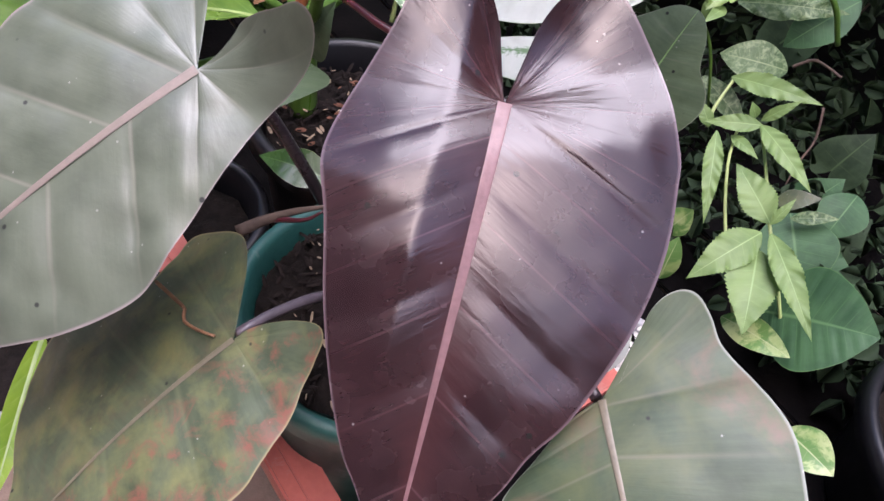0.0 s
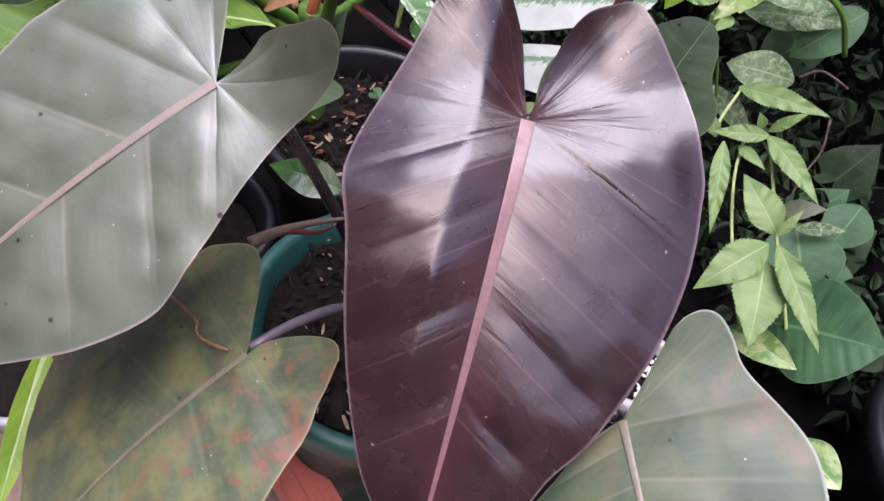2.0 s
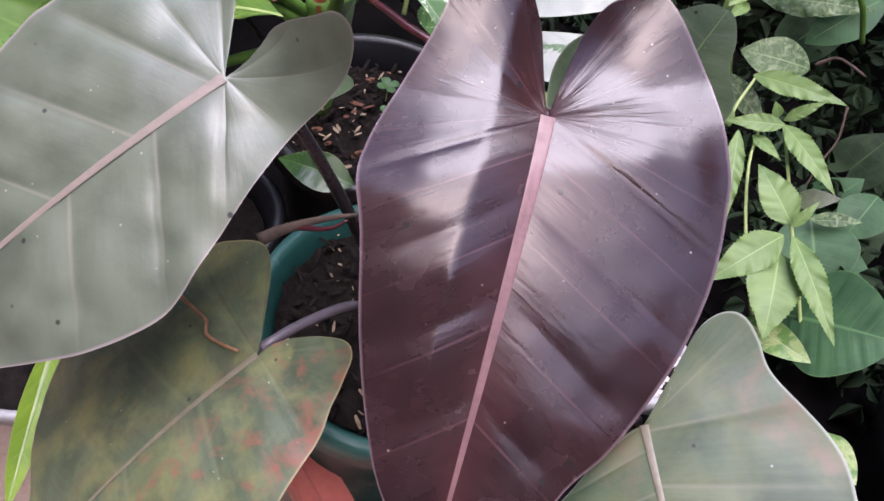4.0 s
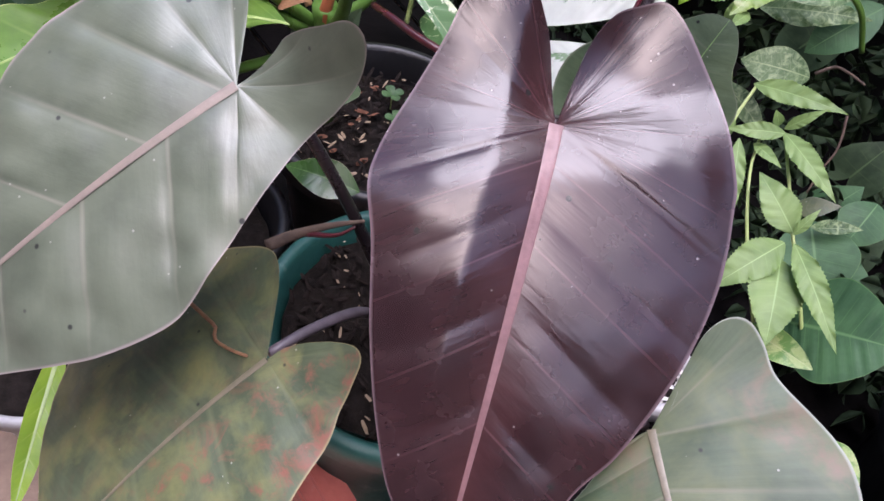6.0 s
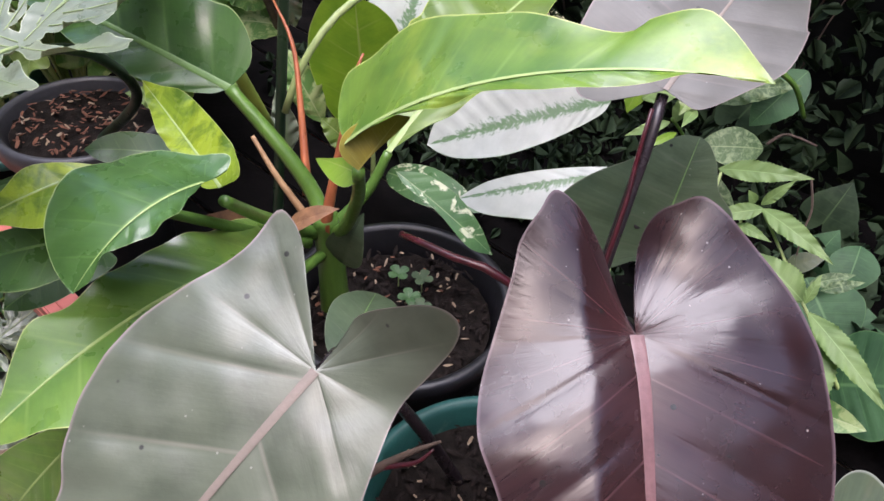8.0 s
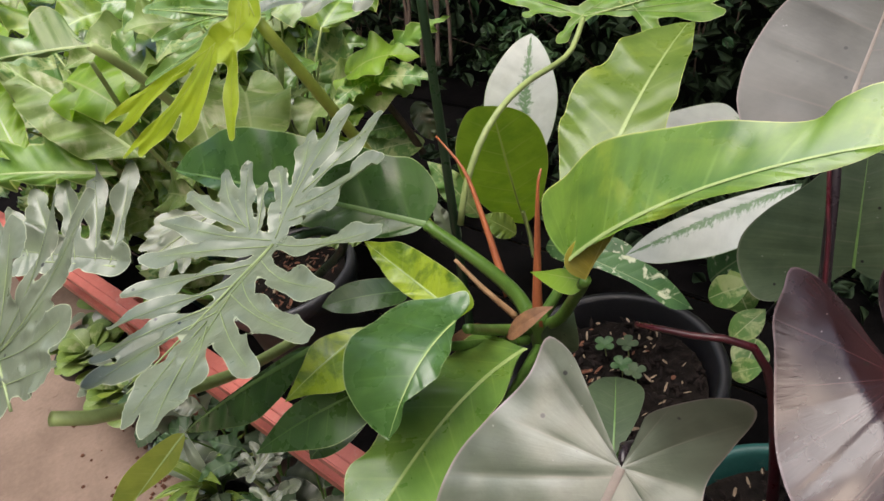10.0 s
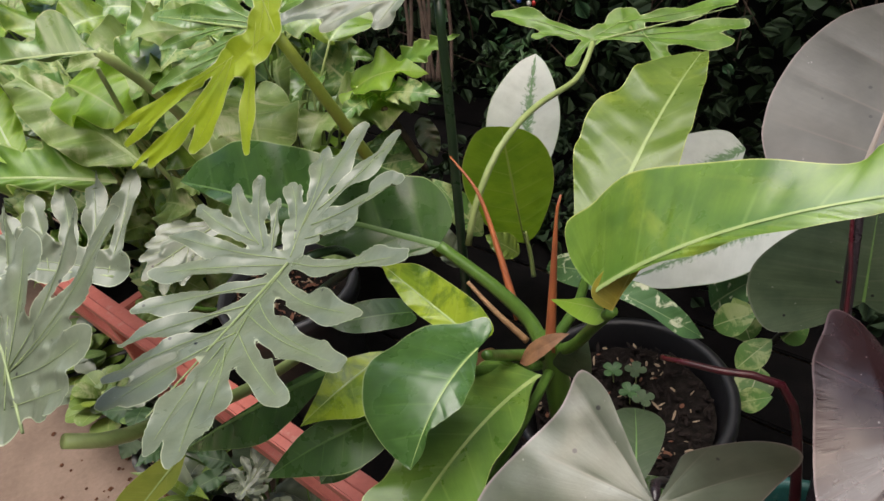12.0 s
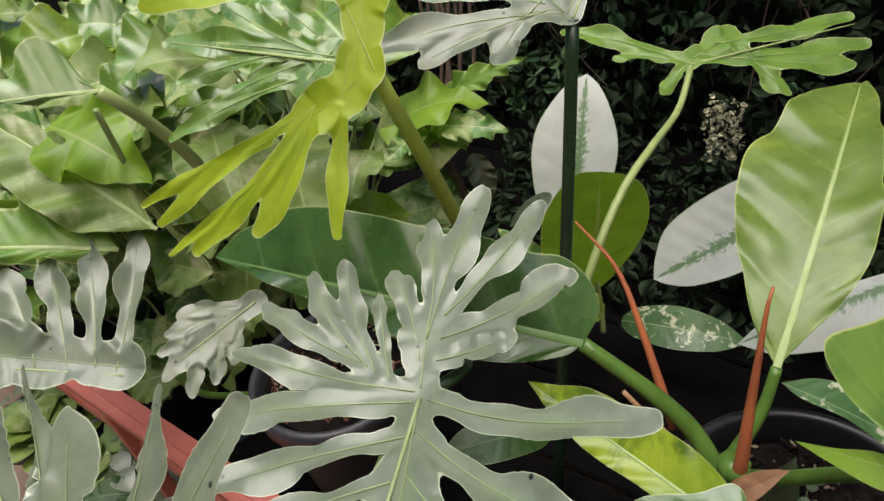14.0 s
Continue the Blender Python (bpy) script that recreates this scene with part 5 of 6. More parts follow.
leaf(spoonplant, (0.051, 0.948, 0.403), (0.015, 0.830, 0.680), 0.4, (-0.240, -0.810, 0.530), material=M_LIME_LEAF, rib=M_PALE_RIB, rib_size=0.004, arch=0.03, fold=0.03, rumple=0.008, fine=1.2, label="round lime green leaf lit from behind",
     left=((0.000, 0.000), (0.132, 0.079), (0.468, 0.163), (0.690, 0.187), (0.867, 0.159), (0.972, 0.089), (1.000, 0.000)),
     right=((0.000, 0.000), (0.073, 0.073), (0.282, 0.163), (0.573, 0.213), (0.787, 0.200), (0.951, 0.135), (1.009, 0.078), (1.000, 0.000)))
leaf(aglaonema, (0.090, 1.074, 0.411), (0.175, 1.169, 0.612), 0.4, (-0.280, -0.650, 0.700), material=M_WHITE_LEAF, arch=0.05, fold=0.06, label="white leaf feathered green along the middle",
     left=((0.000, 0.000), (0.162, 0.145), (0.383, 0.220), (0.594, 0.226), (0.798, 0.159), (0.934, 0.078), (1.000, 0.000)),
     right=((0.000, 0.000), (0.134, 0.210), (0.383, 0.291), (0.597, 0.294), (0.760, 0.234), (0.924, 0.120), (1.000, 0.000)))
leaf(aglaonema, (0.390, 0.886, 0.497), (0.124, 0.902, 0.430), 0.4, (-0.350, -0.700, 0.620), material=M_WHITE_LEAF, arch=0.06, fold=0.04, veins=14, relief=0.006, label="white leaf feathered green along the middle",
     left=((0.000, 0.000), (0.056, 0.140), (0.289, 0.219), (0.492, 0.242), (0.697, 0.231), (0.848, 0.187), (0.946, 0.089), (1.000, 0.000)),
     right=((0.000, 0.000), (0.073, 0.058), (0.258, 0.111), (0.437, 0.143), (0.642, 0.154), (0.844, 0.116), (0.944, 0.061), (1.000, 0.000)))
leaf(aglaonema, (0.351, 0.700, 0.510), (0.128, 0.738, 0.458), 0.4, (-0.320, -0.540, 0.780), material=M_WHITE_LEAF, arch=0.05, fold=0.04, label="white leaf feathered green along the middle",
     left=((0.000, 0.000), (0.188, 0.043), (0.391, 0.065), (0.601, 0.074), (0.823, 0.060), (1.000, 0.000)),
     right=((0.000, 0.000), (0.119, 0.099), (0.359, 0.192), (0.539, 0.201), (0.707, 0.164), (0.874, 0.107), (1.000, 0.000)))
leaf(aglaonema, (0.019, 0.565, 0.635), (0.100, 0.511, 0.574), 0.4, (-0.150, -0.610, 0.780), material=M_SPECKLED, arch=0.08, fold=0.1, label="green leaf speckled white",
     left=((0.000, 0.000), (0.139, 0.044), (0.437, 0.043), (0.795, 0.086), (1.000, 0.000)),
     right=((0.000, 0.000), (0.196, 0.124), (0.474, 0.154), (0.761, 0.099), (1.000, 0.000)))
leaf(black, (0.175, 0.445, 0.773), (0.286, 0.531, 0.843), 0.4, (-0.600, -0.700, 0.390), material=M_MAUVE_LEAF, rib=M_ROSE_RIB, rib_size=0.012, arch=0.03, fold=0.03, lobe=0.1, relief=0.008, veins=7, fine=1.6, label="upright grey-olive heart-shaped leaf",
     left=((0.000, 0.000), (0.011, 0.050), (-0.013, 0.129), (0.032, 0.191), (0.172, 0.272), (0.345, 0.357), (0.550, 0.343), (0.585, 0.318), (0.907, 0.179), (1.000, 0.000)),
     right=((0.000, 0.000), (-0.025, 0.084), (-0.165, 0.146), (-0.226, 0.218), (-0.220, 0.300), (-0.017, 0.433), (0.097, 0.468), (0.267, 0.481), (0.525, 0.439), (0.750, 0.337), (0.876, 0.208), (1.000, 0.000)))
stalk(black, [(0.177, 0.449, 0.767), (0.167, 0.433, 0.746), (0.158, 0.421, 0.719), (0.110, 0.360, 0.600), (0.070, 0.325, 0.490)], 0.004, 0.005, M_BLACK_STALK)
stalk(black, [(0.165, 0.438, 0.764), (0.157, 0.425, 0.734), (0.147, 0.407, 0.701), (0.100, 0.345, 0.570), (0.070, 0.320, 0.490)], 0.0022, 0.006, M_MAROON_STALK, name="leaf_sheath", flat=0.6)
stalk(black, [(-0.007, 0.390, 0.717), (0.018, 0.362, 0.721), (0.052, 0.340, 0.708), (0.055, 0.322, 0.620), (0.055, 0.320, 0.490)], 0.002, 0.005, M_MAROON_STALK, name="leaf_sheath")
UPPER_LOBES = ((0.01, -0.03, 0.28, -0.69, 0.063, 0.06), (0.15, -0.03, 0.59, -0.60, 0.058, 0.05), (0.31, -0.03, 0.77, -0.54, 0.052, 0.05), (0.41, -0.04, 0.86, -0.67, 0.055, 0.03), (0.53, -0.07, 0.98, -0.52, 0.046, 0.02), (0.63, -0.08, 1.00, -0.26, 0.051, -0.02), (0.70, -0.10, 1.18, -0.28, 0.058, 0.03), (0.59, -0.05, 1.12, -0.13, 0.057, 0.03), (0.01, 0.02, 0.07, 0.62, 0.075, 0.02), (0.16, 0.01, 0.33, 0.53, 0.065, 0.04), (0.33, 0.01, 0.54, 0.44, 0.061, 0.06), (0.47, -0.01, 0.75, 0.36, 0.060, 0.06), (0.53, -0.06, 0.89, 0.22, 0.088, 0.06))
LOWER_LOBES = ((-0.03, 0.02, -0.20, 0.66, 0.051, -0.03), (-0.15, 0.22, -0.42, 0.63, 0.046, -0.04), (-0.13, 0.19, -0.54, 0.47, 0.044, -0.05), (-0.11, 0.16, -0.59, 0.34, 0.043, -0.04), (-0.08, 0.11, -0.43, 0.19, 0.024, 0.00), (-0.04, 0.00, -0.31, -0.01, 0.081, 0.00), (-0.22, -0.01, -0.82, -0.20, 0.074, -0.03), (-0.14, 0.01, -0.52, 0.14, 0.044, 0.04), (-0.24, -0.01, -0.73, 0.01, 0.049, 0.04), (-0.30, -0.07, -0.67, -0.42, 0.062, 0.03), (-0.21, -0.06, -0.32, -0.50, 0.075, 0.04), (-0.13, -0.05, -0.15, -0.30, 0.054, 0.03), (-0.00, -0.00, 0.58, -0.05, 0.090, 0.00), (0.41, -0.04, 0.86, -0.16, 0.085, 0.00))
lobed_leaf(cutleaf, (-0.242, 0.570, 0.755), (-0.321, 0.400, 0.755), (-0.230, -0.140, 0.960),
           UPPER_LOBES + LOWER_LOBES, M_GREY_CUT, M_GREY_RIB, bowl=0.2, wave=0.022, droop=0.0, rib_size=0.008, cells=170, cup=0.10, fall=0.0, melt=0.12, label="matt grey-green deeply cut leaf")
stalk(cutleaf, [(-0.240, 0.574, 0.751), (-0.205, 0.600, 0.735), (-0.205, 0.700, 0.640), (-0.290, 0.830, 0.510)], 0.004, 0.006, M_DARK_STALK)
lobed_leaf(yellowcut, (-0.198, 0.720, 0.892), (-0.207, 0.792, 0.978), (-0.280, -0.220, 0.930),
           ((0.05, -0.04, 0.69, 0.21, 0.152, 0.00), (0.57, -0.03, 1.04, -1.13, 0.107, 0.05), (0.34, 0.05, -0.10, -0.23, 0.114, 0.00), (0.17, -0.11, -0.74, -0.60, 0.058, 0.02), (0.02, -0.10, -0.06, -0.50, 0.134, 0.00), (0.03, -0.39, -0.52, -1.05, 0.080, -0.05), (-0.01, -0.46, -0.46, -1.48, 0.066, -0.04), (-0.20, -0.80, -0.40, -1.67, 0.031, -0.02), (0.00, -0.40, -0.20, -1.64, 0.058, 0.03), (-0.06, -0.77, -0.05, -1.70, 0.038, 0.03)), M_YELLOW_LEAF, M_YELLOW_STALK, wave=0.02, rib_size=0.007, cells=170, notch=0.10, melt=0.15, fall=0.0, cup=0.15, label="bright yellow-green hanging cut leaf")
stalk(yellowcut, [(-0.197, 0.722, 0.888), (-0.168, 0.758, 0.782), (-0.137, 0.800, 0.663), (-0.095, 0.854, 0.507)], 0.0055, 0.008, M_YELLOW_STALK)
stalk(lowstar, [(-0.044, 0.750, 0.877), (-0.054, 0.747, 0.783), (-0.070, 0.743, 0.643), (-0.087, 0.739, 0.494), (-0.106, 0.734, 0.325)], 0.005, 0.0065, M_DARK_STALK)
lobed_leaf(lowstar, (-0.044, 0.750, 0.877), (0.038, 0.818, 0.929), (-0.020, -0.590, 0.800),
           ((0.01, -0.07, -0.70, -1.13, 0.096, 0.04), (-0.02, -0.17, -0.61, -0.73, 0.080, 0.03), (0.03, -0.11, -0.10, -0.32, 0.080, 0.00), (0.03, -0.19, -0.20, -1.16, 0.080, 0.03), (0.02, -0.06, 0.39, -0.83, 0.113, 0.00), (0.05, -0.22, -0.44, -0.33, 0.078, 0.03), (0.02, -0.04, 0.81, -0.03, 0.113, 0.00)), M_GREY_CUT, M_GREY_RIB, wave=0.03, label="grey-green cut leaf on a tall stalk")
stalk(star, [(0.175, 0.917, 0.713), (0.136, 0.879, 0.690), (0.057, 0.804, 0.708), (0.012, 0.772, 0.702), (-0.022, 0.748, 0.684), (-0.052, 0.731, 0.647), (-0.071, 0.725, 0.602)], 0.0036, 0.004, M_PALE_STALK)
leaf(philo2, (0.242, 0.483, 0.586), (0.281, 0.530, 0.675), 0.4, (-0.500, -0.510, 0.700), material=M_DUSK_LEAF, rib=M_DULL_RIB, rib_size=0.012, arch=0.05, fold=0.06, lobe=0.1, relief=0.01, label="grey-green heart-shaped leaf",
     left=((0.000, 0.000), (-0.071, 0.138), (-0.026, 0.319), (0.286, 0.481), (0.481, 0.458), (0.635, 0.290), (0.825, 0.200), (0.958, 0.092), (1.000, 0.000)),
     right=((0.000, 0.000), (-0.262, 0.308), (-0.370, 0.684), (-0.115, 0.888), (0.173, 0.894), (0.431, 0.715), (0.689, 0.411), (0.947, 0.169), (1.000, 0.000)))
lobed_leaf(cutleaf, (-0.398, 0.421, 0.796), (-0.445, 0.620, 0.871), (-0.420, -0.500, 0.750),
           ((0.24, -0.07, 0.95, 0.04, 0.069, 0.02), (0.37, -0.09, 0.71, -0.09, 0.091, 0.00), (0.18, -0.03, 0.73, 0.16, 0.024, 0.04), (0.23, -0.03, 0.58, -0.03, 0.058, 0.03), (0.18, -0.03, 0.55, 0.21, 0.073, 0.03), (0.21, -0.00, 0.46, 0.43, 0.028, 0.08), (0.20, 0.00, 0.32, 0.56, 0.048, 0.06), (0.18, 0.00, 0.08, 0.32, 0.056, 0.05), (0.20, 0.02, 0.20, 0.28, 0.046, 0.03), (0.28, -0.09, 0.78, -0.29, 0.086, -0.04), (0.26, -0.10, 0.54, -0.40, 0.074, 0.00), (0.11, -0.05, 0.25, 0.01, 0.129, 0.00), (0.14, -0.09, 0.28, -0.27, 0.079, 0.00), (0.10, -0.02, 0.00, 0.20, 0.060, 0.00)), M_GREY_CUT, M_GREY_RIB, bowl=0.04, wave=0.018, droop=0.0, rib_size=0.005, cells=170, cup=0.08, fall=0.0, melt=0.12, notch=0.16, label="pale grey-green cut leaf")
lobed_leaf(cutleaf, (-0.484, 0.825, 0.638), (-0.647, 0.893, 0.672), (0.290, -0.620, 0.730),
           ((0.01, 0.05, 0.99, 0.07, 0.166, 0.00), (0.05, 0.01, 0.13, 0.79, 0.070, 0.03), (0.16, 0.01, 0.41, 0.74, 0.071, 0.03), (0.31, 0.01, 0.62, 0.64, 0.073, 0.03), (0.48, 0.01, 0.81, 0.52, 0.072, 0.03), (0.67, 0.02, 0.96, 0.36, 0.058, 0.03)), M_GREY_CUT, M_GREY_RIB, wave=0.03, rib_size=0.010, cup=0.25, fall=0.0, notch=0.16, label="grey-white cut leaf with upright lobes")
lobed_leaf(cutleaf, (-0.350, 0.844, 0.656), (-0.434, 0.811, 0.643), (0.100, -0.640, 0.760),
           ((-0.00, -0.00, 0.98, -0.02, 0.168, 0.00), (0.16, 0.08, 0.66, 0.38, 0.086, 0.03), (0.31, 0.07, 0.87, 0.29, 0.079, 0.03), (0.49, 0.04, 1.03, 0.17, 0.078, 0.03), (0.59, 0.00, 1.15, -0.05, 0.076, 0.03), (0.23, -0.03, 0.55, -0.36, 0.074, 0.00), (0.46, -0.02, 0.80, -0.40, 0.074, 0.00), (0.68, -0.01, 1.06, -0.35, 0.074, 0.00)), M_GREY_CUT, M_GREY_RIB, wave=0.02, fall=0.0, label="small grey-green cut leaf")
leaf(wavyplant, (-0.423, 0.939, 0.712), (-0.584, 1.095, 0.845), 0.4, (0.160, -0.660, 0.730), material=M_QUILT, rib=M_PALE_RIB, rib_size=0.01, arch=0.06, fold=0.1, relief=0.02, veins=7, wave=0.03, waves=4, fine=1.4, rumple=0.02, label="large pale green leaf with wavy margins",
     left=((0.000, 0.000), (0.180, 0.080), (0.329, 0.087), (0.513, 0.092), (0.714, 0.068), (0.891, 0.036), (1.000, 0.000)),
     right=((0.000, 0.000), (0.100, 0.090), (0.244, 0.181), (0.469, 0.186), (0.710, 0.132), (1.000, 0.000)))
leaf(wavyplant, (-0.467, 0.944, 0.701), (-0.716, 1.027, 0.735), 0.4, (0.180, -0.580, 0.790), material=M_GREEN_CUT, rib=M_PALE_RIB, rib_size=0.01, arch=0.06, fold=0.1, relief=0.012, wave=0.05, waves=5, fine=1.3, label="green leaf with wavy margins",
     left=((0.000, 0.000), (0.130, 0.136), (0.321, 0.175), (0.516, 0.160), (0.725, 0.129), (1.000, 0.000)),
     right=((0.000, 0.000), (0.102, 0.049), (0.327, 0.063), (0.570, 0.067), (1.000, 0.000)))
leaf(wavyplant, (-0.583, 0.988, 0.736), (-0.635, 1.134, 0.820), 0.4, (0.310, -0.700, 0.650), material=M_LIME_LEAF, rib=M_PALE_RIB, rib_size=0.012, arch=0.05, fold=0.1, wave=0.03, fine=0.9, label="lime green leaf",
     left=((0.000, 0.000), (0.162, 0.107), (0.531, 0.147), (0.880, 0.115), (1.000, 0.000)),
     right=((0.000, 0.000), (0.196, 0.154), (0.537, 0.166), (0.853, 0.108), (1.000, 0.000)))
leaf(wavyplant, (-0.406, 0.924, 0.866), (-0.555, 0.939, 0.884), 0.4, (0.170, -0.760, 0.630), material=M_MID_GREEN, rib=M_PALE_RIB, rib_size=0.012, arch=0.04, fold=0.05, wave=0.03, waves=3, relief=0.012, fine=1.3, label="large glossy green lobed leaf",
     left=((0.000, 0.000), (0.108, 0.081), (0.166, 0.258), (0.286, 0.337), (0.383, 0.277), (0.444, 0.146), (0.628, 0.162), (0.810, 0.223), (0.890, 0.089), (1.000, 0.000)),
     right=((0.000, 0.000), (0.186, 0.025), (0.417, 0.037), (0.687, 0.022), (0.899, 0.031), (1.000, 0.000)))
stalk(wavyplant, [(-0.406, 0.924, 0.866), (-0.386, 0.947, 0.820), (-0.368, 0.975, 0.760), (-0.350, 1.005, 0.679), (-0.250, 1.020, 0.500)], 0.006, 0.008, M_PALE_STALK)
stalk(wavyplant, [(-0.423, 0.950, 0.842), (-0.430, 0.979, 0.771), (-0.438, 1.018, 0.693), (-0.370, 1.020, 0.450)], 0.003, 0.004, M_PALE_STALK)
lobed_leaf(wavyplant, (-0.205, 0.880, 0.846), (-0.344, 0.990, 0.870), (-0.060, -0.700, 0.710),
           ((0.01, 0.03, 1.00, -0.00, 0.068, 0.02), (0.07, 0.02, 0.73, 0.24, 0.064, -0.03), (0.18, -0.02, 0.61, -0.30, 0.046, 0.04), (0.19, -0.11, 0.80, -0.51, 0.046, 0.04), (0.17, 0.14, 0.53, 0.35, 0.071, 0.00), (0.05, 0.06, 0.15, -0.14, 0.098, 0.00), (0.32, 0.01, 0.85, -0.21, 0.043, 0.03)), M_MID_GREEN, M_PALE_RIB, wave=0.025, cup=0.08, fall=0.0, label="green lobed leaf")
leaf(herb, (0.431, 0.669, 0.529), (0.505, 0.601, 0.557), 0.13, (-0.410, -0.610, 0.680), "lance", M_HERB, fold=0.12, arch=0.08, wave=0.015, teeth=0.10, fine=0.9, relief=0.012)
leaf(herb, (0.453, 0.605, 0.522), (0.477, 0.598, 0.561), 0.15, (-0.440, -0.560, 0.700), "lance", M_HERB, fold=0.12, arch=0.08, wave=0.015, teeth=0.10, fine=0.9, relief=0.012)
leaf(herb, (0.456, 0.601, 0.519), (0.398, 0.616, 0.501), 0.17, (-0.450, -0.560, 0.700), "lance", M_HERB, fold=0.12, arch=0.08, wave=0.015, teeth=0.10, fine=0.9, relief=0.012)
leaf(herb, (0.454, 0.602, 0.519), (0.485, 0.508, 0.514), 0.13, (-0.440, -0.560, 0.700), "lance", M_HERB, fold=0.12, arch=0.08, wave=0.015, teeth=0.10, fine=0.9, relief=0.012)
leaf(herb, (0.431, 0.604, 0.497), (0.449, 0.563, 0.502), 0.16, (-0.420, -0.560, 0.720), "lance", M_HERB, fold=0.12, arch=0.08, wave=0.015, teeth=0.10, fine=0.9, relief=0.012)
leaf(herb, (0.412, 0.605, 0.500), (0.403, 0.513, 0.441), 0.10, (-0.410, -0.560, 0.720), "lance", M_HERB, fold=0.12, arch=0.08, wave=0.015, teeth=0.10, fine=0.9, relief=0.012)
leaf(herb, (0.459, 0.495, 0.474), (0.426, 0.560, 0.495), 0.26, (-0.460, -0.470, 0.750), "lance", M_HERB, fold=0.12, arch=0.08, wave=0.015, teeth=0.10, fine=0.9, relief=0.012)
leaf(herb, (0.453, 0.489, 0.479), (0.469, 0.502, 0.509), 0.16, (-0.460, -0.470, 0.750), "lance", M_HERB, fold=0.12, arch=0.08, wave=0.015, teeth=0.10, fine=0.9, relief=0.012)
leaf(herb, (0.448, 0.485, 0.470), (0.376, 0.447, 0.424), 0.23, (-0.460, -0.460, 0.760), "lance", M_HERB, fold=0.12, arch=0.08, wave=0.015, teeth=0.10, fine=0.9, relief=0.012)
leaf(herb, (0.447, 0.472, 0.457), (0.421, 0.382, 0.425), 0.29, (-0.450, -0.450, 0.770), "lance", M_HERB, fold=0.12, arch=0.08, wave=0.015, teeth=0.10, fine=0.9, relief=0.012)
leaf(herb, (0.452, 0.479, 0.477), (0.471, 0.362, 0.456), 0.12, (-0.460, -0.460, 0.760), "lance", M_HERB, fold=0.12, arch=0.08, wave=0.015, teeth=0.10, fine=0.9, relief=0.012)
leaf(herb, (0.457, 0.472, 0.467), (0.468, 0.409, 0.456), 0.16, (-0.460, -0.450, 0.760), "lance", M_HERB, fold=0.12, arch=0.08, wave=0.015, teeth=0.10, fine=0.9, relief=0.012)
leaf(herb, (0.448, 0.609, 0.522), (0.436, 0.615, 0.538), 0.30, (-0.440, -0.560, 0.700), "lance", M_HERB, fold=0.12, arch=0.08, wave=0.015, teeth=0.10, fine=0.9, relief=0.012)
leaf(herb, (0.409, 0.617, 0.494), (0.394, 0.640, 0.512), 0.25, (-0.400, -0.570, 0.720), "lance", M_HERB, fold=0.12, arch=0.08, wave=0.015, teeth=0.10, fine=0.9, relief=0.012)
leaf(herb, (0.486, 0.506, 0.477), (0.527, 0.496, 0.494), 0.16, (-0.480, -0.470, 0.740), "lance", M_FAINT, fold=0.12, arch=0.08, wave=0.015, teeth=0.10, fine=0.9, relief=0.012)
stalk(herb, [(0.455, 0.604, 0.518), (0.462, 0.561, 0.494), (0.459, 0.492, 0.471), (0.482, 0.459, 0.430), (0.516, 0.405, 0.360)], 0.0017, 0.0022, M_PALE_STALK, name="stem")
stalk(herb, [(0.435, 0.605, 0.502), (0.429, 0.572, 0.476), (0.429, 0.505, 0.439), (0.460, 0.449, 0.372)], 0.0017, 0.0022, M_PALE_STALK, name="stem")
stalk(herb, [(0.434, 0.666, 0.528), (0.414, 0.637, 0.506), (0.409, 0.621, 0.490)], 0.0017, 0.0022, M_PALE_STALK, name="stem")
stalk(climber, [(0.524, 0.712, 0.529), (0.539, 0.709, 0.544), (0.546, 0.693, 0.550), (0.557, 0.670, 0.552)], 0.0022, 0.0014, M_TWIG, name="stem")
stalk(climber, [(0.534, 0.634, 0.533), (0.535, 0.612, 0.503), (0.526, 0.599, 0.478), (0.520, 0.585, 0.453)], 0.0016, 0.001, M_TWIG, name="stem")
leaf(calathea, (0.521, 0.711, 0.523), (0.441, 0.735, 0.516), 0.30, (-0.460, -0.600, 0.660), "oval", M_FAINT, fold=0.05)
leaf(calathea, (0.463, 0.799, 0.552), (0.582, 0.759, 0.583), 0.15, (-0.400, -0.660, 0.630), "lance", M_FAINT, wave=0.02, fold=0.1)
leaf(climber, (0.423, 0.747, 0.605), (0.381, 0.709, 0.581), 0.31, (-0.400, -0.680, 0.620), "heart", M_QUILT, fold=0.15, wave=0.04)
leaf(climber, (0.408, 0.720, 0.583), (0.379, 0.694, 0.574), 0.19, (-0.390, -0.660, 0.640), "lance", M_HERB, fold=0.2)
leaf(climber, (0.380, 0.700, 0.563), (0.335, 0.691, 0.550), 0.11, (-0.370, -0.650, 0.660), "lance", M_LIME_LEAF, fold=0.2)
leaf(backplant, (0.598, 0.778, 0.593), (0.532, 0.764, 0.523), 0.29, (-0.500, -0.630, 0.600), "oval", M_DEEP_GREEN, fold=0.1)
leaf(backplant, (0.639, 0.607, 0.434), (0.606, 0.567, 0.392), 0.44, (-0.520, -0.480, 0.710), "oval", M_DEEP_GREEN, fold=0.08)
leaf(backplant, (0.544, 0.568, 0.416), (0.592, 0.556, 0.438), 0.16, (-0.470, -0.470, 0.750), "lance", M_FAINT, fold=0.1)
leaf(ribbed, (0.592, 0.429, 0.258), (0.636, 0.587, 0.373), 0.26, (-0.470, -0.320, 0.820), "oval", M_DEEP_GREEN, relief=0.014, veins=12)
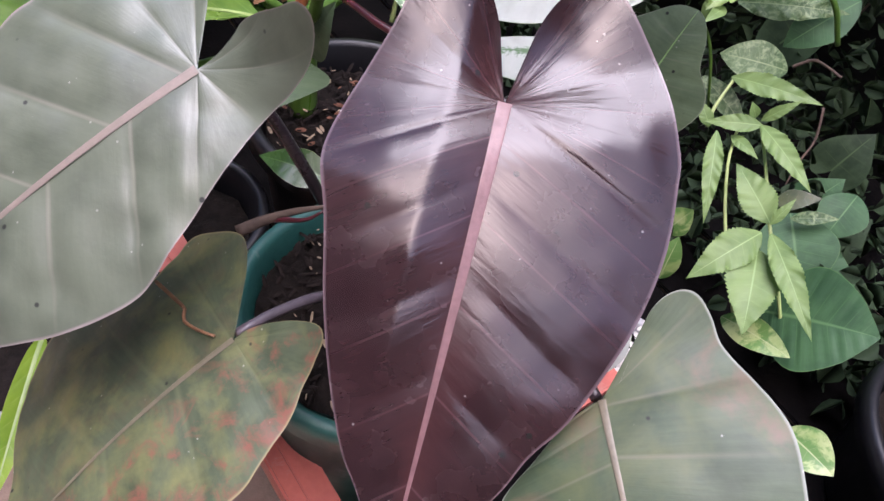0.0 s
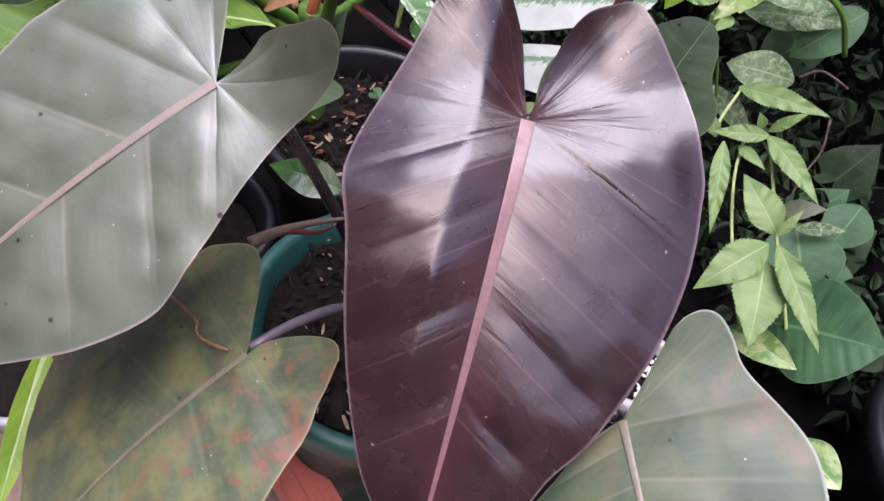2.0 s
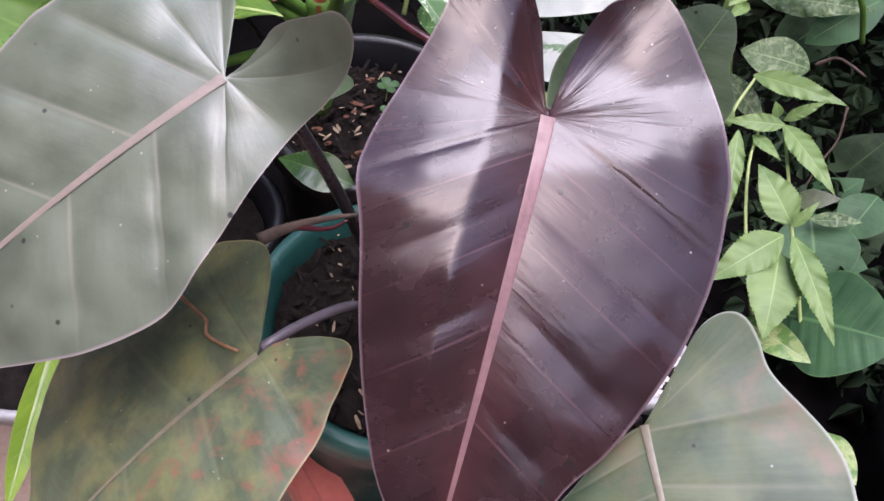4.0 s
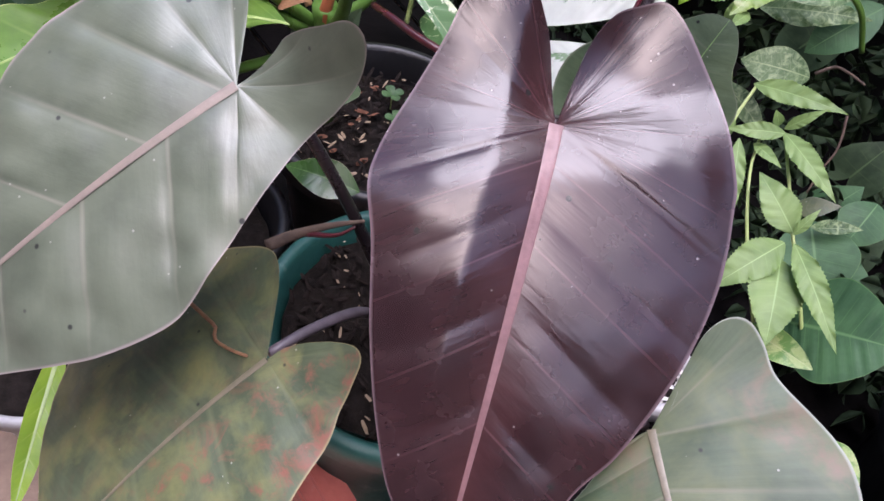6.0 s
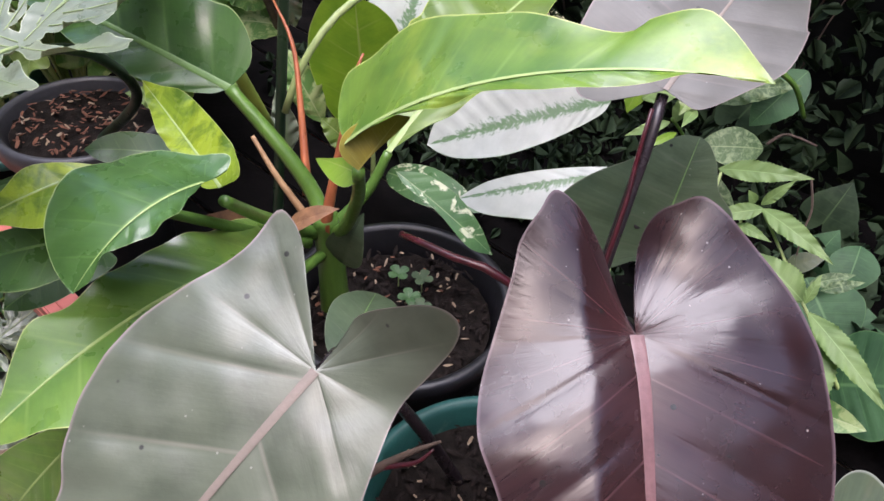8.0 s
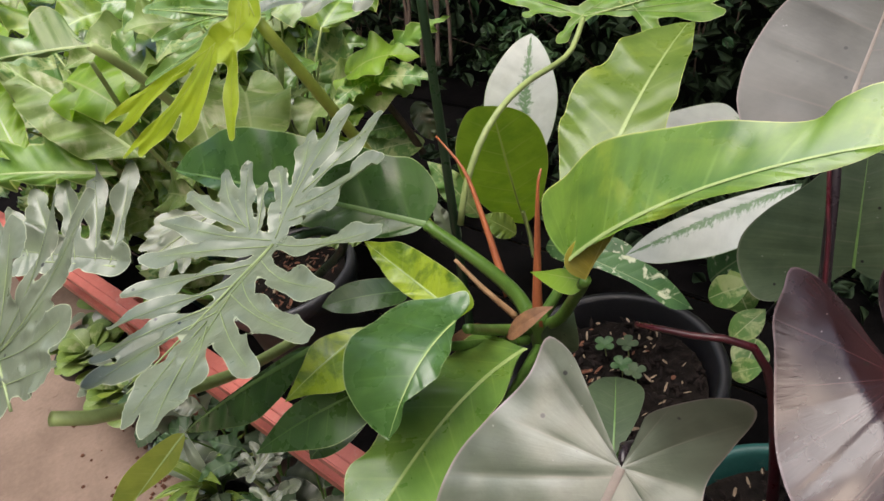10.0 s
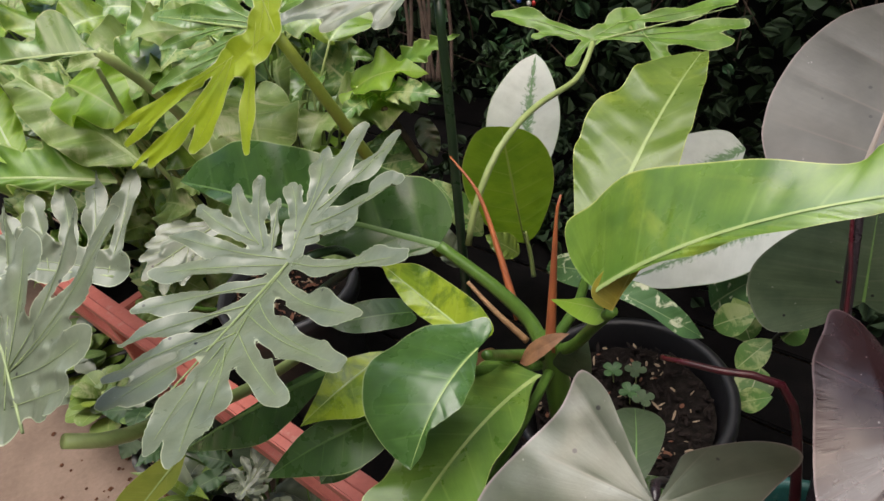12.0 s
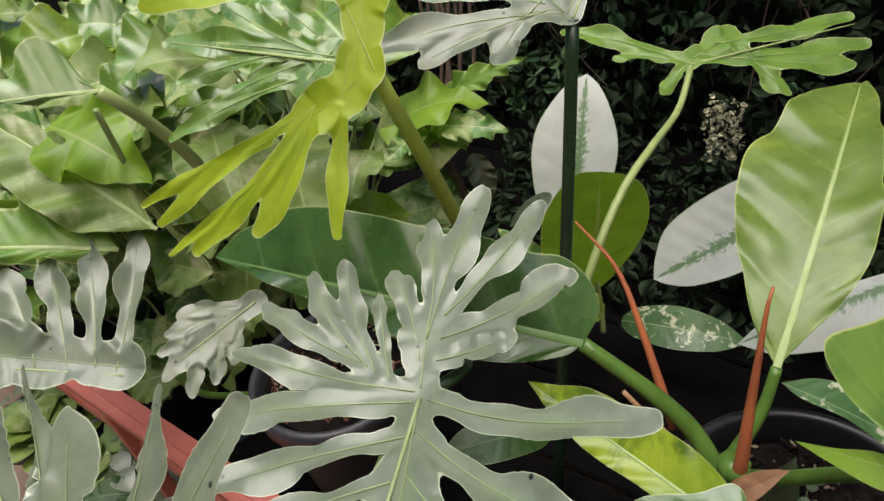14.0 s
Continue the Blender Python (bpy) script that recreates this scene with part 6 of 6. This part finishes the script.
lobed_leaf(fern_pot, (-0.474, 0.663, 0.210), (-0.448, 0.739, 0.232), (0.220, -0.380, 0.900),
           ((0.00, 0.00, 1.00, 0.00, 0.105, 0.05), (0.18, -0.03, 0.21, -0.71, 0.081, 0.12), (0.39, -0.06, 0.58, -0.76, 0.080, 0.12), (0.62, -0.05, 0.82, -0.69, 0.081, 0.10), (0.85, -0.01, 1.11, -0.42, 0.072, 0.05), (0.94, 0.03, 1.24, 0.40, 0.113, -0.12), (0.69, 0.00, 0.86, 0.50, 0.078, -0.12), (0.43, -0.02, 0.57, 0.41, 0.077, -0.10)), M_GREY_CUT, M_GREY_RIB, wave=0.03, rib_size=0.010, fall=0.05, cup=0.2, melt=0.1, label="pale grey-green leaf with curled narrow lobes")
lobed_leaf(fern_pot, (-0.404, 0.638, 0.206), (-0.409, 0.701, 0.227), (0.180, -0.380, 0.910),
           ((-0.01, 0.00, 0.99, -0.01, 0.112, 0.00), (0.23, 0.00, 0.44, -0.47, 0.089, 0.10), (0.50, -0.00, 0.84, -0.49, 0.089, 0.12), (0.77, -0.01, 1.16, -0.36, 0.090, 0.10), (0.87, -0.01, 0.99, 0.45, 0.126, -0.12), (0.54, 0.03, 0.61, 0.56, 0.110, -0.12), (0.22, 0.03, 0.16, 0.52, 0.104, -0.10)), M_GREY_CUT, M_GREY_RIB, wave=0.03, rib_size=0.010, fall=0.05, cup=0.2, melt=0.1, label="pale grey-green leaf with curled narrow lobes")
lobed_leaf(fern_pot, (-0.479, 0.773, 0.246), (-0.422, 0.820, 0.265), (0.220, -0.450, 0.870),
           ((0.01, -0.00, 1.00, 0.00, 0.113, 0.00), (0.13, -0.01, 0.30, -0.42, 0.072, 0.10), (0.32, -0.02, 0.57, -0.42, 0.073, 0.10), (0.53, -0.01, 0.80, -0.34, 0.074, 0.10), (0.12, 0.03, 0.38, 0.33, 0.076, 0.10), (0.38, 0.01, 0.62, 0.29, 0.077, 0.10), (0.62, 0.01, 0.84, 0.24, 0.078, 0.10)), M_GREY_CUT, M_GREY_RIB, wave=0.03, rib_size=0.010, fall=0.05, cup=0.2, melt=0.1, label="grey-green lobed leaf")
stalk(fern_pot, [(-0.474, 0.663, 0.210), (-0.477, 0.731, 0.185), (-0.480, 0.800, 0.090)], 0.0022, 0.003, M_PALE_STALK)
stalk(fern_pot, [(-0.404, 0.638, 0.206), (-0.442, 0.719, 0.183), (-0.480, 0.800, 0.090)], 0.0022, 0.003, M_PALE_STALK)
stalk(fern_pot, [(-0.479, 0.773, 0.246), (-0.479, 0.787, 0.203), (-0.480, 0.800, 0.090)], 0.0022, 0.003, M_PALE_STALK)
pipe = thing('pipe_end', (-0.33, 0.80, 0.42), 'short teal plastic pipe end lying on the red rail', 'pipe')
stalk(pipe, [(-0.450, 0.880, 0.452), (-0.426, 0.885, 0.451), (-0.402, 0.890, 0.451)], 0.009, 0.009, M_TEAL_POT, name='pipe', steps=6)
# ---- plants on the ground beside the bench ----
gp = thing("potted_plant", (-0.675, 1.06, 0.0), "small dusty pot with a young plant on the ground", "potted plant")
pot(gp, (-0.675, 1.06), 0.11, 0.11, 0.066, 0.048, M_SMALL_POT)
litter(gp, (-0.675, 1.06), 0.085, 0.05, 120, 0.003, M_PALE_CHIP, "gravel", 8, 1.2)
rng = random.Random(21)
for k in range(5):
    a = 1.3 * k
    leaf(gp, (-0.67 + 0.01 * math.cos(a), 1.06 + 0.01 * math.sin(a), 0.10), (-0.655 + 0.07 * math.cos(a), 1.07 + 0.07 * math.sin(a), 0.17 + 0.02 * (k % 2)), 0.34, (0, -0.3, 1), "heart", M_GREY_CUT, fine=0.6)
spider = thing("spider_plant", (-0.60, 0.885, 0.0), "spider plant with pale narrow leaves in a small pot", "potted plant")
pot(spider, (-0.60, 0.885), 0.10, 0.10, 0.060, 0.045, M_SMALL_POT)
for k in range(22):
    a, up = 6.283 * k / 22 + rng.uniform(-0.2, 0.2), rng.uniform(0.03, 0.13)
    r = rng.uniform(0.07, 0.13)
    leaf(spider, (-0.60 + 0.008 * math.cos(a), 0.885 + 0.008 * math.sin(a), 0.095), (-0.60 + r * math.cos(a), 0.885 + r * math.sin(a), 0.08 + up), 0.07, (0, 0, 1), "strap", M_PALE_GREEN if k % 3 else M_GREY_CUT, arch=0.25, fold=0.4, fine=0.5)
for n_, (x, y, r) in enumerate(((-0.80, 1.28, 0.085), (-0.72, 1.18, 0.07), (-0.93, 1.42, 0.08))):
    suc = thing("succulent_pot", (x, y, 0.0), "grey-green succulents crowded in a black pot on the ground", "potted plant", "succulent pots")
    pot(suc, (x, y), 0.12, 0.12, r, r * 0.75, M_BLACK_POT)
    for k in range(26):
        a, q = 2.4 * k, r * math.sqrt(k / 26)
        c = Vector((x + q * math.cos(a), y + q * math.sin(a), 0.115 + rng.uniform(0, 0.05)))
        b_ = rng.uniform(0, 6.28)
        leaf(suc, c, c + Vector((math.cos(b_), math.sin(b_), rng.uniform(0.1, 0.6))) * rng.uniform(0.03, 0.05), 0.42, (0, 0, 1), "spoon", M_GREY_CUT if k % 3 else M_HERB, fine=0.35)

for n_, (x, y, h0) in enumerate(((-0.50, 0.88, 0.10), (-0.57, 0.99, 0.08), (-0.41, 0.73, 0.08), (-0.66, 1.13, 0.06))):
    low = thing("foliage_plant", (x, y, 0.0), "low grey-green plant growing under the bench rail", "plant", "low plants under the rail")
    for k in range(14):
        a, r = 2.4 * k, 0.012 + 0.06 * math.sqrt(k / 14)
        c = Vector((x + r * math.cos(a), y + r * math.sin(a), h0 + rng.uniform(0.0, 0.14)))
        e = c + Vector((math.cos(a + rng.uniform(-0.6, 0.6)), math.sin(a + rng.uniform(-0.6, 0.6)), rng.uniform(-0.3, 0.4))).normalized() * rng.uniform(0.05, 0.09)
        leaf(low, c, e, rng.uniform(0.26, 0.40), (rng.uniform(-0.3, 0.3), rng.uniform(-0.6, 0.0), 0.9), rng.choice(("oval", "heart", "lance")), (M_DUSK_LEAF, M_HERB_DIM, M_GREY_CUT)[(k + n_) % 3], fine=0.6, wave=0.04, arch=0.12, relief=0.012)
        stalk(low, [c, c * 0.6 + Vector((x, y, h0 * 0.5)) * 0.4, Vector((x, y, 0.0))], 0.0015, 0.0022, M_STALK, steps=6)
for n_, (x, y) in enumerate(((-0.80, 1.20), (-0.90, 1.36))):
    tuft = thing("succulent_plant", (x, y, 0.0), "pale green fleshy plant standing among the pots", "plant", "fleshy plants on the ground")
    for k in range(18):
        a = 2.4 * k
        c = Vector((x + 0.015 * math.cos(a), y + 0.015 * math.sin(a), 0.10 + 0.003 * k))
        e = c + Vector((math.cos(a), math.sin(a), 0.15 + 0.05 * k)).normalized() * (0.085 - 0.002 * k)
        leaf(tuft, c, e, 0.42, (0, 0, 1), "spoon", M_QUILT if k % 3 else M_PALE_GREEN, fine=0.6, arch=0.14, fold=0.15)
    stalk(tuft, [(x, y, 0.0), (x + 0.004, y, 0.08), (x, y, 0.16)], 0.008, 0.005, M_PALE_STALK, name="stem", steps=6)

palepot = thing("plant_pot", (-0.33, 0.42, 0.0), "pale grey plastic pot standing on the ground", "pot")
pot(palepot, (-0.34, 0.43), 0.16, 0.16, 0.085, 0.065, M_PALE_POT)
pebblepot = thing("pebble_pot", (0.313, 0.370, 0.32), "small pale pot filled with white pebbles on the bench", "pot")
pot(pebblepot, (0.313, 0.370), 0.389, 0.070, 0.045, 0.036, M_PALE_POT, soil_drop=0.012)
litter(pebblepot, (0.313, 0.370), 0.381, 0.038, 160, 0.0035, M_WHITE_PEBBLE, "gravel", 12, 1.2)
# ---- pots standing at the back of the bench ----
tealpot = thing("potted_plant", (-0.505, 1.17, 0.32), "teal plastic pot of soil at the back of the bench", "potted plant")
pot(tealpot, (-0.505, 1.17), 0.45, 0.13, 0.072, 0.055, M_TEAL_POT)
litter(tealpot, (-0.505, 1.17), 0.425, 0.06, 80, 0.003, M_BARK, "bark_mulch", 9)
sidepot = thing("plant_pot", (0.64, 0.25, 0.32), "black plastic pot standing on the bench", "pot")
pot(sidepot, (0.64, 0.25), 0.45, 0.13, 0.13, 0.10, M_BLACK_POT)
midpot = thing("plant_pot", (-0.115, 0.43, 0.32), "black plastic pot squeezed between the others", "pot")
pot(midpot, (-0.13, 0.415), 0.47, 0.14, 0.07, 0.055, M_BLACK_POT)
stick = thing("dry_stalk", (-0.05, 0.36, 0.52), "dry broken brown leaf stalk lying over the pots", "dry stalk")
strip = thing("strap_leaf_plant", (-0.20, 0.26, 0.32), "narrow yellow-green leaf hanging at the bench's edge", "plant")

leaf(midpot, (0.001, 0.374, 0.574), (-0.056, 0.394, 0.570), 0.24, (0.000, -0.530, 0.850), "lance", M_DARK_GREEN, fold=0.12, arch=0.12)
leaf(strip, (-0.213, 0.303, 0.424), (-0.210, 0.179, 0.398), 0.08, (0.260, -0.330, 0.910), "strap", M_LIME_LEAF, rib=M_PALE_RIB, rib_size=0.015, arch=0.08, fold=0.25)
stalk(stick, [(-0.052, 0.296, 0.598), (-0.037, 0.301, 0.606), (-0.017, 0.302, 0.618), (0.005, 0.301, 0.629)], 0.0042, 0.001, M_TWIG, name="stalk", flat=0.5)
stalk(stick, [(-0.030, 0.302, 0.608), (-0.011, 0.296, 0.618), (-0.000, 0.298, 0.626)], 0.0022, 0.0008, M_MAROON_STALK, name="stalk")

# ---- foliage crowding the back of the bench ----
rng = random.Random(5)
mixes = (M_QUILT, M_CREAM_VAR, M_GREEN_LEAF, M_QUILT, M_LIME_LEAF, M_MID_GREEN)
for n_ in range(8):
    s0, o0 = (1.05 + 0.22 * n_, 0.46 + 0.10 * (n_ % 3)) if n_ < 5 else (1.12 + 0.2 * (n_ - 5), 0.30 + 0.05 * (n_ % 2))
    bush = thing("foliage_plant", spot(s0, o0, 0.33), "bushy plant with pale green and cream mottled leaves", "plant", "bushy mottled plants")
    for k in range(22):
        a = rng.uniform(0, 6.283)
        h = rng.uniform(0.14, 0.50)
        c = spot(s0 + 0.15 * math.cos(a) * rng.random() ** 0.5, o0 + 0.15 * math.sin(a) * rng.random() ** 0.5, 0.33 + h)
        b_ = rng.uniform(0, 6.283)
        size = rng.uniform(0.08, 0.17)
        e = c + Vector((math.cos(b_), math.sin(b_), rng.uniform(-0.5, 0.5))).normalized() * size
        leaf(bush, c, e, rng.uniform(0.28, 0.42), (rng.uniform(-0.5, 0.3), rng.uniform(-0.9, -0.1), 0.8), rng.choice(("heart", "lance", "oval")), mixes[(k + n_) % 6], fine=0.9, wave=0.08, waves=3, arch=0.14, relief=0.02, fold=rng.uniform(0.1, 0.4))
        stalk(bush, [c, c * 0.6 + spot(s0, o0, 0.33 + h * 0.5) * 0.4, spot(s0, o0, 0.335)], 0.0018, 0.0026, M_PALE_STALK, steps=6)

for n_ in range(5):
    s0, o0 = 1.18 + 0.17 * n_, 0.24 + 0.07 * (n_ % 2)
    bush = thing("foliage_plant", spot(s0, o0, 0.33), "low plant with pale mottled leaves along the bench rail", "plant", "low mottled plants")
    for k in range(16):
        a, r, h = rng.uniform(0, 6.283), rng.uniform(0.01, 0.09), rng.uniform(0.04, 0.24)
        c = spot(s0 + r * math.cos(a), o0 + 0.7 * r * math.sin(a), 0.33 + h)
        b_ = rng.uniform(0, 6.283)
        e = c + Vector((math.cos(b_), math.sin(b_), rng.uniform(-0.4, 0.3))).normalized() * rng.uniform(0.06, 0.11)
        leaf(bush, c, e, rng.uniform(0.28, 0.40), (rng.uniform(-0.5, 0.2), rng.uniform(-0.8, -0.1), 0.8), rng.choice(("heart", "oval")), (M_QUILT, M_GREEN_CUT, M_CREAM_VAR)[k % 3], fine=0.7, wave=0.08, waves=4, arch=0.14, relief=0.02, fold=rng.uniform(0.1, 0.4))
        stalk(bush, [c, c * 0.6 + spot(s0, o0, 0.33 + h * 0.5) * 0.4, spot(s0, o0, 0.325)], 0.0018, 0.0026, M_PALE_STALK, steps=6)

# leaf masses whose dark green deepens the shade behind and between the pots
leaf_mass("undergrowth", 2400, (-0.5, 0.66, 0.325), (1.1, 1.05, 0.39), 0.026, M_HEDGE_SHADED, "low undergrowth between the pots, coloured dark for shade", 34, "undergrowth")
leaf_mass("hedge", 6500, (-0.8, 1.12, 0.25), (2.8, 1.35, 1.5), 0.036, M_HEDGE_SHADED, "leafy hedge against the net, its shade put into the dark green", 31)
leaf_mass("hedge", 2200, (-0.8, 0.98, 0.3), (2.6, 1.2, 0.80), 0.030, M_HEDGE_SHADED, "undergrowth behind the pots, coloured dark for shade", 32)
leaf_mass("hedge", 700, (0.6, 1.05, 0.5), (2.0, 1.25, 1.2), 0.035, M_DEEP_GREEN, "small round green leaves among dark twigs", 33)
twigs = bmesh.new()
rng = random.Random(44)
for _ in range(170):
    s, o, z = rng.uniform(0.3, 1.7), rng.uniform(1.08, 1.30), rng.uniform(0.35, 1.1)
    p = spot(s, o, z)
    d = Vector((rng.uniform(-0.5, 0.5), rng.uniform(-0.3, 0.3), rng.uniform(0.2, 1.0))).normalized()
    tube(twigs, [p, p + d * 0.1 + Vector((rng.uniform(-0.02, 0.02), 0, 0)), p + d * rng.uniform(0.15, 0.35)], 0.002, 0.0008, 5, 5)
tagged(part("dry_twigs", twigs, M_TWIG), "tangle of dry brown twigs in the hedge", "twigs", kind="stuff")
for k in range(5):
    bead = bmesh.new()
    bmesh.ops.create_icosphere(bead, subdivisions=2, radius=0.0042)
    bmesh.ops.scale(bead, vec=(1, 1, 1.3), verts=bead.verts)
    c = Vector((0.202, 1.320, 0.655)) + k * Vector((0.0080, -0.0040, -0.0013)) + Vector((0, 0, 0.008 * math.sin(k * 1.9)))
    bmesh.ops.translate(bead, vec=c, verts=bead.verts)
    tagged(part("bead", bead, (M_BLUE, M_BLUE, M_WHITE_PEBBLE, M_RED_BEAD)[k % 4]), "small coloured plastic bead hanging in the hedge", "bead", "beads in the hedge")

# crumbs of soil on the concrete
crumbs = bmesh.new()
rng = random.Random(77)
for _ in range(420):
    s, o = rng.gauss(1.05, 0.25), rng.gauss(0.02, 0.08)
    r = rng.uniform(0.002, 0.007)
    c = spot(s, o, r * 0.4)
    v = [crumbs.verts.new(c + Vector((x, y, z)) * r) for x, y, z in ((1, 0.1, 0), (0.2, 1, 0.1), (-1, 0, 0), (0, -0.9, 0), (0.1, 0, 0.9), (0, 0.1, -0.5))]
    for k in range(4):
        crumbs.faces.new((v[k], v[(k + 1) % 4], v[4]))
        crumbs.faces.new((v[(k + 1) % 4], v[k], v[5]))
tagged(part("soil_crumbs", crumbs, M_CRUMB, smooth=False), "red-brown soil crumbs scattered on the concrete", "soil", kind="stuff")
